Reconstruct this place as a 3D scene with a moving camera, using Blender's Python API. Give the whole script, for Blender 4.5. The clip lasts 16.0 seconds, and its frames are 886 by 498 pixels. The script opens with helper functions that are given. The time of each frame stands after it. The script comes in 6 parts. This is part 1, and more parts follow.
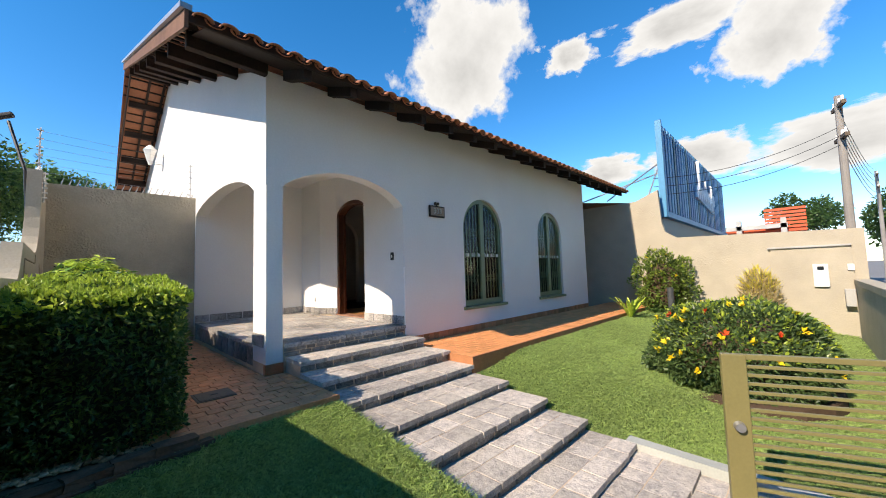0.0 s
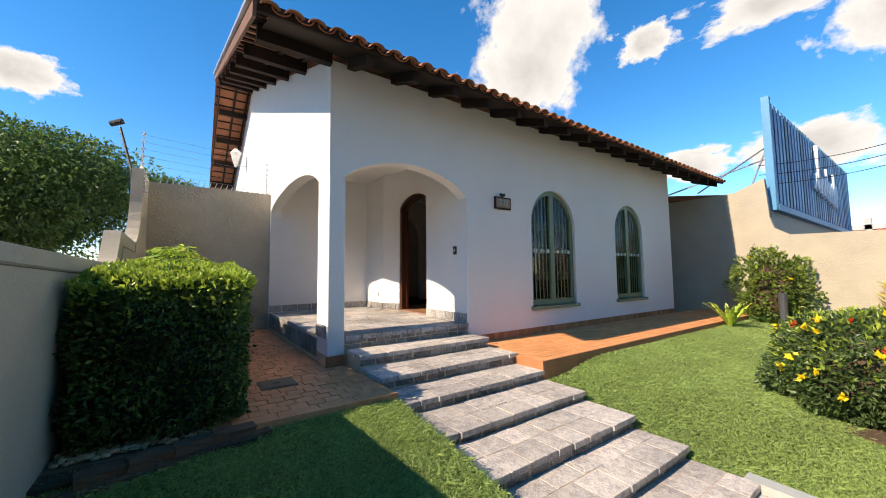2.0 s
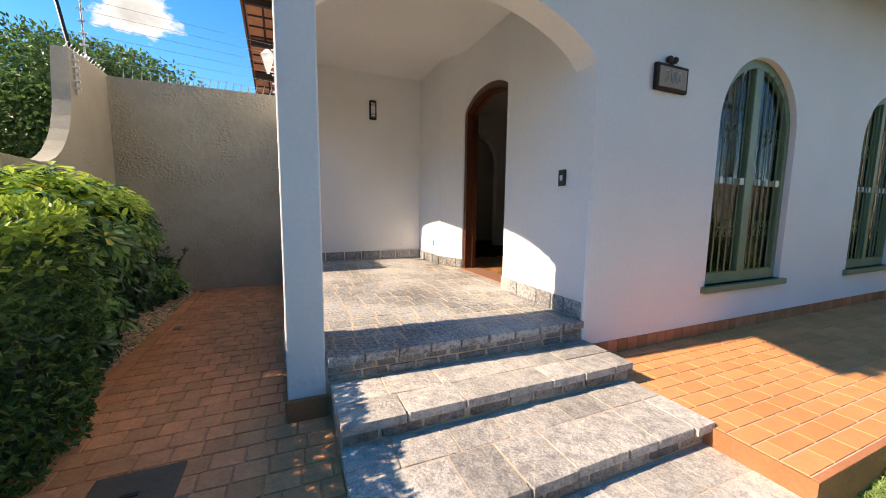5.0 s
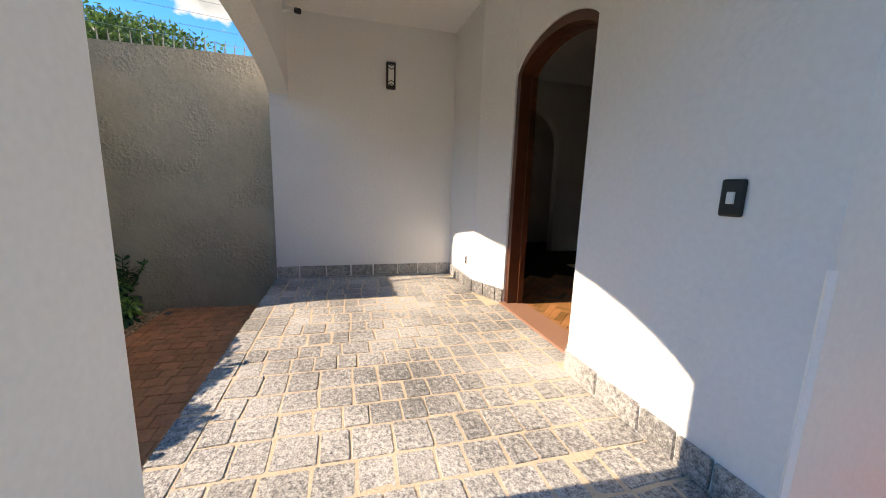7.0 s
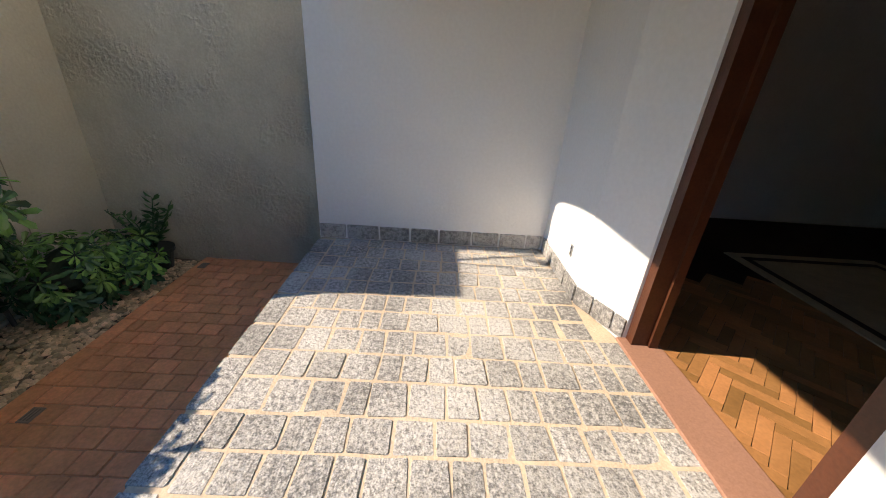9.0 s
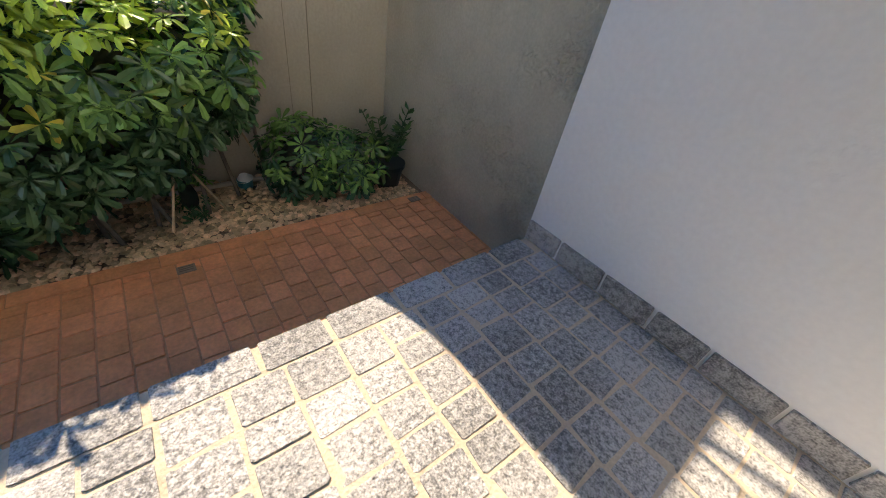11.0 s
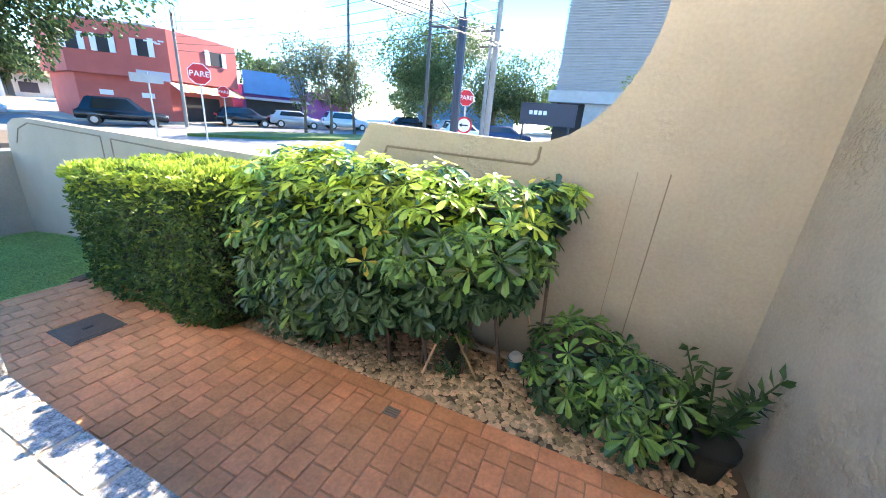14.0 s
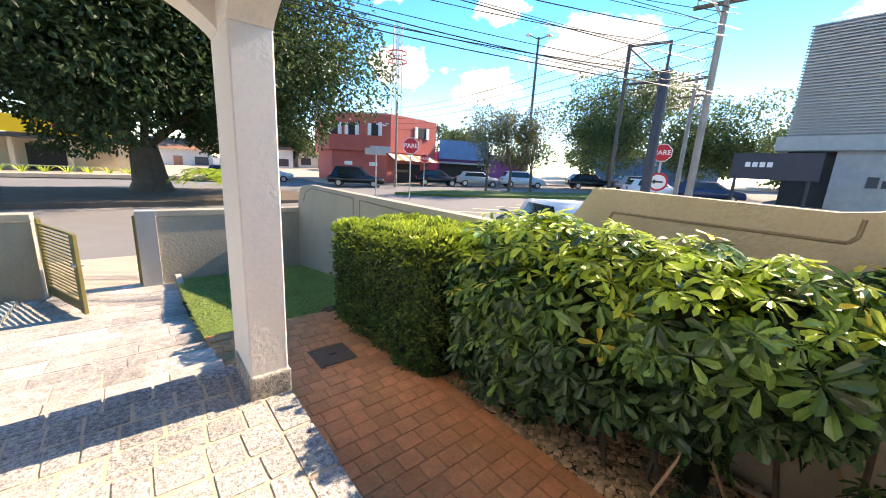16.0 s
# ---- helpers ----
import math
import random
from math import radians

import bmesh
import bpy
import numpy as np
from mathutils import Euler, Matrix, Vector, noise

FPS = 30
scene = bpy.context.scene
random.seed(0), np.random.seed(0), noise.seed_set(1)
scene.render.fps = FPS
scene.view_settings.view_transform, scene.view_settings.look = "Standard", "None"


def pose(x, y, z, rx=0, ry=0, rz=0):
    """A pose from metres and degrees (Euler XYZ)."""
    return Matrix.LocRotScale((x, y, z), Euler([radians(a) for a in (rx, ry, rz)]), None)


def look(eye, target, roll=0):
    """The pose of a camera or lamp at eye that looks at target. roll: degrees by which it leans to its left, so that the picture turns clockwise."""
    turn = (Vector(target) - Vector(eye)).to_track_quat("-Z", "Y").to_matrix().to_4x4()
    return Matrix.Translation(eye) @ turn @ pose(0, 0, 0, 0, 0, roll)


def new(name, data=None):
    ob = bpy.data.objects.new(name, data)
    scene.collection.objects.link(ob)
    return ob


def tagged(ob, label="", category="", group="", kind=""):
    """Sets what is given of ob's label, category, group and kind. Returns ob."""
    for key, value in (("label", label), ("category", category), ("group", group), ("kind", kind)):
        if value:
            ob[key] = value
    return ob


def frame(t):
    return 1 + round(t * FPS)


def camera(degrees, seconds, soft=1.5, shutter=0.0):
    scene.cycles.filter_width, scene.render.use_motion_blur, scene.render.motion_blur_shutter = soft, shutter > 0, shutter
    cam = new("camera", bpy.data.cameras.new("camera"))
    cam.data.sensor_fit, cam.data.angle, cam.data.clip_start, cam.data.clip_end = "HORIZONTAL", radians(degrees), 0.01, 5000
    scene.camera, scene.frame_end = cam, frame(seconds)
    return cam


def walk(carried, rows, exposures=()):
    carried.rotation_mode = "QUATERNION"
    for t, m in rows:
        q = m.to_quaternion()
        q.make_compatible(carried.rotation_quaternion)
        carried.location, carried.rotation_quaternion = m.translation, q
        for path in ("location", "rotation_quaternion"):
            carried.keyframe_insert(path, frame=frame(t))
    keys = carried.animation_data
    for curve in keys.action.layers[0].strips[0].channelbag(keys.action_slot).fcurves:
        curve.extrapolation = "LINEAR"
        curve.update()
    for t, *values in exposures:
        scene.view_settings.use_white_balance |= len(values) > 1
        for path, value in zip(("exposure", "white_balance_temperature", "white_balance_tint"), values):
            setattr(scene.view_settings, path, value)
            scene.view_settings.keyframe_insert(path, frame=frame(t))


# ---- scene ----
cam = camera(102.0, 16.0, 1.0)
EXPOSURE = [(0.0, 1.1, 8000, 15), (3.0, 1.25, 8500, 18), (5.5, 1.38, 8500, 17), (8.5, 1.35, 7900, 14), (9.5, 1.45, 7700, 13), (11.5, 2.05, 8000, 14), (12.5, 2.92, 7400, 15), (13.5, 3.1, 6800, 14), (14.5, 2.52, 7900, 16), (15.0, 2.1, 8200, 18), (16.0, 1.95, 9200, 20)]
PATH = [
    (0, (-1.643, -4.268, 0.755), (-0.228, -2.861, 0.891), -1.8),
    (0.5, (-1.66, -4.262, 0.757), (-0.281, -2.836, 1.008), -1.6),
    (1, (-1.662, -4.253, 0.756), (-0.346, -2.78, 1.069), -1.3),
    (1.5, (-1.628, -4.176, 0.717), (-0.394, -2.63, 1.011), -0.9),
    (2, (-1.452, -4.003, 0.682), (-0.301, -2.373, 0.827), -0.6),
    (2.5, (-1.244, -3.771, 0.707), (-0.194, -2.068, 0.705), -0.0),
    (3, (-1.083, -3.427, 0.731), (-0.118, -1.681, 0.59), 0.4),
    (3.2, (-1.02, -3.299, 0.744), (-0.087, -1.539, 0.571), 0.5),
    (5.5, (0.051, -1.573, 0.874), (0.797, 0.269, 0.647), 1.1),
    (6, (0.221, -1.251, 0.974), (0.904, 0.616, 0.753), 1.5),
    (6.5, (0.451, -0.93, 1.014), (1.054, 0.955, 0.728), 1.5),
    (7, (0.545, -0.628, 1.055), (1.07, 1.27, 0.717), 1.8),
    (7.5, (0.6, -0.317, 1.164), (1.053, 1.594, 0.79), 1.9),
    (8, (0.723, 0.033, 1.241), (1.13, 1.939, 0.789), 2.1),
    (8.5, (0.738, 0.336, 1.316), (1.031, 2.206, 0.669), 2.7),
    (9, (0.806, 0.647, 1.311), (0.868, 2.462, 0.473), 4.2),
    (11.3, (0.792, 2.249, 1.235), (-0.494, 3.104, -0.037), 8.9),
    (11.5, (0.773, 2.41, 1.265), (-0.611, 3.118, 0.007), 7.6),
    (12, (0.621, 2.658, 1.244), (-0.95, 3.099, 0.087), 7.3),
    (12.5, (0.454, 2.759, 1.255), (-1.263, 2.884, 0.238), 6.9),
    (13, (0.308, 2.792, 1.274), (-1.498, 2.656, 0.427), 5.9),
    (13.5, (0.243, 2.788, 1.27), (-1.591, 2.395, 0.578), 5.2),
    (14, (0.262, 2.71, 1.225), (-1.482, 1.985, 0.566), 4.9),
    (14.5, (0.27, 2.674, 1.247), (-1.328, 1.665, 0.593), 3.9),
    (15, (0.291, 2.622, 1.265), (-1.189, 1.414, 0.673), 3.6),
    (15.5, (0.325, 2.528, 1.267), (-1.056, 1.169, 0.771), 3.3),
    (16, (0.354, 2.342, 1.257), (-0.912, 0.855, 0.824), 3.1),
]
walk(cam, [(t, look(eye, target, roll)) for t, eye, target, roll in PATH], EXPOSURE)

# ---- light and sky ----
SUN_DIR = Vector((1.0, -0.055, -0.75)).normalized()
world = bpy.data.worlds.new("world")
scene.world = world
world.use_nodes = True
wn = world.node_tree
sky = wn.nodes.new("ShaderNodeTexSky")
sky.sky_type = "NISHITA"
sky.sun_disc = False
sky.sun_elevation = math.asin(-SUN_DIR.z)
sky.sun_rotation = math.atan2(-SUN_DIR.x, -SUN_DIR.y)
sky.air_density, sky.dust_density, sky.ozone_density = 0.8, 0.0, 3.0
wn.nodes["Background"].inputs["Strength"].default_value = 0.148
deep = wn.nodes.new("ShaderNodeHueSaturation")
deep.inputs["Saturation"].default_value = 1.36
wn.links.new(sky.outputs["Color"], deep.inputs["Color"])
wn.links.new(deep.outputs["Color"], wn.nodes["Background"].inputs["Color"])
sun = new("sun", bpy.data.lights.new("sun", "SUN"))
sun.data.energy, sun.data.angle, sun.data.color = 3.2, radians(0.55), (1.0, 0.95, 0.87)
sun.matrix_world = look((0, 0, 30), Vector((0, 0, 30)) + SUN_DIR)


# ---- materials ----
def mat(name, base, rough=0.8, var=0.15, scale=6.0, fine=60.0, bump=0.2, bscale=None, metal=0.0, rand=0.0, spec=0.4, dark=None, patch=1.3, span=(1.05, 1.95), bdist=0.01):
    """Colour with variation at two scales, relief and, with rand, a different shade for each piece."""
    m = bpy.data.materials.new(name)
    m.use_nodes = True
    nt = m.node_tree
    n, link = nt.nodes, nt.links
    b = n["Principled BSDF"]
    b.inputs["Roughness"].default_value = rough
    b.inputs["Metallic"].default_value = metal
    b.inputs["Specular IOR Level"].default_value = spec
    co = n.new("ShaderNodeTexCoord")
    n1 = n.new("ShaderNodeTexNoise"); n1.inputs["Scale"].default_value = scale; n1.inputs["Detail"].default_value = 6
    n2 = n.new("ShaderNodeTexNoise"); n2.inputs["Scale"].default_value = fine; n2.inputs["Detail"].default_value = 3
    n3 = n.new("ShaderNodeTexNoise"); n3.inputs["Scale"].default_value = patch; n3.inputs["Detail"].default_value = 3
    geo = n.new("ShaderNodeNewGeometry")
    for k in (n1, n2, n3):
        link.new(geo.outputs["Position"], k.inputs["Vector"])
    add = n.new("ShaderNodeMath"); add.operation = "ADD"
    link.new(n1.outputs["Fac"], add.inputs[0]); link.new(n2.outputs["Fac"], add.inputs[1])
    add2 = n.new("ShaderNodeMath"); add2.operation = "ADD"
    link.new(add.outputs[0], add2.inputs[0]); link.new(n3.outputs["Fac"], add2.inputs[1])
    mr = n.new("ShaderNodeMapRange")
    mr.inputs["From Min"].default_value, mr.inputs["From Max"].default_value = span
    link.new(add2.outputs[0], mr.inputs["Value"])
    ramp = n.new("ShaderNodeMix"); ramp.data_type = "RGBA"
    lo = dark or tuple(c * (1 - var) for c in base)
    hi = tuple(min(1, c * (1 + var)) for c in base)
    ramp.inputs["A"].default_value, ramp.inputs["B"].default_value = (*lo, 1), (*hi, 1)
    link.new(mr.outputs[0], ramp.inputs["Factor"])
    col = ramp.outputs["Result"]
    if rand:
        oi = n.new("ShaderNodeObjectInfo")
        sm = n.new("ShaderNodeMath"); sm.operation = "ADD"
        link.new(oi.outputs["Random"], sm.inputs[0]); link.new(geo.outputs["Random Per Island"], sm.inputs[1])
        fr = n.new("ShaderNodeMath"); fr.operation = "FRACT"; link.new(sm.outputs[0], fr.inputs[0])
        hs = n.new("ShaderNodeHueSaturation")
        mv = n.new("ShaderNodeMapRange"); mv.inputs["To Min"].default_value, mv.inputs["To Max"].default_value = 1 - rand, 1 + rand
        link.new(fr.outputs[0], mv.inputs["Value"])
        mh = n.new("ShaderNodeMapRange"); mh.inputs["To Min"].default_value, mh.inputs["To Max"].default_value = 0.5 + rand * 0.02, 0.5 - rand * 0.02
        link.new(fr.outputs[0], mh.inputs["Value"])
        link.new(mv.outputs[0], hs.inputs["Value"]); link.new(mh.outputs[0], hs.inputs["Hue"])
        link.new(col, hs.inputs["Color"])
        col = hs.outputs["Color"]
    link.new(col, b.inputs["Base Color"])
    if bump:
        bp = n.new("ShaderNodeBump"); bp.inputs["Strength"].default_value = bump; bp.inputs["Distance"].default_value = bdist
        if bscale:
            n4 = n.new("ShaderNodeTexNoise"); n4.inputs["Scale"].default_value = bscale; n4.inputs["Detail"].default_value = 5
            link.new(geo.outputs["Position"], n4.inputs["Vector"])
            link.new(n4.outputs["Fac"], bp.inputs["Height"])
        else:
            link.new(add.outputs[0], bp.inputs["Height"])
        link.new(bp.outputs["Normal"], b.inputs["Normal"])
    return m


WHITE = mat("white_paint", (0.79, 0.78, 0.76), 0.75, 0.06, 1.2, 40, 0.10, 35, patch=0.5)
BEIGE = mat("beige_render", (0.43, 0.385, 0.30), 0.9, 0.12, 3.0, 50, 0.5, 25)
BEIGE_R = mat("rough_beige_render", (0.45, 0.40, 0.305), 0.85, 0.16, 4.0, 60, 0.4, 11, bdist=0.025)
STONE = mat("granite", (0.51, 0.485, 0.455), 0.75, 0.0, 42, 130, 0.9, 60, rand=0.14, dark=(0.15, 0.145, 0.14), span=(1.24, 1.66))
STEPSTONE = mat("beige_granite", (0.59, 0.535, 0.47), 0.75, 0.0, 18, 90, 0.9, 40, rand=0.2, dark=(0.27, 0.25, 0.235), span=(1.18, 1.72))
# granite of the risers, darkened because these faces lie in shade
RISER = mat("shaded_riser_granite", (0.36, 0.33, 0.30), 0.85, 0.0, 16, 80, 1.0, 30, rand=0.25, dark=(0.13, 0.12, 0.115), span=(1.2, 1.75), bdist=0.02)
MORTAR = mat("mortar", (0.58, 0.455, 0.33), 0.95, 0.2, 8, 80, 0.4)
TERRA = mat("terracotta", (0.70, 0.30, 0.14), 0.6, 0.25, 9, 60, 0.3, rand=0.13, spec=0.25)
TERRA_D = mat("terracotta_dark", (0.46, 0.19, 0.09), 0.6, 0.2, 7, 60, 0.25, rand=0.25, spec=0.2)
TERRA_L = mat("terracotta_light", (0.66, 0.285, 0.12), 0.8, 0.12, 5, 60, 0.15, rand=0.12, spec=0.15)
GROUT = mat("grout", (0.52, 0.25, 0.13), 0.95, 0.2, 10, 80, 0.3)
ROOFT = mat("roof_clay", (0.42, 0.17, 0.09), 0.8, 0.25, 6, 40, 0.3, rand=0.25)
DARKWOOD = mat("dark_stained_wood", (0.038, 0.025, 0.02), 0.75, 0.35, 8, 60, 0.3, spec=0.2)
DOORWOOD = mat("varnished_wood", (0.085, 0.028, 0.014), 0.3, 0.3, 10, 70, 0.1)
# ground green set dark, with the shade between blades in the colour
GRASS = mat("lawn", (0.09, 0.145, 0.035), 0.9, 0.3, 5, 90, 0.6)
BLADE = mat("grass_blade", (0.31, 0.42, 0.145), 0.55, 0.2, 2.2, 40, 0.0, rand=0.38, patch=0.6)
SOIL = mat("soil", (0.09, 0.055, 0.035), 0.95, 0.3, 8, 60, 0.6)
# near-black green: the shade between leaves, put into the colour of solid cores
CORE_SHADE = mat("foliage_core_shade", (0.022, 0.026, 0.014), 0.95, 0.4, 9, 60, 0.6)
ASPHALT = mat("asphalt", (0.20, 0.195, 0.19), 0.9, 0.12, 1.2, 80, 0.3, patch=0.2)
PAVE = mat("concrete_paving", (0.46, 0.38, 0.30), 0.9, 0.12, 2.5, 60, 0.3)
CONC = mat("concrete", (0.42, 0.42, 0.40), 0.9, 0.15, 3, 60, 0.3)
KERB = mat("pale_kerb_paint", (0.40, 0.42, 0.385), 0.8, 0.12, 4, 60, 0.2)
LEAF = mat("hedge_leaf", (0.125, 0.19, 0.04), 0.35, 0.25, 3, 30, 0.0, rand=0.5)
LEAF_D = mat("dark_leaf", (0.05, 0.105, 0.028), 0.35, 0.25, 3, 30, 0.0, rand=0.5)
LEAF_Y = mat("yellow_green_leaf", (0.29, 0.38, 0.055), 0.35, 0.2, 3, 30, 0.0, rand=0.4)
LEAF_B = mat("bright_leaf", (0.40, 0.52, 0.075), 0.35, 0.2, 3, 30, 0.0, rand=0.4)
LEAF_T = mat("tree_leaf", (0.045, 0.08, 0.028), 0.5, 0.3, 0.6, 6, 0.0, rand=0.45)
BARK = mat("bark", (0.13, 0.10, 0.075), 0.95, 0.3, 6, 30, 0.8)
GREENP = mat("green_paint", (0.15, 0.22, 0.13), 0.45, 0.12, 5, 40, 0.1)
METAL = mat("galvanised", (0.5, 0.5, 0.5), 0.4, 0.1, 5, 60, 0.05, metal=0.8)
OLIVE = mat("olive_metal_paint", (0.20, 0.175, 0.07), 0.4, 0.1, 5, 60, 0.05)
BLACK = mat("black_plastic", (0.02, 0.02, 0.02), 0.4, 0.1, 10, 60, 0.0)
BED = mat("gravelly_earth", (0.17, 0.12, 0.08), 0.95, 0.3, 10, 70, 0.6)
PEBBLE = mat("pebble", (0.57, 0.395, 0.235), 0.55, 0.25, 20, 90, 0.2, rand=0.5)
CURTAIN = mat("curtain", (0.60, 0.62, 0.58), 0.9, 0.08, 6, 60, 0.1)
PARQUET = mat("parquet", (0.36, 0.17, 0.065), 0.35, 0.25, 6, 60, 0.05, rand=0.35)
GRANITE = mat("red_granite", (0.36, 0.19, 0.13), 0.35, 0.2, 60, 160, 0.0)
LINEN = mat("cream_rug", (0.45, 0.40, 0.30), 0.95, 0.2, 12, 90, 0.3)
RAIL = mat("rusty_wood_board", (0.15, 0.075, 0.045), 0.8, 0.3, 6, 60, 0.3)
WHITEP = mat("white_plastic", (0.75, 0.75, 0.72), 0.4, 0.05, 6, 60, 0.0)
YELLOWF = mat("yellow_petal", (0.75, 0.55, 0.03), 0.5, 0.15, 6, 40, 0.0)
REDF = mat("red_petal", (0.70, 0.10, 0.03), 0.5, 0.2, 6, 40, 0.0)
INNER = mat("inner_wall", (0.76, 0.75, 0.73), 0.8, 0.05, 3, 30, 0.05)


def leafy(m, amount=0.35, tint=1.5):
    """Lets some light through a leaf."""
    n, link = m.node_tree.nodes, m.node_tree.links
    b = n["Principled BSDF"]
    src = b.inputs["Base Color"].links[0].from_socket
    tr = n.new("ShaderNodeBsdfTranslucent")
    hs = n.new("ShaderNodeHueSaturation"); hs.inputs["Value"].default_value = tint
    link.new(src, hs.inputs["Color"]); link.new(hs.outputs["Color"], tr.inputs["Color"])
    mx = n.new("ShaderNodeMixShader"); mx.inputs[0].default_value = amount
    link.new(b.outputs[0], mx.inputs[1]); link.new(tr.outputs[0], mx.inputs[2])
    link.new(mx.outputs[0], n["Material Output"].inputs["Surface"])


leafy(CURTAIN, 0.6, 1.0)
for _m in (LEAF, LEAF_D, LEAF_B, LEAF_Y, LEAF_T, BLADE):
    leafy(_m)


def trowelled(m, depth=0.024, start=0.47):
    """Adds rough thrown-plaster patches to the relief of a rendered wall."""
    n, link = m.node_tree.nodes, m.node_tree.links
    b = n["Principled BSDF"]
    before = b.inputs["Normal"].links[0].from_socket
    geo = n.new("ShaderNodeNewGeometry")
    big = n.new("ShaderNodeTexNoise"); big.inputs["Scale"].default_value = 1.9; big.inputs["Detail"].default_value = 3
    small = n.new("ShaderNodeTexNoise"); small.inputs["Scale"].default_value = 34; small.inputs["Detail"].default_value = 5
    warp = n.new("ShaderNodeTexNoise"); warp.inputs["Scale"].default_value = 14; warp.inputs["Detail"].default_value = 4
    for k in (big, small, warp):
        link.new(geo.outputs["Position"], k.inputs["Vector"])
    mask = n.new("ShaderNodeMapRange"); mask.inputs["From Min"].default_value = start; mask.inputs["From Max"].default_value = start + 0.19
    link.new(big.outputs["Fac"], mask.inputs["Value"])
    mul = n.new("ShaderNodeMath"); mul.operation = "MULTIPLY"
    edge = n.new("ShaderNodeMapRange"); edge.inputs["From Min"].default_value = 0.42; edge.inputs["From Max"].default_value = 0.64
    link.new(small.outputs["Fac"], edge.inputs["Value"]); link.new(edge.outputs[0], mul.inputs[0]); link.new(warp.outputs["Fac"], mul.inputs[1])
    mul2 = n.new("ShaderNodeMath"); mul2.operation = "MULTIPLY"
    link.new(mul.outputs[0], mul2.inputs[0]); link.new(mask.outputs[0], mul2.inputs[1])
    bp = n.new("ShaderNodeBump"); bp.inputs["Strength"].default_value = 1.0; bp.inputs["Distance"].default_value = depth
    link.new(mul2.outputs[0], bp.inputs["Height"]); link.new(before, bp.inputs["Normal"])
    link.new(bp.outputs["Normal"], b.inputs["Normal"])


trowelled(BEIGE_R, 0.024, 0.46)
trowelled(BEIGE, 0.008, 0.52)
trowelled(WHITE, 0.004, 0.53)


def glass(name, tint=(0.9, 0.95, 0.93), rough=0.03):
    m = bpy.data.materials.new(name)
    m.use_nodes = True
    n, link = m.node_tree.nodes, m.node_tree.links
    tr = n.new("ShaderNodeBsdfTransparent"); tr.inputs["Color"].default_value = (*tint, 1)
    gl = n.new("ShaderNodeBsdfGlossy"); gl.inputs["Roughness"].default_value = rough
    fr = n.new("ShaderNodeFresnel"); fr.inputs["IOR"].default_value = 1.38
    mx = n.new("ShaderNodeMixShader")
    link.new(fr.outputs[0], mx.inputs[0]); link.new(tr.outputs[0], mx.inputs[1]); link.new(gl.outputs[0], mx.inputs[2])
    link.new(mx.outputs[0], n["Material Output"].inputs["Surface"])
    return m


GLASS = glass("window_glass")
CARGLASS = mat("dark_car_glass", (0.02, 0.025, 0.03), 0.08, 0.1, 2, 10, 0.0, spec=0.8)

# ---- builders ----
def link_mesh(name, bm, material, parent=None, label="", smooth=False):
    me = bpy.data.meshes.new(name)
    bm.normal_update()
    bm.to_mesh(me)
    bm.free()
    me.materials.append(material)
    if smooth:
        me.shade_smooth()
    ob = new(name, me)
    if parent is not None:
        ob.parent = parent
    if label:
        ob["label"] = label
    return ob


def part(name, bm, material, parent, label="", smooth=False):
    return link_mesh(name, bm, material, parent, label, smooth)


def thing(name, label, category, at=(0, 0, 0), group="", rz=0.0):
    e = new(name)
    e.matrix_world = pose(*at, 0, 0, rz)
    return tagged(e, label, category, group)


def setting(ob, label="", category=""):
    return tagged(ob, label, category, "", "structure")


def box(bm, x0, x1, y0, y1, z0, z1, bevel=0.0):
    r = bmesh.ops.create_cube(bm, size=1)
    vs = r["verts"]
    for v in vs:
        v.co = Vector((x0 + (v.co.x + 0.5) * (x1 - x0), y0 + (v.co.y + 0.5) * (y1 - y0), z0 + (v.co.z + 0.5) * (z1 - z0)))
    if bevel:
        es = list({e for v in vs for e in v.link_edges})
        bmesh.ops.bevel(bm, geom=es, offset=bevel, segments=2, affect="EDGES", profile=0.5)
    return vs


def boxed(x0, x1, y0, y1, z0, z1, bevel=0.0):
    bm = bmesh.new()
    box(bm, x0, x1, y0, y1, z0, z1, bevel)
    return bm


def rod(bm, a, b, r0, r1=None, seg=8):
    """A round bar from a to b."""
    a, b = Vector(a), Vector(b)
    d = b - a
    m = Matrix.Translation((a + b) / 2) @ d.to_track_quat("Z", "Y").to_matrix().to_4x4()
    bmesh.ops.create_cone(bm, cap_ends=True, segments=seg, radius1=r0, radius2=r0 if r1 is None else r1, depth=d.length, matrix=m)


def prism(points, z0, z1):
    """A footprint raised from z0 to z1."""
    bm = bmesh.new()
    f = bm.faces.new([bm.verts.new((x, y, z0)) for x, y in points])
    r = bmesh.ops.extrude_face_region(bm, geom=[f])
    for v in r["geom"]:
        if isinstance(v, bmesh.types.BMVert):
            v.co.z = z1
    bmesh.ops.recalc_face_normals(bm, faces=bm.faces)
    return bm


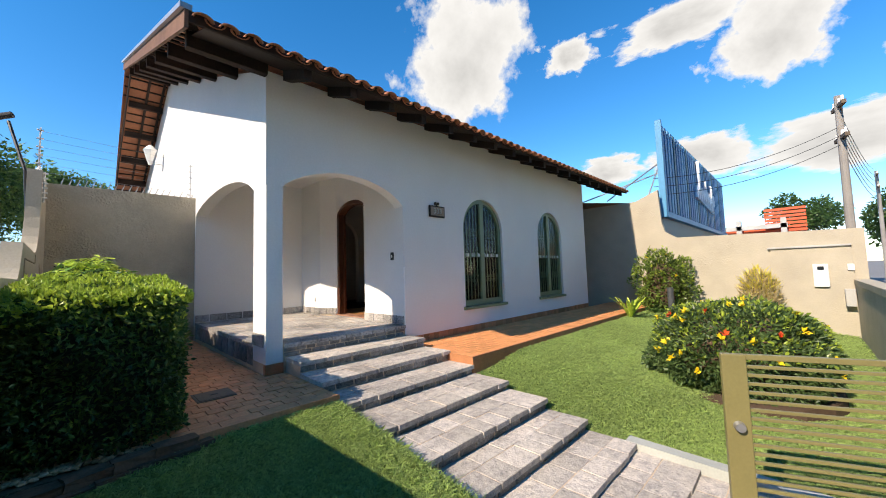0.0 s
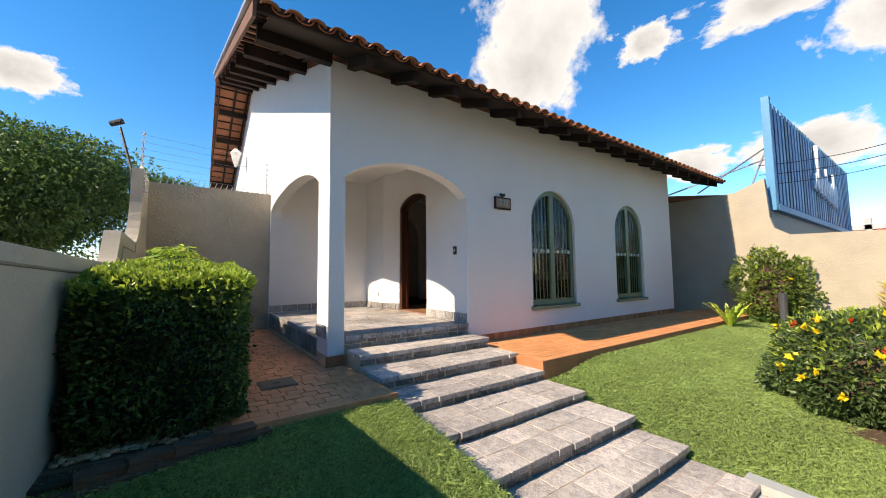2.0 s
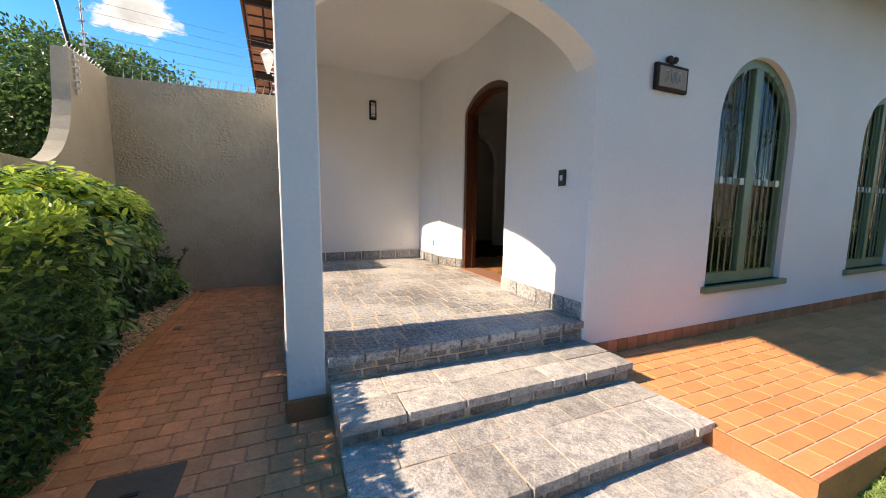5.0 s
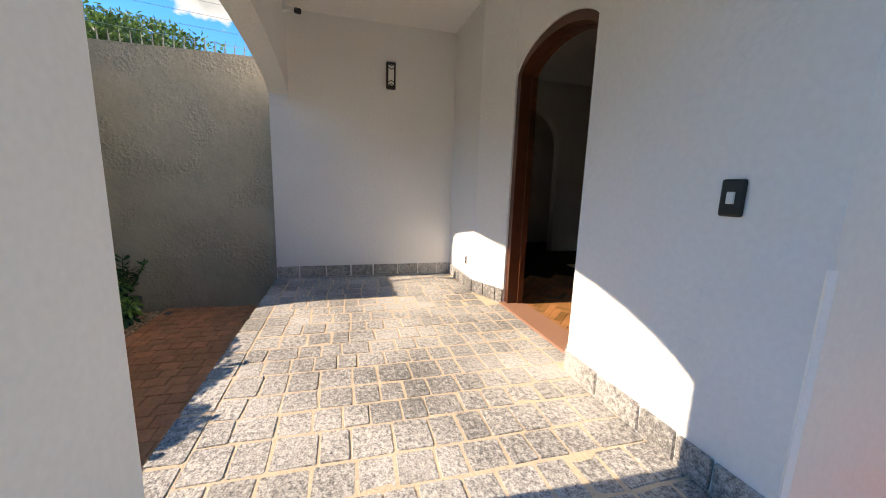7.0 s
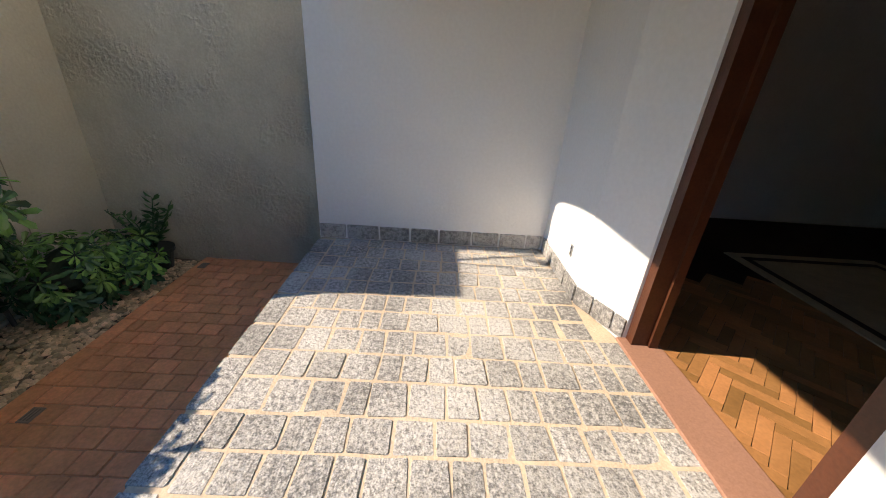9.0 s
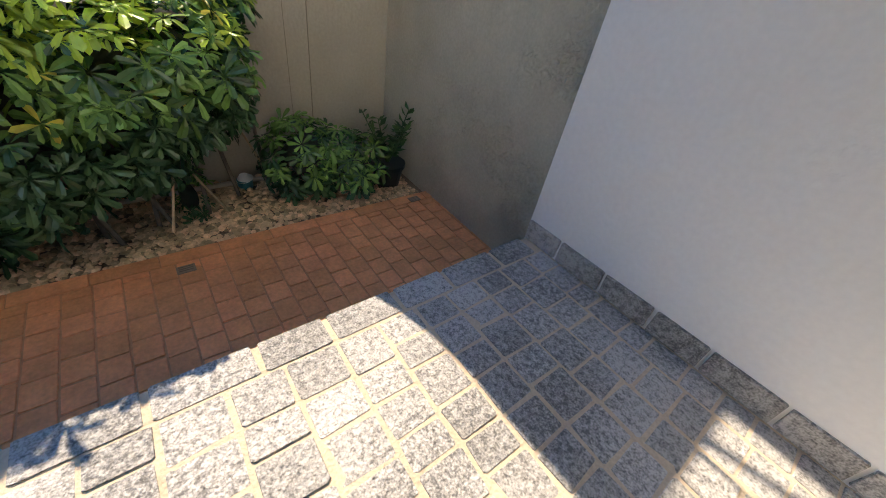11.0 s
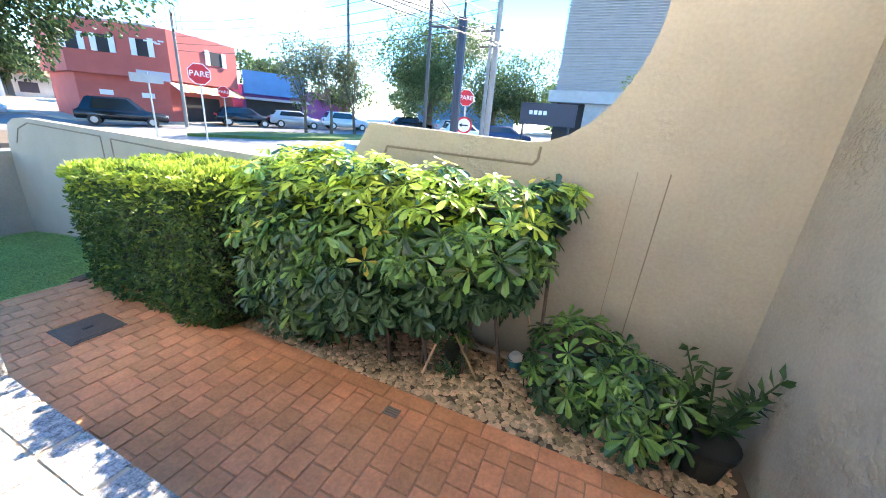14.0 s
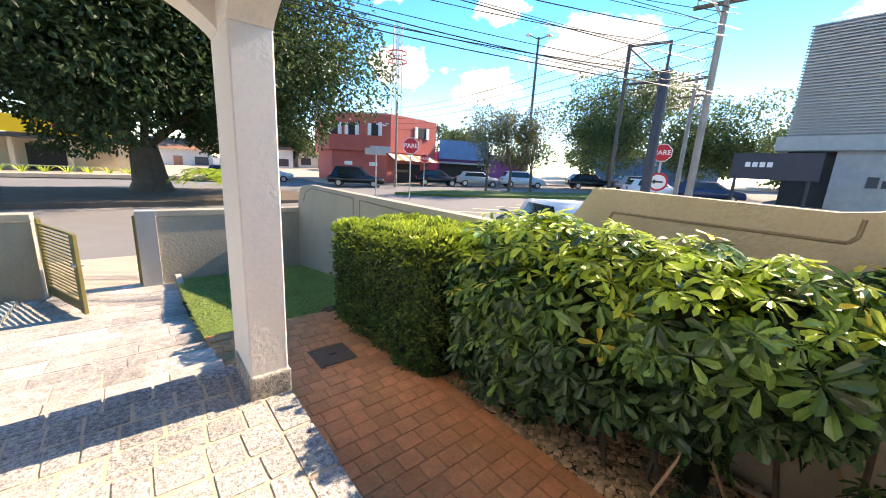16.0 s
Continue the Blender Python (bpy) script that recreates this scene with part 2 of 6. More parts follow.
def sheet(outer, holes, axis, a, b):
    """A wall with real openings: loops of (u, z) filled and thickened from a to b along the axis."""
    bm = bmesh.new()
    edges = []
    for loop in (outer, *holes):
        vs = [bm.verts.new((u, a, z) if axis == "y" else (a, u, z)) for u, z in loop]
        edges += [bm.edges.new((vs[i], vs[(i + 1) % len(vs)])) for i in range(len(vs))]
    bmesh.ops.triangle_fill(bm, use_beauty=True, use_dissolve=False, edges=edges)
    r = bmesh.ops.extrude_face_region(bm, geom=list(bm.faces))
    for v in r["geom"]:
        if isinstance(v, bmesh.types.BMVert):
            if axis == "y":
                v.co.y = b
            else:
                v.co.x = b
    bmesh.ops.recalc_face_normals(bm, faces=bm.faces)
    return bm


def arch(u0, u1, spring, crown, n=18, power=2.0):
    """Points along an arch from u0 to u1."""
    c, h = (u0 + u1) / 2, (u1 - u0) / 2
    return [(c - h * math.cos(math.pi * i / n), spring + (crown - spring) * max(0.0, math.sin(math.pi * i / n)) ** (2 / power)) for i in range(n + 1)]


def raw_mesh(name, verts, faces, material, parent=None, label="", smooth=False):
    me = bpy.data.meshes.new(name)
    me.from_pydata(verts, [], faces)
    me.materials.append(material)
    if smooth:
        me.shade_smooth()
    ob = new(name, me)
    if parent is not None:
        ob.parent = parent
    if label:
        ob["label"] = label
    return ob


def unit(v):
    v = np.asarray(v, float)
    return v / (np.linalg.norm(v, axis=-1, keepdims=True) + 1e-9)


def leaf_data(rng, pts, out, length, width, droop=0.2, spread=0.8):
    """Leaves as folded four-corner blades that grow outwards from points."""
    n = len(pts)
    d = unit(out + rng.normal(0, spread, (n, 3)) - np.array((0, 0, droop)))
    s = unit(np.cross(d, rng.normal(0, 1, (n, 3))))
    nn = np.cross(s, d)
    L = (length * rng.uniform(0.7, 1.25, n))[:, None]
    W = (width * rng.uniform(0.7, 1.25, n))[:, None]
    a, t = pts, pts + d * L - nn * L * 0.12
    m = pts + d * L * 0.5
    v = np.stack([a, m + s * W * 0.5 + nn * W * 0.15, t, m - s * W * 0.5 + nn * W * 0.15], 1).reshape(-1, 3)
    f = [(4 * i, 4 * i + 1, 4 * i + 2, 4 * i + 3) for i in range(n)]
    return v, f


def box_surface(rng, n, lo, hi, wobble=0.04, depth=0.12, faces="xXyYZ"):
    """Points and outward ways over the faces of a box with a rough, rounded skin."""
    lo, hi = np.array(lo, float), np.array(hi, float)
    size = hi - lo
    areas = {"x": size[1] * size[2], "X": size[1] * size[2], "y": size[0] * size[2], "Y": size[0] * size[2], "Z": size[0] * size[1]}
    ws = np.array([areas[c] for c in faces])
    pick = rng.choice(len(faces), n, p=ws / ws.sum())
    p = lo + rng.uniform(0, 1, (n, 3)) * size
    o = np.zeros((n, 3))
    for k, c in enumerate(faces):
        ax = "xyz".index(c.lower())
        sel = pick == k
        p[sel, ax] = hi[ax] if c.isupper() else lo[ax]
        o[sel, ax] = 1 if c.isupper() else -1
    ctr = (lo + hi) / 2
    q = (p - ctr) / (size / 2)
    r = np.power(np.sum(np.abs(q) ** 7, 1), 1 / 7)[:, None]
    p = ctr + (p - ctr) / np.maximum(r, 1)
    bump = np.array([noise.noise(Vector(x * 5.0)) for x in p])[:, None]
    p = p + o * bump * wobble - o * (rng.exponential(depth * 0.35, n))[:, None]
    return p, o


def ball_surface(rng, n, c, r, rough=0.15, inner=0.25, freq=1.6, low=-1.0):
    """Points and outward ways over an uneven ball."""
    u = unit(rng.normal(0, 1, (n, 3)))
    u = u[u[:, 2] > low]
    k = np.array([1 + rough * noise.noise(Vector(x * freq + np.array(c))) * 2 for x in u])[:, None]
    p = np.array(c) + u * np.array(r) * k * (1 - rng.exponential(inner * 0.4, len(u)).clip(0, 0.6))[:, None]
    return p, u


ZT = -0.31      # clay-paved side path
ZR = -0.29      # front terrace
RIDGE_Y, RIDGE_Z, EAVE_Y, EAVE_Z = 6.97, 6.0, -0.62, 3.07
SLOPE = (RIDGE_Z - EAVE_Z) / (RIDGE_Y - EAVE_Y)


def roof_z(y):
    return EAVE_Z + SLOPE * (y - EAVE_Y) if y < RIDGE_Y else RIDGE_Z - 0.40 * (y - RIDGE_Y)


# ---- house ----
W1 = (3.18, 4.37, 0.15, 1.55, 2.15)
W2 = (5.76, 6.90, 0.15, 1.55, 2.15)


def window_loop(w, grow=0.0):
    x0, x1, z0, zs, zt = w
    return [(x0 - grow, z0 - grow)] + [(x1 + grow, z0 - grow)] + [(u, z) for u, z in reversed(arch(x0 - grow, x1 + grow, zs, zt + grow))]


front = [(0.0, 1.84)] + arch(0.0, 1.76, 1.84, 2.13, power=1.25)[1:-1] + [(1.76, 1.84), (1.8, 1.80), (1.8, -0.45), (8.32, -0.45), (8.32, roof_z(0) - 0.12), (-0.19, roof_z(0) - 0.12), (-0.19, 1.84)]
setting(link_mesh("wall_front", sheet(front, [window_loop(W1), window_loop(W2)], "y", 0.0, 0.2), WHITE), "white rendered front wall with a wide flat porch arch", "wall")
side_arch = [(u, 1.84 + 0.32 * (math.sin(math.pi * i / 18) ** (1.6 - 1.05 * i / 18))) for i, (u, _) in enumerate(arch(0.42, 3.6, 0, 1)) if 0 < i < 18]
side_arch = [(0.42, 1.84)] + side_arch + [(3.6, 1.84)]
side = [(0.2, 1.84), (0.42, 1.84)] + side_arch[1:-1] + [(3.6, 1.84), (3.75, 1.84), (3.75, -0.5), (12.0, -0.5), (12.0, roof_z(12) - 0.12), (RIDGE_Y, RIDGE_Z - 0.12), (0.2, roof_z(0.2) - 0.12)]
setting(link_mesh("wall_side", sheet(side, [], "x", -0.19, 0.0), WHITE), "white gable wall with an arch to the side path", "wall")
setting(link_mesh("pillar", boxed(-0.19, 0.0, 0.0, 0.42, -0.2, 1.84, 0.008), WHITE), "white square porch pillar with a stone foot", "pillar")
setting(link_mesh("pillar_foot", boxed(-0.2, 0.01, 0.05, 0.445, -0.02, 0.13, 0.012), STONE), "grey stone foot of the porch pillar", "pillar foot")
setting(link_mesh("pillar_foot_outer", boxed(-0.2, 0.004, -0.012, 0.045, -0.42, -0.2, 0.006), TERRA_D), "brown clay tile foot of the porch pillar", "pillar foot")
setting(link_mesh("wall_right", boxed(8.32, 8.5, 0.2, 12.0, -0.5, 3.2), WHITE), "white end wall", "wall")
setting(link_mesh("wall_back", boxed(0.0, 8.32, 11.8, 12.0, -0.5, 3.8), WHITE), "white back wall", "wall")
setting(link_mesh("porch_wall_back", sheet([(-0.19, -0.1), (1.8, -0.1), (1.8, 2.9), (0.0, 2.9), (0.0, 1.838), (-0.19, 1.838)], [], "y", 3.6, 3.75), WHITE), "white back wall of the porch", "wall")
setting(link_mesh("porch_wall_inner", prism([(1.8, 3.75), (1.8, 2.735), (1.97, 2.36), (2.14, 2.36), (2.14, 3.75)], -0.1, 2.9), WHITE), "white porch wall with a splayed end", "wall")
setting(link_mesh("porch_wall_outer", prism([(1.97, 1.27), (1.8, 1.09), (1.8, 0.2), (2.14, 0.2), (2.14, 1.27)], -0.1, 2.9), WHITE), "white porch wall beside the door", "wall")
head = [(1.27, 2.9), (1.27, 2.0)] + arch(1.272, 2.358, 2.0, 2.225, power=1.5) + [(2.36, 2.0), (2.36, 2.9)]
setting(link_mesh("porch_wall_over_door", sheet(head, [], "x", 1.97, 2.14), WHITE), "white wall over the arched door", "wall")
setting(link_mesh("ceiling", boxed(0.0, 2.0, 0.2, 3.6, 2.77, 2.88), WHITE), "white flat porch ceiling", "ceiling")
setting(link_mesh("attic_floor", boxed(0.0, 8.32, 0.2, 11.8, 2.9, 2.95), INNER), "plain boards above the ceilings", "ceiling")

bead = bmesh.new()
box(bead, -0.009, 0.009, -0.009, 0.009, -0.13, 0.87)
# whiter than the wall: the sun's bright line on this corner, as colour
BEAD_SUNLIT = mat("sunlit_bead_white", (0.92, 0.92, 0.91), 0.3, 0.03, 6, 60, 0.0)
ob = setting(link_mesh("corner_bead", bead, BEAD_SUNLIT), "thin proud corner bead with a sun highlight in its white", "trim")
ob.matrix_world = pose(1.8, 0.0, 0.0, 0, 0, 45)

# arched front door, standing open into the room
door = setting(thing("door_1", "arched dark red varnished wooden front door standing open", "door"))


def arch_ring(u0, u1, z0, spring, crown, width, a, b, power=1.5):
    outer = [(u0, z0)] + arch(u0, u1, spring, crown, power=power) + [(u1, z0)]
    inner = [(u1 - width, z0)] + list(reversed(arch(u0 + width, u1 - width, spring, crown - width, power=power))) + [(u0 + width, z0)]
    return sheet(outer + inner, [], "x", a, b)


part("door_frame", arch_ring(1.275, 2.355, 0.0, 2.0, 2.22, 0.065, 1.985, 2.13), DOORWOOD, door)
part("door_stop", arch_ring(1.34, 2.29, 0.0, 1.98, 2.155, 0.02, 2.08, 2.128), DOORWOOD, door)
leaf_bm = boxed(2.15, 3.05, 1.24, 1.28, 0.02, 2.1, 0.004)
leaf = part("door_leaf", leaf_bm, DOORWOOD, door)
hb = bmesh.new()
rod(hb, (2.95, 1.28, 1.02), (2.95, 1.34, 1.02), 0.012)
rod(hb, (2.95, 1.335, 1.02), (2.83, 1.335, 1.02), 0.010)
part("handle", hb, METAL, leaf, "steel lever handle")
for z in (0.25, 1.1, 1.85):
    hg = bmesh.new()
    rod(hg, (2.145, 1.30, z), (2.145, 1.30, z + 0.1), 0.008)
    part("hinge", hg, METAL, door, "steel hinge")
setting(link_mesh("threshold", boxed(1.93, 2.16, 1.272, 2.358, -0.05, 0.014, 0.003), GRANITE), "polished red granite door threshold", "threshold")

# room behind the door
setting(link_mesh("floor", boxed(2.16, 8.32, 0.2, 6.0, -0.2, -0.002), DARKWOOD), "bed of the parquet floor", "floor")
setting(link_mesh("ceiling_room", boxed(2.14, 8.32, 0.2, 6.0, 2.8, 2.9), INNER), "white room ceiling", "ceiling")
inner_wall = [(2.14, 0.0), (2.95, 0.0), (2.95, 1.75)] + arch(2.95, 4.05, 1.75, 2.35)[1:-1] + [(4.05, 1.75), (4.05, 0.0), (8.32, 0.0), (8.32, 2.8), (2.14, 2.8)]
setting(link_mesh("room_wall", sheet(inner_wall, [], "y", 4.9, 5.05), INNER), "white inner wall with an arched passage", "wall")
setting(link_mesh("room_wall_far", boxed(0.0, 8.32, 6.0, 6.1, -0.2, 2.9), INNER), "white inner wall", "wall")
rug = thing("rug", "cream rug with a dark leaf border on parquet", "rug", (4.35, 2.75, 0.012))
part("rug_field", boxed(-0.75, 0.75, -1.0, 1.0, 0.0, 0.012, 0.004), LINEN, rug)
for x0, x1, y0, y1 in ((-0.66, -0.6, -0.9, 0.9), (0.6, 0.66, -0.9, 0.9), (-0.6, 0.6, 0.84, 0.9), (-0.6, 0.6, -0.9, -0.84)):
    part("border", boxed(x0, x1, y0, y1, 0.009, 0.0145), DARKWOOD, rug, "dark woven border")


# windows
def make_window(name, w, label):
    x0, x1, z0, zs, zt = w
    win = setting(thing(name, label, "window"))
    outer = window_loop((x0 + 0.002, x1 - 0.002, z0 + 0.002, zs, zt - 0.002))
    inner = window_loop((x0 + 0.075, x1 - 0.075, z0 + 0.10, zs, zt - 0.075))
    fr = part("window_frame", sheet(outer, [inner], "y", 0.05, 0.13), GREENP, win)
    xm = (x0 + x1) / 2
    part("mullion", boxed(xm - 0.055, xm + 0.055, 0.045, 0.125, z0 + 0.1, zt - 0.08, 0.004), GREENP, fr)
    zm = z0 + 0.93
    for a, b in ((x0 + 0.07, xm - 0.05), (xm + 0.05, x1 - 0.07)):
        part("glazing_bar", boxed(a, b, 0.06, 0.1, zm - 0.025, zm + 0.025, 0.004), GREENP, fr)
        for k in range(3):
            u = a + (b - a) * (k + 0.5) / 3
            part("bar_clip", boxed(u - 0.03, u + 0.03, 0.035, 0.06, zm - 0.03, zm + 0.03, 0.004), WHITEP, fr, "pale painted clip")
        bars = 5
        for k in range(bars):
            u = a + (b - a) * (k + 0.5) / bars
            q = bmesh.new()
            c, h = (x0 + x1) / 2, (x1 - x0) / 2 - 0.08
            ztop = zs + (zt - 0.08 - zs) * math.sqrt(max(0.0, 1 - ((u - c) / h) ** 2))
            rod(q, (u, 0.03, z0 + 0.1), (u, 0.03, ztop), 0.006, seg=6)
            part("grille_bar", q, GREENP, win)
        for zc in (z0 + 0.5, zm + 0.42):
            q = bmesh.new()
            for k in range(4):
                u = a + (b - a) * (k + 1) / 5
                for dz in (-0.04, 0.04):
                    bmesh.ops.create_circle(q, segments=10, radius=0.028, matrix=pose(u, 0.03, zc + dz, 90))
            es = list(q.edges)
            r = bmesh.ops.extrude_edge_only(q, edges=es)
            for v in r["geom"]:
                if isinstance(v, bmesh.types.BMVert):
                    v.co.y -= 0.008
            part("scroll", q, GREENP, win, "wrought iron scrolls")
    pane = part("pane", sheet(inner, [], "y", 0.085, 0.089), GLASS, win)
    pane.visible_shadow = False
    part("window_sill", boxed(x0 - 0.05, x1 + 0.05, -0.045, 0.14, z0 - 0.055, z0, 0.006), GREENP, win)
    cur = []
    n = 90
    fa = []
    for i in range(n + 1):
        u = x0 - 0.1 + (x1 - x0 + 0.2) * i / n
        y = 0.22 + 0.022 * math.sin(i * 0.9) + 0.01 * math.sin(i * 0.37)
        cur += [(u, y, z0 - 0.1), (u, y, 2.3)]
        if i:
            fa.append((2 * i - 2, 2 * i, 2 * i + 1, 2 * i - 1))
    ob = raw_mesh("curtain", cur, fa, CURTAIN, smooth=True)
    tagged(ob, "sheer pale pleated curtain behind the window", "curtain", "window curtains")


make_window("window_1", W1, "tall arched green wooden window with an iron grille")
make_window("window_2", W2, "tall arched green wooden window with an iron grille")

# steps and path bodies
STEPS = [(-0.40, -0.145), (-0.88, -0.265), (-1.30, -0.385), (-1.80, -0.485), (-2.28, -0.575), (-2.70, -0.685), (-3.13, -0.78), (-3.58, -0.84)]
PATH_Z = -0.87
porch = setting(link_mesh("porch_floor", prism([(-0.18, 0.012), (1.796, 0.012), (1.796, 1.0), (1.93, 1.2), (1.93, 2.4), (1.796, 2.8), (1.796, 3.6), (-0.18, 3.6)], -0.6, -0.0035), MORTAR), "grey granite sett porch floor with sandy joints", "floor")
step_bodies = []
prev = 0.0
for y, z in STEPS:
    step_bodies.append((setting(link_mesh("step", boxed(0.03, 1.81, y + 0.012, prev + (0.012 if prev else 0), -1.3, z - 0.005), MORTAR), "grey granite slab step with rough broken edge", "step"), y, prev, z))
    prev = y
path_body = setting(link_mesh("entrance_path", boxed(0.03, 1.81, -5.25, prev + 0.012, -1.3, PATH_Z - 0.005), MORTAR), "grey granite slab path to the gate", "path")

# clay paving bodies
side_path = setting(link_mesh("side_path", boxed(-1.3, -0.19, -1.2, 3.8, -0.6, ZT - 0.008), GROUT), "red clay brick side path", "path")
front_path = setting(link_mesh("side_path_front", boxed(-0.19, 0.03, -1.2, 0.0, -0.6, ZT - 0.008), GROUT), "red clay brick paving beside the steps", "path")
terrace = setting(link_mesh("terrace", boxed(1.81, 9.9, -1.28, 0.0, -0.6, ZR - 0.006), MORTAR), "orange clay tiled terrace with pale joints", "terrace")
setting(link_mesh("side_path_edge", boxed(-1.31, 0.03, -1.23, -1.2, -0.6, ZT + 0.004, 0.004), TERRA), "clay edge of the side path", "edging")
# dark clay here stands for the shadow below the terrace edge
setting(link_mesh("terrace_edge", boxed(1.81, 9.9, -1.31, -1.28, -0.6, ZR + 0.004, 0.004), TERRA_D), "clay edge of the terrace with shadow in its colour", "edging")
setting(link_mesh("terrace_end", boxed(1.796, 1.8085, -1.31, -0.004, -0.6, ZR + 0.002), TERRA_D), "clay end of the terrace beside the steps with shadow in its colour", "edging")


def slope_patch(x0, x1, y0, y1, zfun, nx=12, ny=16):
    bm = bmesh.new()
    g = [[bm.verts.new((x0 + (x1 - x0) * i / nx, y0 + (y1 - y0) * j / ny, zfun(x0 + (x1 - x0) * i / nx, y0 + (y1 - y0) * j / ny))) for j in range(ny + 1)] for i in range(nx + 1)]
    for i in range(nx):
        for j in range(ny):
            bm.faces.new((g[i][j], g[i + 1][j], g[i + 1][j + 1], g[i][j + 1]))
    return bm


def lawn_z(x, y):
    t = min(1.0, max(0.0, (-1.2 - y) / 3.9))
    z = -0.37 - 0.50 * t
    if x > 1.0:
        w = min(1.0, max(0.0, (x - 1.85) / 1.1))
        w = w * w * (3 - 2 * w)
        z = w * z + (1 - w) * max(-0.91, -0.51 - 0.2 * (-1.3 - y))
    return z + 0.012 * noise.noise(Vector((x * 1.5, y * 1.5, 0)))


setting(link_mesh("lawn_left", slope_patch(-2.06, 0.03, -5.05, -1.23, lawn_z), GRASS, smooth=True), "mown green lawn", "lawn")
setting(link_mesh("lawn_right", slope_patch(1.81, 9.9, -5.05, -1.31, lawn_z, 30), GRASS, smooth=True), "mown green lawn", "lawn")
setting(link_mesh("planting_bed", boxed(-2.06, -1.3, -1.2, 3.82, -0.6, ZT - 0.03), BED), "soil bed along the boundary wall", "bed")
for y0, y1, x1 in ((-5.0, -3.05, 1.935),):
    kb = bmesh.new()
    for v in box(kb, 1.812, x1, y0, y1, -1.3, -0.6):
        if v.co.z > -1:
            v.co.z = -0.775 if v.co.y > -4 else -0.835
    setting(link_mesh("path_kerb", kb, KERB), "pale concrete kerb along the path", "kerb")
kb = bmesh.new()
for v in box(kb, -0.05, 0.03, -5.0, -4.2, -1.3, -0.6):
    if v.co.z > -1:
        v.co.z = -0.72 if v.co.y < -4.5 else -0.82
setting(link_mesh("path_kerb_inner", kb, CONC), "short concrete kerb at the gate post", "kerb")

# boundary walls
left_top = [(-5.05, 0.36), (-5.0, 0.55), (-4.9, 0.74), (-4.7, 0.82), (-4.4, 0.85), (-3.0, 0.84), (0.75, 0.82)] + [(0.75 + 0.33 * i / 6, 0.83 + 0.36 * (i / 6) ** 1.7) for i in range(1, 7)] + [(2.25, 1.16)] + [(2.25 + 0.6 * math.sin(math.pi / 2 * i / 8), 1.16 + 0.80 * (1 - math.cos(math.pi / 2 * i / 8))) for i in range(1, 9)] + [(2.9, 2.32), (3.97, 2.32)]
setting(link_mesh("wall_left", sheet([(-5.05, -1.3)] + left_top + [(3.97, -1.3)], [], "x", -2.2, -2.06), BEIGE), "beige rendered boundary wall with a sweeping top", "wall")
YARD_SKEW = 0.012


def yard_y(x):
    return YARD_SKEW * (-0.19 - x)


rear = boxed(-2.06, -0.19, 3.65, 3.85, -0.6, 2.30)
for v in rear.verts:
    v.co.y += yard_y(v.co.x)
setting(link_mesh("wall_rear", rear, BEIGE_R), "beige rough rendered yard wall", "wall")
setting(link_mesh("wall_street_left", boxed(-2.2, 0.2, -5.25, -5.05, -1.3, 0.26), BEIGE), "low beige street wall", "wall")
setting(link_mesh("wall_street_left_cap", boxed(-2.21, 0.2, -5.27, -5.03, 0.26, 0.36, 0.008), BEIGE), "beige cap of the street wall", "wall cap")
setting(link_mesh("gate_post", boxed(0.2, 0.46, -5.27, -5.0, -1.3, 0.36, 0.006), CONC), "rough grey pebbledash gate post", "post")
setting(link_mesh("wall_street_right", boxed(1.56, 9.9, -5.25, -5.05, -1.3, 0.24), BEIGE), "low beige street wall", "wall")
setting(link_mesh("wall_street_right_cap", boxed(1.55, 9.9, -5.27, -5.03, 0.24, 0.36, 0.01), BEIGE), "beige cap of the street wall", "wall cap")
rt = [(-5.25, -1.3), (-5.25, 1.44), (-1.88, 1.54), (-1.62, 1.72), (-1.55, 2.0), (-1.50, 2.95), (-0.9, 2.7), (12, 2.7), (12, -1.3)]
setting(link_mesh("wall_boundary_right", sheet(rt, [], "x", 9.9, 10.05), BEIGE), "tall beige boundary wall", "wall")
setting(link_mesh("wall_panel", boxed(9.86, 9.9, -5.05, -3.77, -1.2, 1.08, 0.006), BEIGE), "raised beige panel on the boundary wall", "wall panel")
setting(link_mesh("wall_panel_ledge", boxed(9.82, 9.9, -5.05, -3.72, 1.08, 1.12, 0.006), CONC), "thin ledge over the raised panel", "ledge")


def strip(points, axis_x, name, label, width=0.018, depth=0.006, material=None):
    """A thin moulded line on a wall that faces +x."""
    q = bmesh.new()
    for (y0, z0), (y1, z1) in zip(points, points[1:]):
        a, b = Vector((axis_x, y0, z0)), Vector((axis_x, y1, z1))
        rod(q, a, b, width / 2, seg=6)
    return setting(link_mesh(name, q, material or GROOVE), label, "moulding")


# darker beige for raised bars: the shade of a groove, put in as colour
GROOVE = mat("groove_shade", (0.24, 0.205, 0.15), 0.95, 0.15, 6, 60, 0.2)
strip([(1.24, 0.78), (1.20, 0.94), (1.235, 1.037), (2.30, 1.03), (2.325, 1.06), (2.33, 1.14)], -2.06, "trim_upper_panel", "line of a sunken wall panel with groove shade in its colour")
strip([(-2.4, 0.0), (-2.4, 0.76), (0.6, 0.70)], -2.06, "trim_lower_panel", "moulded line of a lower wall panel")
strip([(-2.6, 0.0), (-2.6, 0.77), (-4.3, 0.79), (-4.6, 0.7), (-4.75, 0.5)], -2.06, "trim_corner_panel", "moulded line of a lower wall panel")
# the thicker of two seams in the render
strip([(3.05, 1.063), (3.03, 0.045), (3.02, -0.3)], -2.06, "wall_seam_thick", "straight seam in the render", 0.007)
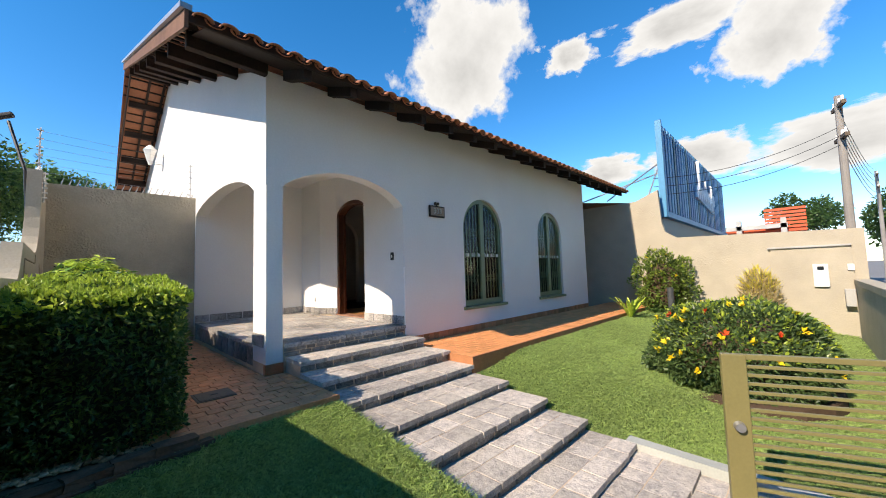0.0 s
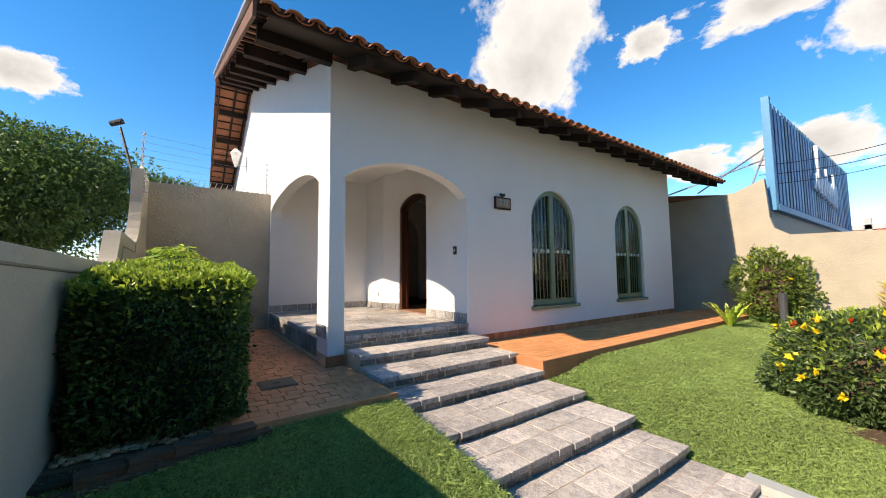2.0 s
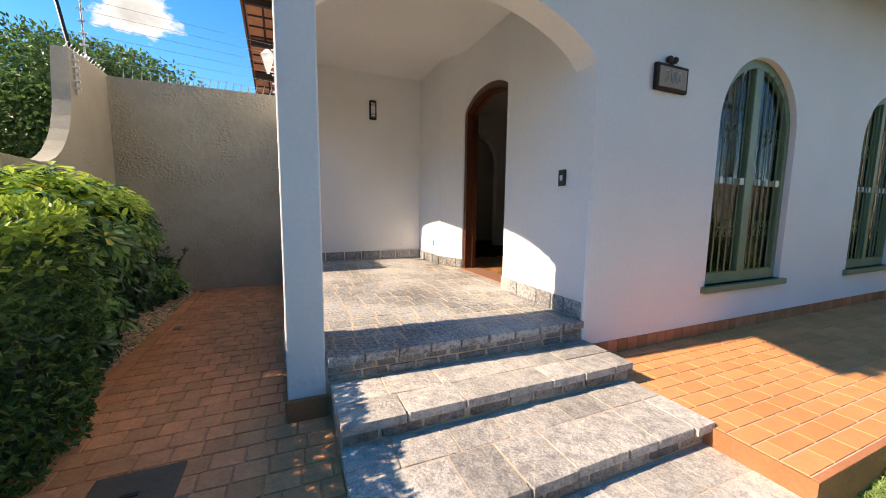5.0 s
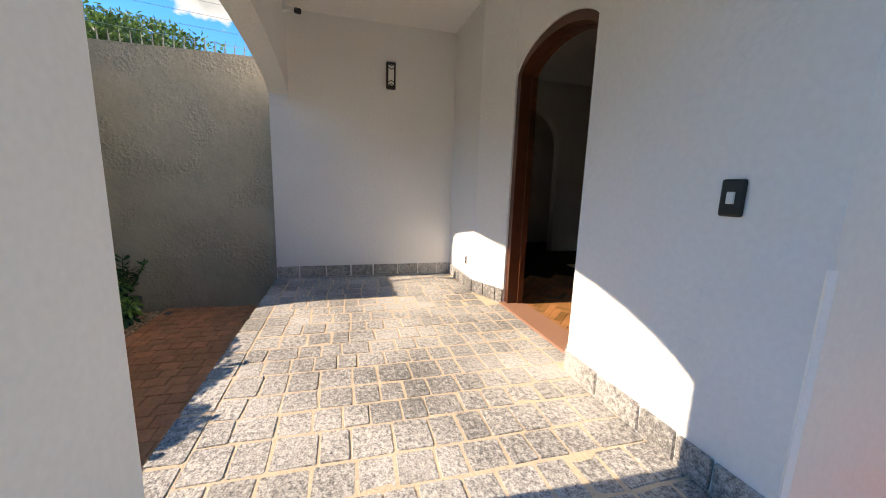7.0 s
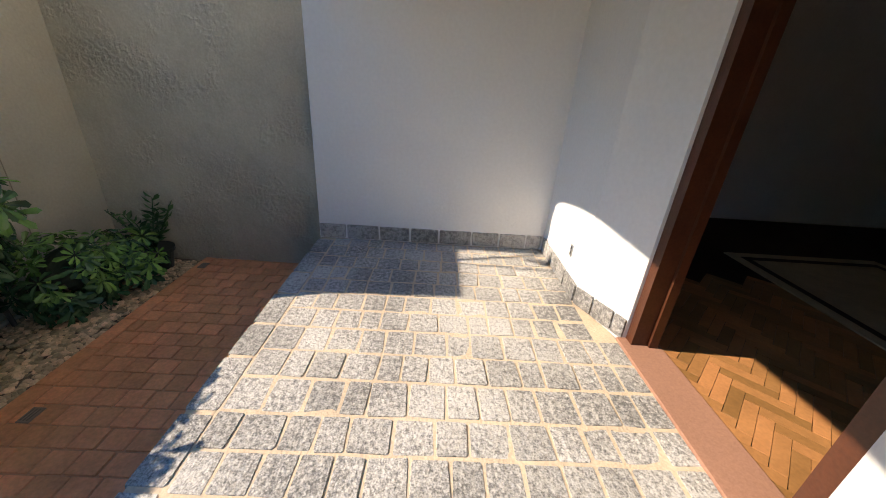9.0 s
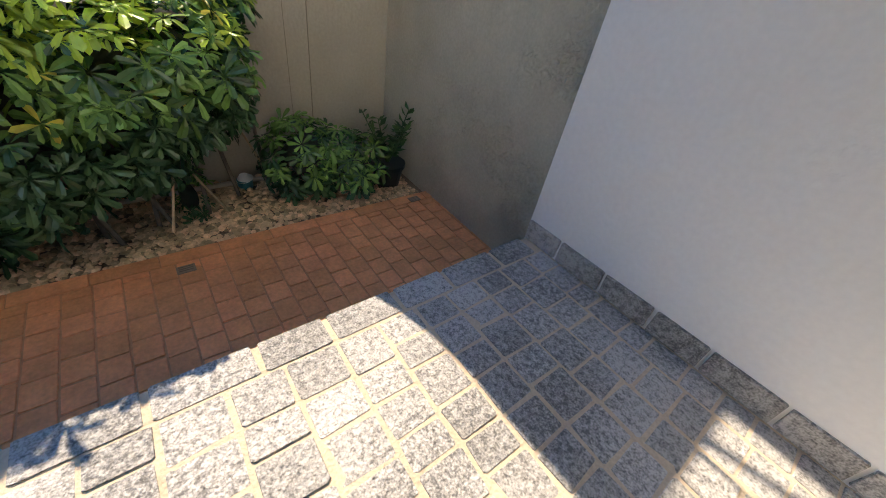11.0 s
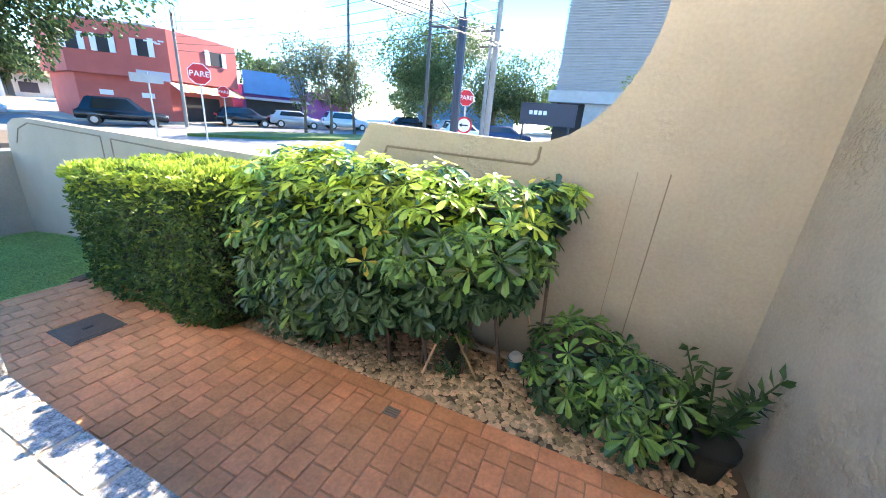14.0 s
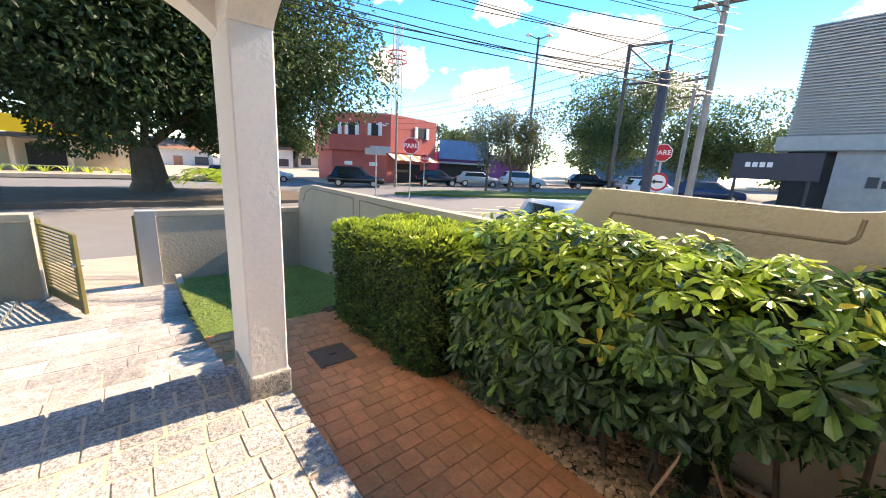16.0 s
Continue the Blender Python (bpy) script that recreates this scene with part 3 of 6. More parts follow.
strip([(2.888, 1.056), (2.88, 0.275), (2.88, -0.3)], -2.06, "wall_seam", "straight seam in the render", 0.004)

# ---- roof ----
roof = setting(thing("roof", "clay barrel tile gable roof on dark timber", "roof"))
X0, X1 = -1.05, 10.06
pts = [(EAVE_Y, EAVE_Z), (RIDGE_Y, RIDGE_Z), (13.0, roof_z(13.0))]
prof = [(y, z + 0.03) for y, z in pts] + [(y, z + 0.06) for y, z in reversed(pts)]
rb = bmesh.new()
a = [rb.verts.new((X0 + (0.12 if y > 8 else 0), y, z)) for y, z in prof]
b = [rb.verts.new((X1, y, z)) for y, z in prof]
for i in range(6):
    j = (i + 1) % 6
    rb.faces.new((a[i], a[j], b[j], b[i]))
rb.faces.new(list(reversed(a))); rb.faces.new(b)
bmesh.ops.recalc_face_normals(rb, faces=rb.faces)
part("deck", rb, ROOFT, roof, "underside of clay tiles")


sb = bmesh.new()
for v in box(sb, X0 + 0.12, X1 - 0.02, EAVE_Y + 0.02, 0.0, 0.0, 0.008):
    v.co.z += roof_z(v.co.y) - 0.05
part("soffit_board", sb, DARKWOOD, roof, "dark stained soffit boards")


def slope_beam(x, y0, y1, w, h, dz):
    q = bmesh.new()
    for v in box(q, x - w / 2, x + w / 2, y0, y1, -h, 0):
        v.co.z += roof_z(v.co.y) + dz
    return q


nr = 18
for k in range(nr):
    x = 0.05 + k * (9.75 / (nr - 1))
    part("rafter", slope_beam(x, EAVE_Y + 0.05, 0.0, 0.09, 0.15, -0.02), DARKWOOD, roof, "dark stained rafter end")
for k in range(7):
    y = -0.02 + k * 1.14
    zz = roof_z(y) - 0.02
    part("purlin", boxed(X0 + 0.08, -0.19, y - 0.045, y + 0.045, zz - 0.17, zz, 0.004), DARKWOOD, roof, "dark stained purlin end")
for k in range(4):
    y = 8.0 + k * 1.15
    zz = roof_z(y) - 0.02
    part("purlin", boxed(X0 + 0.15, -0.19, y - 0.045, y + 0.045, zz - 0.15, zz, 0.004), DARKWOOD, roof, "dark stained purlin end")
for x in (-0.55, -0.25):
    part("gable_rafter", slope_beam(x, EAVE_Y + 0.03, RIDGE_Y, 0.05, 0.06, 0.02), DARKWOOD, roof)
    part("gable_rafter", slope_beam(x, RIDGE_Y, 12.9, 0.05, 0.06, 0.02), DARKWOOD, roof)
y = EAVE_Y + 0.06
while y < 12.8:
    zz = roof_z(y)
    part("batten", boxed(X0 + 0.03 + (0.12 if y > 8 else 0), -0.19 if y > 0 else X1, y - 0.02, y + 0.02, zz, zz + 0.028), DARKWOOD, roof)
    y += 0.13 if y < 0.0 else 0.3
part("fascia", boxed(X0, X1, EAVE_Y - 0.02, EAVE_Y + 0.01, EAVE_Z - 0.05, EAVE_Z + 0.05, 0.003), DARKWOOD, roof)
part("bargeboard", slope_beam(X0 - 0.015, EAVE_Y - 0.02, RIDGE_Y, 0.03, 0.17, 0.06), RAIL, roof, "weathered brown gable board")
part("bargeboard", slope_beam(X0 + 0.11, RIDGE_Y + 0.004, 12.95, 0.03, 0.2, 0.06), DARKWOOD, roof, "dark gable board")
part("flashing", slope_beam(X0 - 0.02, EAVE_Y - 0.03, RIDGE_Y, 0.09, 0.05, 0.11), METAL, roof, "pale metal flashing on the gable edge")


def tile_mesh(length, r0, r1, up=True, seg=7):
    vs, fs = [], []
    for j, (yy, r) in enumerate(((0.0, r0), (length, r1))):
        for th in (0.0, 0.014):
            for i in range(seg + 1):
                an = math.pi * i / seg
                vs.append((-(r - th) * math.cos(an), yy, ((r - th) * math.sin(an)) * (0.62 if up else -0.62)))
    n = seg + 1
    for i in range(seg):
        fs += [(i, i + 1, 2 * n + i + 1, 2 * n + i), (n + i + 1, n + i, 3 * n + i, 3 * n + i + 1), (i + 1, i, n + i, n + i + 1)]
    me = bpy.data.meshes.new("tile")
    me.from_pydata(vs, [], fs)
    me.materials.append(ROOFT)
    me.shade_smooth()
    return me


TILE_UP = tile_mesh(0.42, 0.085, 0.07)
TILE_DOWN = tile_mesh(0.42, 0.085, 0.095, up=False)
angle = math.degrees(math.atan(SLOPE))
rng = np.random.default_rng(5)
cols = int((X1 - X0) / 0.205)
for c in range(cols):
    x = X0 + 0.1 + c * 0.205
    for row in range(2):
        yy = EAVE_Y - 0.09 + row * 0.37
        ob = new("tile", TILE_UP); ob.parent = roof
        ob.matrix_world = pose(x, yy, roof_z(yy) + 0.005, angle + rng.uniform(-2, 2), 0, rng.uniform(-3, 3))
    ob = new("tile", TILE_DOWN); ob.parent = roof
    ob.matrix_world = pose(x + 0.1, EAVE_Y - 0.05, roof_z(EAVE_Y - 0.05) + 0.035, angle, 0, rng.uniform(-2, 2))
vs, fs = [], []
for c in range(cols):
    x = X0 + 0.1 + c * 0.205
    for i in range(6):
        an = math.pi * i / 5
        for yy in (0.1, RIDGE_Y):
            vs.append((x - 0.09 * math.cos(an), yy, roof_z(yy) + 0.005 + 0.055 * math.sin(an)))
    o = c * 12
    fs += [(o + 2 * i, o + 2 * i + 2, o + 2 * i + 3, o + 2 * i + 1) for i in range(5)]
raw_mesh("tile_rows", vs, fs, ROOFT, roof, "long rows of clay barrel tiles", True)["kind"] = "stuff"

# ---- garden ----
rng = np.random.default_rng(11)


def grass(name, x0, x1, y0, y1, n, seed, length=0.04):
    r = np.random.default_rng(seed)
    x, y = r.uniform(x0, x1, n), r.uniform(y0, y1, n)
    z = np.array([lawn_z(p, q) for p, q in zip(x, y)])
    base = np.stack([x, y, z], 1)
    lean = r.normal(0, 0.75, (n, 2))
    L = length * r.uniform(0.5, 1.3, n)
    mid = base + np.stack([lean[:, 0] * L * 0.35, lean[:, 1] * L * 0.35, L * 0.6], 1)
    tip = base + np.stack([lean[:, 0] * L, lean[:, 1] * L, L * 0.85], 1)
    an = r.uniform(0, math.pi, n)
    w = np.stack([np.cos(an), np.sin(an), np.zeros(n)], 1) * (r.uniform(0.002, 0.0036, n))[:, None]
    v = np.stack([base - w * 0.6, base + w * 0.6, mid + w, tip, mid - w], 1).reshape(-1, 3)
    f = [(5 * i, 5 * i + 1, 5 * i + 2, 5 * i + 3, 5 * i + 4) for i in range(n)]
    tagged(raw_mesh(name, v.tolist(), f, BLADE), "short green grass blades of the lawn", "grass", "", "stuff")


grass("grass", -2.05, 0.02, -5.0, -1.24, 150000, 1)
grass("grass", 1.83, 6.2, -5.0, -1.32, 270000, 2)
grass("grass", 6.2, 9.86, -5.0, -1.32, 90000, 3)


def leaf_part(name, parent, pts, out, length, width, material, seed, droop=0.2, spread=0.8, label=""):
    v, f = leaf_data(np.random.default_rng(seed), pts, out, length, width, droop, spread)
    return raw_mesh(name, v.tolist(), f, material, parent, label)


# clipped box hedge, a little lower towards the lawn
hedge = thing("hedge", "dense box-clipped hedge with small glossy leaves on soil", "hedge")
lo, hi = (-2.03, -1.19, ZT - 0.05), (-1.07, 0.55, 0.80)


def clip_slope(p):
    k = 0.895 + 0.105 * np.clip((p[:, 1] + 1.2) / 1.7, 0, 1)
    p[:, 2] = lo[2] + (p[:, 2] - lo[2]) * k
    return p


# solid block whose dark colour stands for shade inside the hedge
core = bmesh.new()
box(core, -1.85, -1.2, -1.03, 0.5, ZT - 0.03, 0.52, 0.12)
part("shade_core", core, CORE_SHADE, hedge, "solid core with the hedge's inner shade in its dark colour")
p, o = box_surface(rng, 30000, lo, hi, 0.10, 0.26)
p = clip_slope(p)
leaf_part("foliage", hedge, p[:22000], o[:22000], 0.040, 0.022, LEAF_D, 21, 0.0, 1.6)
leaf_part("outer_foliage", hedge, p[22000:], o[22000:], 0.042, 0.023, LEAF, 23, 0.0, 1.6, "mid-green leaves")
# brighter yellow-green leaves, nearly all near the hedge top
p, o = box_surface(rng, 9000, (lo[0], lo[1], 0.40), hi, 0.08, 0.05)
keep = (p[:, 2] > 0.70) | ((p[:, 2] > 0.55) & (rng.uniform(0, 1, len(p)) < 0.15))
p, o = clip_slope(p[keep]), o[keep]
leaf_part("young_foliage", hedge, p + np.array((0, 0, 0.012)), o, 0.045, 0.025, LEAF_Y, 22, -0.5, 0.7, "bright yellow-green leaf tips, mostly along the top")


# umbrella bushes: whorls of leaflets on thin stems
def whorls(name, parent, pts, out, size, material, seed, leaflets=8, label="", lift=0.75):
    """Umbrella-like whorls: long drooping leaflets, broadest beyond the middle, folded along the midrib."""
    r = np.random.default_rng(seed)
    n = len(pts)
    if not n:
        return None
    up = unit(out * 0.75 + np.array((0, 0, lift)) + r.normal(0, 0.32, (n, 3)))
    s = unit(np.cross(up, r.normal(0, 1, (n, 3))))
    t = np.cross(up, s)
    L0 = size * r.uniform(0.6, 1.25, n)
    blocks = []
    for k in range(leaflets):
        an = (2 * math.pi * (k + r.uniform(-0.22, 0.22, n)) / leaflets)[:, None]
        w = np.cos(an) * s + np.sin(an) * t
        e = np.cross(up, w)
        L = (L0 * r.uniform(0.75, 1.15, n))[:, None]
        W = L * r.uniform(0.14, 0.19, n)[:, None]
        fall = r.uniform(-0.1, 0.5, n)[:, None]

        def spine(q):
            return pts + w * L * (0.10 + 0.92 * q) + up * L * (0.22 * q - (0.22 + fall) * q * q)

        a, m1, m2, tip = spine(0.0), spine(0.42), spine(0.84), spine(1.0)
        blocks.append(np.stack([a, m1 + e * W * 0.72, m2 + e * W, tip, m2 - e * W, m1 - e * W * 0.72, m1 - up * W * 0.3, m2 - up * W * 0.28], 1))
    v = np.concatenate(blocks).reshape(-1, 3)
    fs = []
    for q in range(n * leaflets):
        o = 8 * q
        fs += [(o, o + 1, o + 6), (o, o + 6, o + 5), (o + 1, o + 2, o + 7, o + 6), (o + 5, o + 6, o + 7, o + 4), (o + 2, o + 3, o + 7), (o + 7, o + 3, o + 4)]
    return raw_mesh(name, v.tolist(), fs, material, parent, label)


# darker copy of the leaf green, for whorls on the shaded undersides
UMB_D = mat("umbrella_leaf_shaded", (0.05, 0.105, 0.042), 0.25, 0.25, 3, 30, 0.0, rand=0.5)
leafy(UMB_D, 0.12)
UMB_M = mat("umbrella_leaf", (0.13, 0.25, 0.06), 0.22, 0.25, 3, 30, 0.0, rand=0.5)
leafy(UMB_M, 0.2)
YELLOWL = mat("yellow_leaf", (0.58, 0.50, 0.08), 0.4, 0.2, 8, 40, 0.0, rand=0.25)
leafy(YELLOWL)


def umbrella_bush(label, mounds, n, size, seed, bright, stems, foot):
    """A bush of several rounded masses; whorls cover what lies outside all the other masses."""
    r = np.random.default_rng(seed)
    bush = thing("umbrella_bush", label, "bush", group="umbrella bushes")
    area = sum(m[3] * m[4] + m[4] * m[5] + m[3] * m[5] for m in mounds)
    P, O = [], []
    for m in mounds:
        c, rad = np.array(m[:3]), np.array(m[3:])
        cnt = int(n * (m[3] * m[4] + m[4] * m[5] + m[3] * m[5]) / area)
        u = unit(r.normal(0, 1, (cnt, 3)))
        p = c + u * rad * (1.04 - r.exponential(0.09, cnt).clip(0, 0.45))[:, None]
        inside = np.zeros(cnt, bool)
        for q in mounds:
            if q is not m:
                inside |= (((p - np.array(q[:3])) / np.array(q[3:])) ** 2).sum(1) < 0.4
        keep = ~inside & (p[:, 0] > -2.03) & (p[:, 2] > foot)
        P.append(p[keep]); O.append(u[keep])
        # solid ball, coloured as the shade deep in the leaves
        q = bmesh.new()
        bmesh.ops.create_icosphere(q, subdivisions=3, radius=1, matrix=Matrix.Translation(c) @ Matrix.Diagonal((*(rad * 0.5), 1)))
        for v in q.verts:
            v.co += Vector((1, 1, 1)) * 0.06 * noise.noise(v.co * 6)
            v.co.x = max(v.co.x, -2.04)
        part("shade_core", q, CORE_SHADE, bush, "solid core with the bush's inner shade in its dark colour")
    P, O = np.concatenate(P), np.concatenate(O)
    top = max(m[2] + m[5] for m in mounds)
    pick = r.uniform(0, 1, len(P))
    # leaf colour by facing: sunlit tops brighter, undersides darker, light put into the greens
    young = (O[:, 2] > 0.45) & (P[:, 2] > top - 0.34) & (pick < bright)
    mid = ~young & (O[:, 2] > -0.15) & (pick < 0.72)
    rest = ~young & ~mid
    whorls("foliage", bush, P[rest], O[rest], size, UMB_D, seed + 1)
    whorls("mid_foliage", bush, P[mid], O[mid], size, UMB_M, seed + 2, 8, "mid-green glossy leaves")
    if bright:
        whorls("young_foliage", bush, P[young] + np.array((0, 0, 0.02)), O[young], size * 0.92, LEAF_B, seed + 3, 8, "yellow-green top leaves with sunlight in their colour", 1.1)
        yl = mid & (r.uniform(0, 1, len(P)) < 0.06)
        whorls("yellow_leaves", bush, P[yl] + O[yl] * 0.03, O[yl], size * 0.8, YELLOWL, seed + 5, 4, "variegated yellow leaves")
    for k in range(stems):
        m = mounds[k % len(mounds)]
        q = bmesh.new()
        pa = Vector((m[0] + r.uniform(-0.12, 0.12), m[1] + r.uniform(-0.2, 0.2), ZT - 0.03))
        pb = Vector((m[0] + r.uniform(-0.15, 0.15), m[1] + r.uniform(-0.2, 0.2), m[2]))
        pm_ = pa.lerp(pb, 0.5) + Vector((r.uniform(-0.05, 0.05), r.uniform(-0.05, 0.05), 0))
        rod(q, pa, pm_, 0.014, 0.012, 6); rod(q, pm_, pb, 0.012, 0.008, 6)
        part("stem", q, BARK, bush)
    return bush


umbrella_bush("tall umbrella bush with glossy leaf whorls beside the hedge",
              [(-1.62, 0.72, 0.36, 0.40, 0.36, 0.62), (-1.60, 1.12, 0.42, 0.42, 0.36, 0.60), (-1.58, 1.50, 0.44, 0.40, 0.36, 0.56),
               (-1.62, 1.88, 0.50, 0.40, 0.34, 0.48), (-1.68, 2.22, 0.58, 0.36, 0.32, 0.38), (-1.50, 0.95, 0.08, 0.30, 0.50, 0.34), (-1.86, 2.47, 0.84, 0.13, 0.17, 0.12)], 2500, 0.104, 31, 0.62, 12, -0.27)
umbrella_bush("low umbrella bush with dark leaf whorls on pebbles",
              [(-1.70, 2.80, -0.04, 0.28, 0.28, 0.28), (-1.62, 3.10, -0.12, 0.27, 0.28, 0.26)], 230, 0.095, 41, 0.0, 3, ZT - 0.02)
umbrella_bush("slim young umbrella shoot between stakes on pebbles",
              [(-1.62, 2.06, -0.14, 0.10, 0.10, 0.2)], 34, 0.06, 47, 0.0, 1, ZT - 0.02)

# potted plant in the corner
potted = thing("potted_plant", "glossy feathered plant in a black pot on pebbles", "potted plant", (-1.56, 3.44, ZT - 0.03))
pm = bmesh.new()
bmesh.ops.create_cone(pm, cap_ends=True, segments=24, radius1=0.10, radius2=0.135, depth=0.2, matrix=pose(0, 0, 0.1))
bmesh.ops.create_cone(pm, cap_ends=True, segments=24, radius1=0.145, radius2=0.145, depth=0.03, matrix=pose(0, 0, 0.2))
part("pot", pm, BLACK, potted, smooth=False)
r = np.random.default_rng(7)
for k in range(9):
    an, ln = r.uniform(0, 6.28), r.uniform(0.15, 0.4)
    tip = Vector((math.cos(an) * ln * 0.6, math.sin(an) * ln * 0.6, 0.22 + ln))
    q = bmesh.new(); rod(q, (0, 0, 0.2), tip, 0.008, 0.004, 6)
    st = part("stem", q, LEAF_D, potted)
    ps = np.array([Vector((0, 0, 0.2)).lerp(tip, t) for t in np.linspace(0.25, 1, 14)])
    sd = np.array([math.sin(an), -math.cos(an), 0.5])
    leaf_part("leaves", st, ps, np.where(np.arange(14)[:, None] % 2 == 0, sd, sd * np.array((-1, -1, 1))), 0.085, 0.035, LEAF_D, 60 + k, 0.0, 0.25)

# pebbles in the bed
r = np.random.default_rng(8)
vs, fs = [], []
base = [(1, 0, 0), (0.5, 0.87, 0), (-0.5, 0.87, 0), (-1, 0, 0), (-0.5, -0.87, 0), (0.5, -0.87, 0)]
for k in range(8200):
    x, y = r.uniform(-2.03, -1.305), r.uniform(-1.15, 3.6)
    s, an = r.uniform(0.013, 0.029), r.uniform(0, 6.28)
    e, h = r.uniform(0.6, 0.95), r.uniform(0.5, 0.8)
    z = ZT - 0.024 + r.uniform(0, 0.018)
    o = len(vs)
    for ring, (rr, zz) in enumerate(((0.8, -0.2), (1.0, 0.2), (0.6, 0.75))):
        for bx, by, _ in base:
            px, py = bx * s * rr, by * s * rr * e
            vs.append((x + px * math.cos(an) - py * math.sin(an), y + px * math.sin(an) + py * math.cos(an), z + zz * s * h))
    for q in range(2):
        for i in range(6):
            fs.append((o + q * 6 + i, o + q * 6 + (i + 1) % 6, o + q * 6 + 6 + (i + 1) % 6, o + q * 6 + 6 + i))
    fs.append(tuple(o + 12 + i for i in range(6)))
tagged(raw_mesh("pebbles", vs, fs, PEBBLE), "tan and cream river pebbles in the planting bed", "pebbles", "", "stuff")

# small things in the bed
lamp = thing("garden_spotlight", "small white and teal garden spotlight on pebbles", "spotlight", (-1.90, 2.42, ZT - 0.02), rz=20)
TEAL = mat("teal_plastic", (0.05, 0.22, 0.24), 0.4, 0.1, 8, 50, 0.0)
q = bmesh.new(); bmesh.ops.create_cone(q, cap_ends=True, segments=16, radius1=0.05, radius2=0.055, depth=0.07, matrix=pose(0, 0, 0.04)); part("body", q, TEAL, lamp)
q = bmesh.new(); bmesh.ops.create_cone(q, cap_ends=True, segments=16, radius1=0.06, radius2=0.03, depth=0.035, matrix=pose(0, 0, 0.092, 12)); part("cap", q, WHITEP, lamp, "white plastic cap")
for a, b in (((-1.5, 1.9, ZT - 0.03), (-1.55, 2.0, 0.02)), ((-1.62, 2.25, ZT - 0.03), (-1.5, 2.1, 0.05)), ((-1.72, 2.62, ZT - 0.03), (-1.85, 2.45, 0.15))):
    q = bmesh.new(); rod(q, a, b, 0.009, 0.007, 7)
    tagged(link_mesh("stake", q, PEBBLE), "thin pale wooden stake pushed into pebbles", "stake", "stakes in the bed")
q = bmesh.new(); rod(q, (-1.93, 0.6, ZT + 0.02), (-1.93, 3.3, ZT + 0.02), 0.018, seg=8)
tagged(link_mesh("drip_pipe", q, PAVE), "pale pipe lying along the boundary wall", "pipe")

# drains in the paving
grate = thing("manhole_cover", "flat dark iron manhole cover set in clay paving", "manhole cover", (-0.752, -0.31, ZT))
DRAIN = mat("dusty_drain_metal", (0.24, 0.18, 0.13), 0.6, 0.2, 20, 90, 0.2)
IRON = mat("cast_iron", (0.13, 0.095, 0.07), 0.6, 0.25, 10, 60, 0.3)
part("frame", boxed(-0.155, 0.155, -0.155, 0.155, -0.002, 0.006, 0.002), IRON, grate)
part("lid", boxed(-0.135, 0.135, -0.135, 0.135, 0.004, 0.010, 0.002), IRON, grate)
part("grip", boxed(-0.03, 0.03, -0.012, 0.012, 0.009, 0.014, 0.002), BLACK, grate)
for x, y in ((-1.116, 1.914), (-1.22, 3.5)):
    g = thing("drain_cover", "small dark square drain cover in clay paving", "drain", (x, y, ZT), "drain covers")
    part("plate", boxed(-0.03, 0.03, -0.045, 0.045, 0.0, 0.008, 0.002), DRAIN, g)
    for k in range(3):
        part("slot", boxed(-0.02 + k * 0.016, -0.014 + k * 0.016, -0.035, 0.035, 0.007, 0.0092), IRON, g)
# rough old bricks edging the bed in front of the hedge
er = random.Random(12)
for k in range(9):
    q = k // 2 if k < 8 else 4
    t0 = q * 0.2 + (0.08 if k % 2 else 0.0)
    bl = er.uniform(0.19, 0.25)
    x, y = -1.98 + t0 + bl / 2, -1.42 + 0.19 * t0 + (0.035 if k % 2 else 0.0)
    eb = bmesh.new()
    box(eb, -bl / 2, bl / 2, -0.05, 0.05, -0.035, 0.035)
    bmesh.ops.subdivide_edges(eb, edges=list(eb.edges), cuts=2, use_grid_fill=True)
    for v in eb.verts:
        v.co += Vector((er.uniform(-1, 1), er.uniform(-1, 1), er.uniform(-1, 1))) * 0.006
    ob = link_mesh("edging_brick", eb, RAIL)
    ob.matrix_world = pose(x, y, lawn_z(x, y) + (0.0 if k % 2 == 0 else 0.055), er.uniform(-5, 5), er.uniform(-4, 4), 11 + er.uniform(-5, 5))
    tagged(ob, "weathered dark brown edging brick beside the lawn", "edging brick", "edging bricks")
setting(link_mesh("hedge_soil", boxed(-2.06, -1.06, -1.36, -1.19, -0.6, -0.345), SOIL), "dark soil strip behind the edging bricks", "bed")


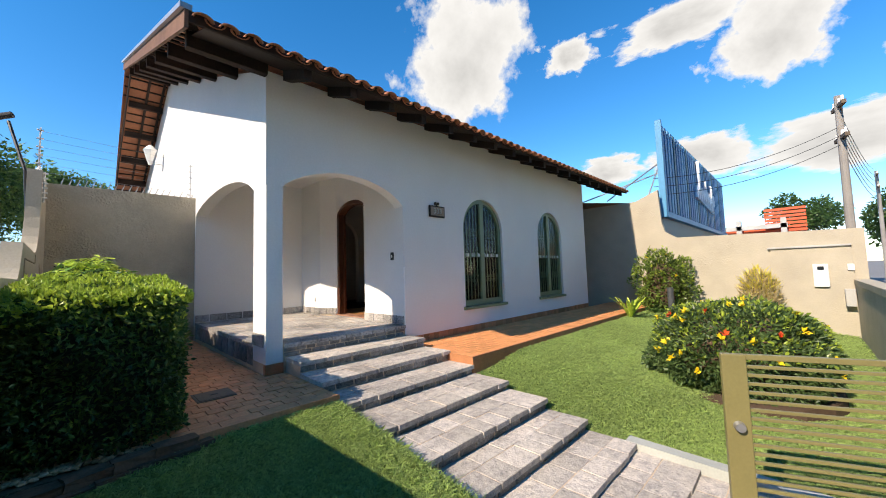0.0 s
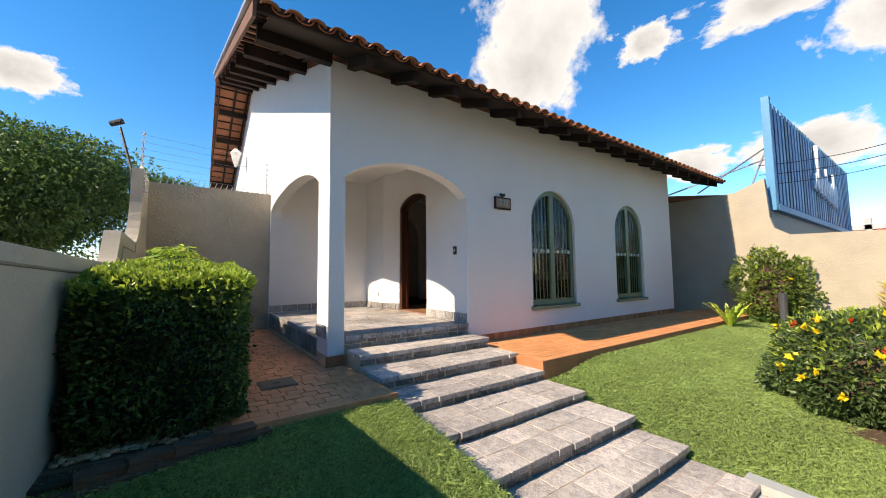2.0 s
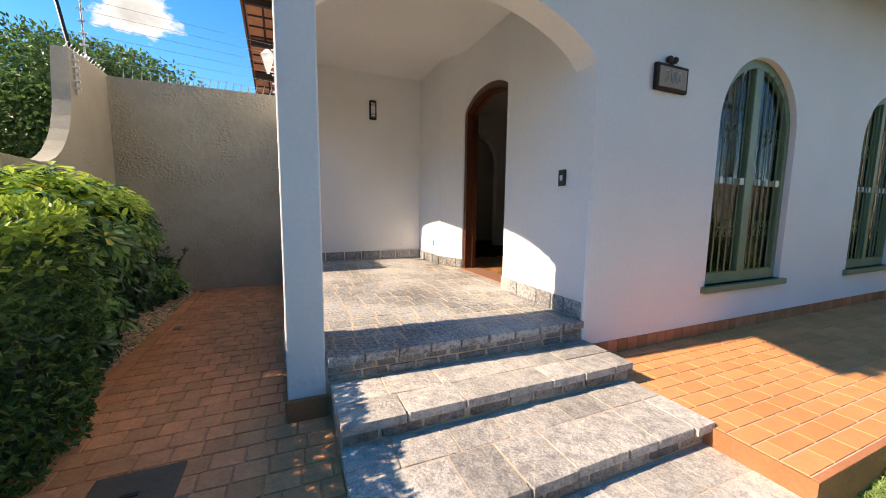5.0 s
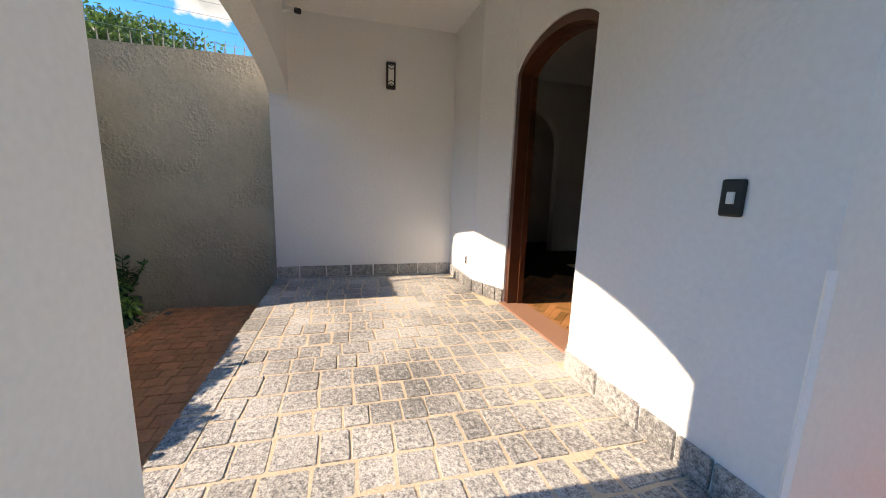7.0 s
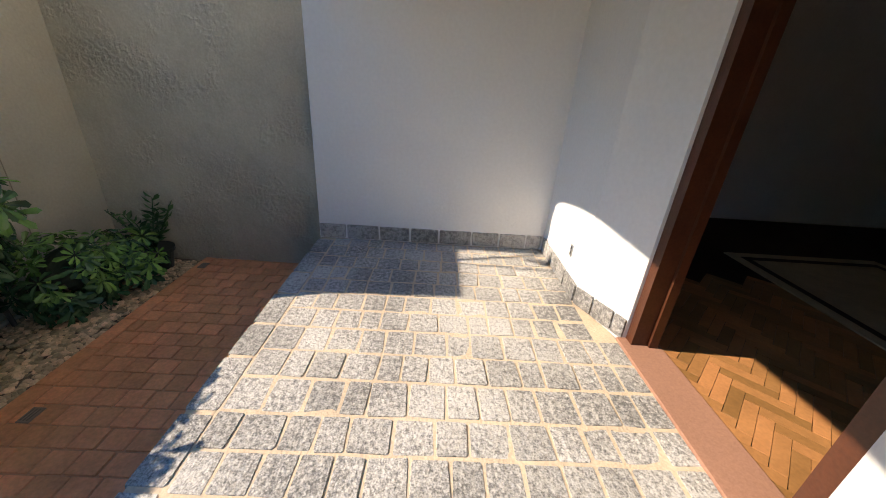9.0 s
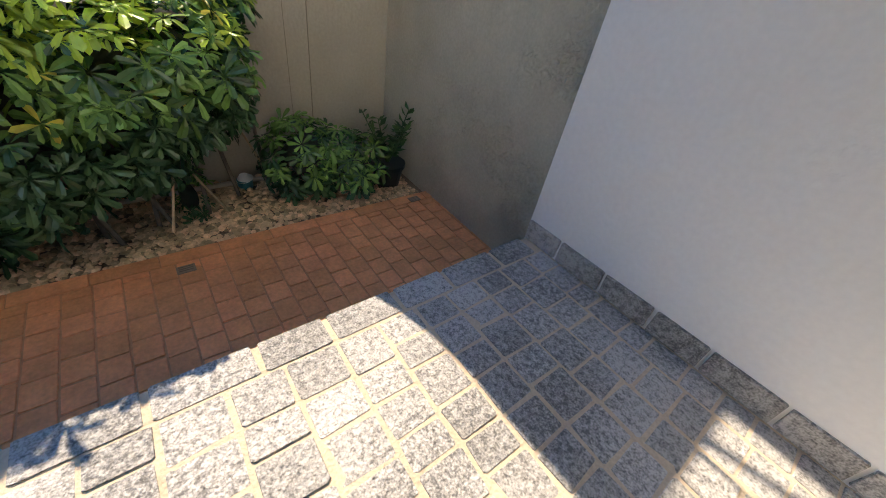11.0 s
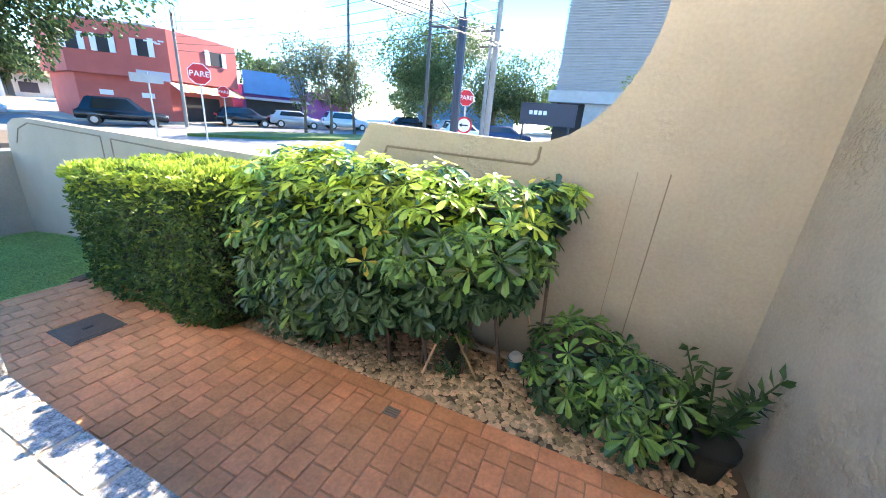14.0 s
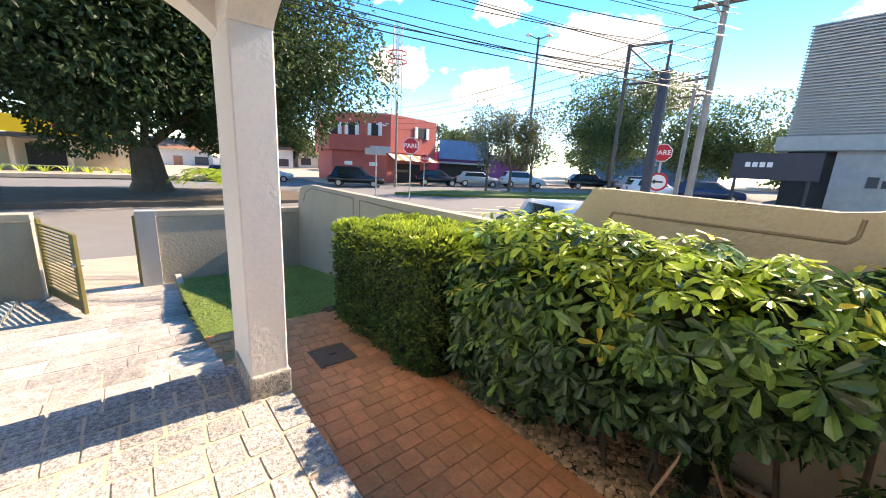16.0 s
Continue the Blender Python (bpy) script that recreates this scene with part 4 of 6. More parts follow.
# oval flowering bush on the lawn
def ball_bush(name, label, c, r3, n, size, seed, flowers=0, red=0, material=None, low=-0.75, rough=0.09):
    r = np.random.default_rng(seed)
    bush = thing(name, label, "bush")
    # solid ball in soil colour, standing for the shaded inside
    q = bmesh.new()
    bmesh.ops.create_icosphere(q, subdivisions=3, radius=1, matrix=Matrix.Translation(c) @ Matrix.Diagonal((r3[0] * 0.7, r3[1] * 0.7, r3[2] * 0.74, 1)))
    part("shade_core", q, SOIL, bush, "solid core with the bush's inner shade in its dark colour")
    p, o = ball_surface(r, n, c, r3, rough, 0.12, 2.4, low)
    leaf_part("foliage", bush, p, o, size, size * 0.5, material or LEAF, seed + 1, 0.0, 0.9)
    p, o = ball_surface(r, n // 6, c, (r3[0] * 1.02, r3[1] * 1.02, r3[2] * 1.03), rough, 0.03, 2.4, 0.1)
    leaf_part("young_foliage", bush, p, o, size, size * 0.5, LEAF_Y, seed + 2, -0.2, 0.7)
    for cnt, m, nm in ((flowers, YELLOWF, "yellow_flower"), (red, REDF, "red_flower")):
        if cnt:
            p, o = ball_surface(r, cnt, c, (r3[0] * 1.04, r3[1] * 1.04, r3[2] * 1.05), 0.09, 0.02, 2.4, -0.2 if m is YELLOWF else 0.45)
            for k in range(len(p)):
                leaf_part(nm, bush, np.repeat(p[k:k + 1], 6, 0), np.repeat(o[k:k + 1], 6, 0), 0.058, 0.045, m, seed + 5 + k, -0.2, 0.9)
    return bush


LEAF_W2 = mat("flowering_bush_leaf", (0.09, 0.15, 0.05), 0.4, 0.25, 4, 40, 0.0, rand=0.5)
leafy(LEAF_W2)
ball_bush("flowering_bush", "rounded green bush with yellow and orange flowers on the lawn", (3.95, -3.62, -0.28), (0.98, 0.85, 0.55), 19000, 0.058, 71, 64, 18, LEAF_W2, rough=0.13)
setting(link_mesh("bush_bed", prism([(3.95 + 1.02 * math.cos(a * 0.35), -3.62 + 0.9 * math.sin(a * 0.35)) for a in range(18)], -1.0, lawn_z(3.95, -3.3) + 0.01), SOIL), "bare soil ring under the bush", "bed")
ball_bush("wall_shrub", "leafy green shrub with yellow flowers against the wall", (9.25, -1.62, 0.25), (0.54, 0.58, 0.82), 5200, 0.09, 81, 8, 0, rough=0.4)
q = bmesh.new(); rod(q, (9.25, -1.62, -0.5), (9.25, -1.62, 0.0), 0.03)
tagged(link_mesh("shrub_stem", q, BARK), "short brown stem under the wall shrub", "stem")
# dry shrub
dry = thing("dry_shrub", "half-dry yellowing shrub against the beige wall", "shrub")
DRY = mat("dry_leaf", (0.42, 0.33, 0.16), 0.7, 0.25, 8, 50, 0.0, rand=0.3)
p, o = ball_surface(np.random.default_rng(5), 1900, (9.3, -3.55, -0.05), (0.27, 0.30, 0.56), 0.2, 0.35)
leaf_part("dry_foliage", dry, p, o * 0.45 + np.array((0, 0, 0.9)), 0.2, 0.016, DRY, 91, 0.0, 0.4)
p, o = ball_surface(np.random.default_rng(6), 420, (9.3, -3.55, 0.25), (0.24, 0.28, 0.3), 0.2, 0.3)
leaf_part("green_foliage", dry, p, o * 0.45 + np.array((0, 0, 0.9)), 0.2, 0.018, YELLOWL, 92, 0.0, 0.4)
q = bmesh.new(); rod(q, (9.3, -3.55, -0.8), (9.3, -3.55, 0.1), 0.05, 0.03)
part("trunk", q, BARK, dry)


# ferns and small rosettes
def rosette(name, label, c, n, length, width, material, seed, lift=0.7):
    r = np.random.default_rng(seed)
    e = thing(name, label, "fern")
    for k in range(n):
        an = 6.28 * k / n + r.uniform(-0.2, 0.2)
        vs, fs = [], []
        m = 10
        for i in range(m + 1):
            t = i / m
            rr = length * t
            z = length * (lift * t - 0.75 * t * t) * r.uniform(0.95, 1.05)
            w = width * math.sin(math.pi * min(1, 0.12 + t * 0.88)) * (1 if i % 2 else 0.55)
            p0 = np.array(c) + np.array((math.cos(an) * rr, math.sin(an) * rr, z))
            sd = np.array((-math.sin(an), math.cos(an), 0)) * w
            vs += [tuple(p0 - sd), tuple(p0 + np.array((0, 0, -0.01))), tuple(p0 + sd)]
            if i:
                o = 3 * i
                fs += [(o - 3, o - 2, o + 1, o), (o - 2, o - 1, o + 2, o + 1)]
        raw_mesh("frond", vs, fs, material, e)
    return e


rosette("fern", "light green fern at the end of the terrace", (7.25, -1.42, -0.42), 14, 0.42, 0.05, LEAF_B, 3, 1.9)
rosette("spiky_plant", "small spiky dark plant by the wall", (9.3, -2.75, -0.62), 12, 0.35, 0.02, LEAF_D, 4, 1.4)
rosette("low_fern", "low dark fern under the wall shrub", (8.6, -1.6, -0.42), 12, 0.4, 0.04, LEAF_D, 5, 1.0)
boll = thing("bollard_light", "dark grey round garden bollard light on the lawn", "bollard", (8.55, -1.95, lawn_z(8.5, -1.95)))
SLATE = mat("dark_grey_paint", (0.06, 0.065, 0.07), 0.5, 0.1, 6, 50, 0.05)
q = bmesh.new(); rod(q, (0, 0, 0), (0, 0, 0.62), 0.07, seg=16); part("post", q, SLATE, boll)
q = bmesh.new(); rod(q, (0, 0, 0.60), (0, 0, 0.70), 0.075, seg=16); part("head", q, SLATE, boll)

# ---- fixtures ----
wl = thing("wall_lamp", "black framed rectangular porch wall lamp with chevron glass", "wall lamp", (1.054, 3.6, 2.24))
part("back_plate", boxed(-0.052, 0.052, -0.05, 0.0, -0.14, 0.14, 0.014), BLACK, wl)
FROST = mat("frosted_glass", (0.80, 0.80, 0.76), 0.3, 0.05, 20, 90, 0.0)
part("glass_panel", boxed(-0.03, 0.03, -0.06, -0.045, -0.105, 0.105, 0.006), FROST, wl, "frosted glass panel")
for sgn in (1, -1):
    for k in range(2):
        q = bmesh.new()
        z = sgn * (0.055 + 0.035 * k)
        rod(q, (-0.033, -0.063, z + sgn * 0.022), (0, -0.063, z), 0.005, seg=6)
        rod(q, (0.033, -0.063, z + sgn * 0.022), (0, -0.063, z), 0.005, seg=6)
        part("chevron", q, BLACK, wl, "black chevron bar")
sw = thing("bell_switch", "black plastic doorbell switch plate on white wall", "switch", (1.8, 0.285, 1.05))
part("plate", boxed(-0.014, 0.0, -0.04, 0.04, -0.062, 0.062, 0.008), BLACK, sw)
part("button", boxed(-0.022, -0.01, -0.012, 0.012, -0.02, 0.02, 0.003), WHITEP, sw, "pale rocker button")
so = thing("wall_socket", "narrow black outlet plate on white wall", "socket", (1.8, 2.955, 0.295))
part("plate", boxed(-0.008, 0.0, -0.02, 0.02, -0.045, 0.045, 0.004), METAL, so)
for z in (-0.02, 0.02):
    part("hole", boxed(-0.011, -0.004, -0.007, 0.007, z - 0.01, z + 0.01, 0.002), BLACK, so)
cc = thing("security_camera", "small black and white security camera under the arch", "camera", (0.0, 3.42, 2.70))
part("mount", boxed(0.0, 0.035, -0.03, 0.03, -0.03, 0.05, 0.006), WHITEP, cc, "white mount")
q = bmesh.new(); rod(q, (0.03, 0, 0), (0.13, -0.05, -0.03), 0.022, seg=14); part("barrel", q, WHITEP, cc, "white barrel")
q = bmesh.new(); rod(q, (0.12, -0.045, -0.027), (0.16, -0.065, -0.039), 0.026, seg=14); part("lens_hood", q, BLACK, cc)

# house number plate with its iron hook
np_ = thing("number_plate", "wooden framed house number plate on white wall", "plate", (2.515, 0.0, 1.79))
TILEC = mat("brown_ceramic", (0.30, 0.21, 0.15), 0.5, 0.15, 10, 60, 0.1)
part("frame", boxed(-0.175, 0.175, -0.03, 0.0, -0.095, 0.095, 0.006), DARKWOOD, np_)
part("face", boxed(-0.15, 0.15, -0.036, -0.028, -0.072, 0.072, 0.003), TILEC, np_, "brown ceramic face")
q = bmesh.new()
for dx in (-0.03, 0.03):
    bmesh.ops.create_uvsphere(q, u_segments=10, v_segments=6, radius=0.026, matrix=pose(dx, -0.015, 0.135))
rod(q, (0, -0.015, 0.09), (0, -0.015, 0.15), 0.01)
part("hook", q, BLACK, np_, "black iron scroll hook")


def letters(text, size, m, material, parent=None, name="lettering", extrude=0.004, label=""):
    cu = bpy.data.curves.new(name, "FONT")
    cu.body, cu.size, cu.extrude = text, size, extrude
    cu.align_x, cu.align_y = "CENTER", "CENTER"
    tmp = new(name, cu)
    dg = bpy.context.evaluated_depsgraph_get()
    me = bpy.data.meshes.new_from_object(tmp.evaluated_get(dg))
    bpy.data.objects.remove(tmp)
    me.materials.clear(); me.materials.append(material)
    ob = new(name, me)
    if parent is not None:
        ob.parent = parent
    ob.matrix_basis = m
    if label:
        ob["label"] = label
    return ob


letters("303", 0.13, pose(0, -0.037, 0, 90), CURTAIN, np_, "numerals", 0.002, "pale worn numerals")

# lantern on the gable wall
ln = thing("wall_lantern", "white metal lantern on a bracket on the gable wall", "lantern", (-0.19, 7.7, 4.15))
q = bmesh.new(); rod(q, (0, 0, -0.25), (-0.28, 0, -0.25), 0.014); rod(q, (0, 0, -0.42), (0, 0, 0.05), 0.018); part("bracket", q, WHITEP, ln)
q = bmesh.new(); bmesh.ops.create_cone(q, cap_ends=True, segments=6, radius1=0.07, radius2=0.15, depth=0.28, matrix=pose(-0.28, 0, -0.05)); part("glass_body", q, FROST, ln, "frosted glass body")
q = bmesh.new(); bmesh.ops.create_cone(q, cap_ends=True, segments=6, radius1=0.17, radius2=0.04, depth=0.14, matrix=pose(-0.28, 0, 0.16)); part("roof", q, WHITEP, ln, "white metal cap")
q = bmesh.new(); rod(q, (-0.28, 0, -0.3), (-0.28, 0, -0.19), 0.03, 0.06); part("base", q, WHITEP, ln)

# spikes and electric fence on the walls
strip_bm = boxed(-1.97, -0.2, 3.70, 3.73, 2.298, 2.306)
for v in strip_bm.verts:
    v.co.y += yard_y(v.co.x)
setting(link_mesh("spike_strip", strip_bm, METAL), "thin metal strip on the yard wall", "strip")
for k in range(20):
    x = -1.92 + k * 0.088
    q = bmesh.new(); rod(q, (0, 0, 0), (0.035, -0.085, 0.10), 0.009, 0.003, 6)
    ob = link_mesh("wall_spike", q, METAL); ob.matrix_world = pose(x, 3.715 + yard_y(x), 2.30)
    tagged(ob, "short steel anti-climb spike on the yard wall", "spike", "wall spikes")
for k in range(12):
    y = 2.95 + k * 0.07
    q = bmesh.new(); rod(q, (0, 0, 0), (0.045, 0.02, 0.085), 0.006, 0.002, 6)
    ob = link_mesh("wall_spike", q, METAL); ob.matrix_world = pose(-2.13, y, 2.315)
    tagged(ob, "short steel anti-climb spike on the boundary wall", "spike", "wall spikes")


def fence_post(x, y, z0, z1, n, label):
    f = thing("fence_post", label, "fence post", (x, y, z0), "electric fence posts")
    q = bmesh.new(); rod(q, (0, 0, -0.02), (0, 0, z1 - z0), 0.010); part("rod", q, METAL, f)
    for k in range(n):
        q = bmesh.new(); z = (z1 - z0) * (k + 0.7) / n
        rod(q, (-0.035, 0, z), (0.035, 0, z), 0.012); part("insulator", q, WHITEP, f, "white insulator")


fence_post(-2.13, 3.40, 2.31, 3.05, 6, "steel electric fence post with white insulators")
fence_post(-0.26, 3.74, 2.29, 2.95, 6, "steel electric fence post with white insulators")
fence_post(-2.045, 2.93, 1.90, 2.30, 6, "steel electric fence post with white insulators")
for k in range(6):
    z = 2.40 + 0.12 * k
    q = bmesh.new(); rod(q, (-2.13, 3.4, z + 0.0), (-0.26, 3.74, z - 0.02), 0.0018, seg=4)
    tagged(link_mesh("fence_wire", q, METAL), "thin electric fence wire between posts", "wire", "fence wires")
cp = thing("camera_pole", "dark pole with a small camera behind the wall", "camera pole", (-2.26, 3.4, 2.0))
q = bmesh.new(); rod(q, (0.05, 0, -0.5), (0, 0.05, 0.4), 0.02); rod(q, (0, 0.05, 0.4), (-0.2, 0.3, 1.15), 0.02); part("tube", q, BLACK, cp)
q = bmesh.new(); rod(q, (-0.3, 0.2, 1.15), (-0.15, 0.12, 1.2), 0.045, seg=10); part("camera", q, BLACK, cp)

# entrance gate, open
gate = thing("metal_gate", "open olive painted metal gate with horizontal slats", "gate", (1.49, -5.03, 0), rz=math.degrees(math.atan2(1.1, -0.44)))
GL = 1.17
part("hinge_post", boxed(-0.02, 0.04, -0.025, 0.025, -0.84, 0.30, 0.004), OLIVE, gate)
part("lock_post", boxed(GL - 0.06, GL + 0.06, -0.022, 0.022, -0.82, 0.235, 0.006), OLIVE, gate)
part("bottom_plate", boxed(0.04, GL - 0.06, -0.014, 0.014, -0.80, -0.66, 0.003), OLIVE, gate)
part("top_rail", boxed(0.04, GL - 0.06, -0.016, 0.016, 0.205, 0.235, 0.003), OLIVE, gate)
for k in range(17):
    z = -0.62 + k * 0.0485
    part("slat", boxed(0.04, GL - 0.06, -0.010, 0.010, z, z + 0.017, 0.002), OLIVE, gate)
q = bmesh.new()
for s in (-1, 1):
    rod(q, (GL - 0.0, 0.02 * s, -0.17), (GL - 0.0, 0.055 * s, -0.17), 0.03, 0.024, 16)
part("knob", q, METAL, gate, "round chrome lock knob")
setting(link_mesh("gate_jamb", boxed(0.46, 0.50, -5.2, -5.15, -0.85, 0.28, 0.004), OLIVE), "olive steel gate jamb", "gate jamb")

# meter boxes on the far wall
mb = thing("meter_box", "white electricity meter box on the beige wall", "meter box", (9.86, -4.56, 0.45))
part("box", boxed(-0.06, 0.0, -0.12, 0.12, -0.25, 0.25, 0.01), WHITEP, mb)
part("window", boxed(-0.068, -0.055, -0.05, 0.05, 0.12, 0.2, 0.004), CARGLASS, mb, "dark reading window")
pb = thing("intercom_box", "small white square box on the beige wall", "box", (9.86, -5.0, 0.62))
part("box", boxed(-0.03, 0.0, -0.06, 0.04, -0.07, 0.07, 0.006), WHITEP, pb)
mx = thing("mail_box", "grey metal mail box on the street wall", "mail box", (9.78, -4.98, 0.0))
part("box", boxed(-0.1, 0.12, -0.05, 0.1, -0.2, 0.16, 0.01), CONC, mx)
part("slot", boxed(-0.06, 0.06, 0.098, 0.105, 0.06, 0.08), BLACK, mx)

# ---- street ----
def street_z(x):
    return -0.92 + 0.034 * max(0.0, min(60.0, -x - 4.0))


def terrain(name, xs, ys, dz, material, label, category):
    bm = bmesh.new()
    g = [[bm.verts.new((x, y, street_z(x) + dz)) for y in ys] for x in xs]
    for i in range(len(xs) - 1):
        for j in range(len(ys) - 1):
            bm.faces.new((g[i][j], g[i + 1][j], g[i + 1][j + 1], g[i][j + 1]))
    return setting(link_mesh(name, bm, material), label, category)


def slab_on_street(name, points, h, material, label, category):
    bm = bmesh.new()
    f = bm.faces.new([bm.verts.new((x, y, street_z(x) - 0.2)) for x, y in points])
    r = bmesh.ops.extrude_face_region(bm, geom=[f])
    for v in r["geom"]:
        if isinstance(v, bmesh.types.BMVert):
            v.co.z = street_z(v.co.x) + h
    bmesh.ops.recalc_face_normals(bm, faces=bm.faces)
    return setting(link_mesh(name, bm, material), label, category)


terrain("ground", [-1500, -300, -100, -64, -50, -40, -30, -24, -18, -12, -8, -4, 0, 20, 100, 1500], [-1500, -100, -40, -20, -5.2, 0, 20, 100, 1500], -0.06, ASPHALT, "grey asphalt road and ground reaching the horizon", "ground")
slab_on_street("pavement_front", [(-3.6, -7.6), (30, -7.6), (30, -5.25), (-3.6, -5.25)], 0.02, PAVE, "reddish concrete pavement along the street wall", "pavement")
slab_on_street("pavement_side", [(-3.6, -5.25), (-2.13, -5.25), (-2.13, 40), (-3.6, 40)], 0.02, PAVE, "reddish concrete pavement along the side wall", "pavement")
# bare earth, with the shade under the large tree put into its colour
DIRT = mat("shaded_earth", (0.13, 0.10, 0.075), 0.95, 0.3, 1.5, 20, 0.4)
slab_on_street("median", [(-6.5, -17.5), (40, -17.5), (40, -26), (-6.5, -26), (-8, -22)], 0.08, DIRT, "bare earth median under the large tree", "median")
slab_on_street("island", [(-13.5, -19.5), (-16, -16.5), (-30, -6.5), (-33, -8.5), (-18, -20)], 0.1, GRASS, "grass traffic island with a kerb", "island")
slab_on_street("pavement_far", [(40, -38), (-13.5, -38), (-13.5, -31.5), (-19, -26.8), (-26, -27.6), (-60, -2), (-60, -60), (40, -60)], 0.08, PAVE, "concrete pavement before the far buildings", "pavement")
LINE = mat("road_paint", (0.62, 0.56, 0.38), 0.8, 0.2, 6, 60, 0.1)
for k in range(5):
    q = bmesh.new()
    x0 = -11 - k * 1.8
    vs = [q.verts.new((x, y, street_z(x) - 0.045)) for x, y in ((x0, -11.0), (x0 - 0.22, -11.1), (x0 - 4.2, -6.6), (x0 - 4.0, -6.5))]
    q.faces.new(vs)
    setting(link_mesh("road_marking", q, LINE), "worn yellowish painted road stripe", "road marking")


# ---- trees ----
def tree(label, base, height, crown, blobs, leaves, leaf, seed, trunk=0.5, material=None, limbs=7, name="street_tree", rough=0.3, skirt=0, bough=0.4):
    """A tapered trunk, limbs, and a crown of many small leaves round several uneven masses."""
    r = np.random.default_rng(seed)
    t = thing(name, label, "tree")
    q = bmesh.new()
    b = Vector(base)
    fork = b + Vector((r.uniform(-0.2, 0.2), r.uniform(-0.2, 0.2), height * 0.35))
    rod(q, b - Vector((0, 0, 0.1)), b + Vector((0, 0, trunk * 0.7)), trunk * 1.35, trunk, 12)
    rod(q, b + Vector((0, 0, trunk * 0.6)), fork, trunk, trunk * 0.75, 12)
    part("trunk", q, BARK, t)
    c, rad = np.array(crown[:3]), np.array(crown[3:])
    P, O = [], []
    for k in range(blobs):
        u = unit(r.normal(0, 1, 3))
        cc = c + u * rad * r.uniform(0.3, 0.75)
        rr = rad * r.uniform(0.32, 0.5)
        p, o = ball_surface(r, leaves // blobs, cc, rr, rough, 0.5, 1.2)
        P.append(p); O.append(o)
        if k < limbs:
            q = bmesh.new()
            mid = fork.lerp(Vector(cc), 0.5) + Vector((r.uniform(-0.3, 0.3), r.uniform(-0.3, 0.3), r.uniform(0, 0.4)))
            rod(q, fork - Vector((0, 0, 0.2)), mid, trunk * bough, trunk * bough * 0.6, 7)
            rod(q, mid, Vector(cc), trunk * bough * 0.6, trunk * bough * 0.15, 6)
            part("limb", q, BARK, t)
    for k in range(skirt):
        an = 6.283 * (k + r.uniform(-0.3, 0.3)) / skirt
        dist = r.uniform(1.0, 1.6) if k % 2 else r.uniform(0.25, 0.7)
        cc = np.array((b.x + math.cos(an) * dist * rad[0] * 0.45, b.y + math.sin(an) * dist * rad[1] * 0.5, r.uniform(3.4, 5.2)))
        p, o = ball_surface(r, leaves // blobs, cc, np.array((2.4, 2.2, r.uniform(1.5, 2.3))), rough, 0.5, 1.2)
        P.append(p); O.append(o)
    leaf_part("crown", t, np.concatenate(P), np.concatenate(O), leaf, leaf * 0.55, material or LEAF_T, seed + 1, 0.3, 0.9)
    return t


tree("very large dark green fig tree on the street median", (-0.2, -23.2, -0.85), 7.0, (0.7, -20.5, 8.3, 13.8, 8.0, 5.8), 40, 120000, 0.27, 101, 0.85, None, 9, skirt=14, bough=0.24)
LEAF_M = mat("street_tree_leaf", (0.085, 0.13, 0.05), 0.5, 0.3, 0.6, 6, 0.0, rand=0.45)
leafy(LEAF_M)
LEAF_W = mat("garden_tree_leaf", (0.085, 0.155, 0.04), 0.45, 0.3, 1.2, 12, 0.0, rand=0.5)
leafy(LEAF_W)
LEAF_G = mat("grey_green_leaf", (0.13, 0.15, 0.09), 0.6, 0.3, 0.8, 6, 0.0, rand=0.4)
leafy(LEAF_G)
for k, (x, y) in enumerate(((-21.4, -18.2), (-22.7, -16.9), (-23.8, -15.6))):
    tree("slender sparse street tree on the grass island", (x, y, street_z(x)), 5.5, (x + 0.2, y, 4.0 + 0.3 * k, 2.2, 2.2, 2.4), 9, 2600, 0.20, 111 + 7 * k, 0.12, LEAF_G, 8)
tree("broad green street tree beyond the crossing", (-35.6, -15.1, street_z(-35)), 8, (-35, -15.0, 6.6, 6.5, 6.5, 4.6), 26, 22000, 0.27, 141, 0.35, LEAF_M)
tree("broad green street tree beyond the crossing", (-42, -10.1, street_z(-42)), 8, (-43, -8.5, 5.5, 6.0, 6.0, 4.4), 18, 13000, 0.3, 151, 0.35, LEAF_M)
tree("dark street tree behind the crossing", (-33, -24, street_z(-33)), 6, (-33, -24, 3.6, 3.2, 3.2, 2.4), 8, 3000, 0.3, 161, 0.2, LEAF_M)
tree("round dense dark green tree behind the wall", (-5.7, 12.2, -0.9), 4, (-6.1, 12.3, 3.35, 4.3, 2.6, 2.65), 32, 62000, 0.13, 171, 0.2, LEAF_W, 6, rough=0.12)
tree("green tree far behind the yard wall", (-2.6, 24, -0.9), 6, (-2.4, 24, 5.3, 3.2, 2.0, 1.9), 14, 11000, 0.2, 181, 0.2, LEAF_W)
tree("leafy tree beyond the boundary wall", (58, -5.5, -0.9), 8, (58, -5.2, 6.2, 3.8, 3.8, 3.0), 10, 4000, 0.4, 191, 0.3, LEAF_D)
tree("leafy street tree beyond the boundary wall", (43, -9.4, -0.9), 6, (43, -9.6, 3.6, 2.2, 1.8, 2.6), 8, 3000, 0.3, 201, 0.2, LEAF_D)

tree("light green leafy tree before the grey office", (-24, 5.6, street_z(-24)), 4.5, (-24, 5.6, 3.5, 2.4, 3.0, 2.0), 14, 7000, 0.2, 221, 0.14, LEAF, 6)

fr = random.Random(6)
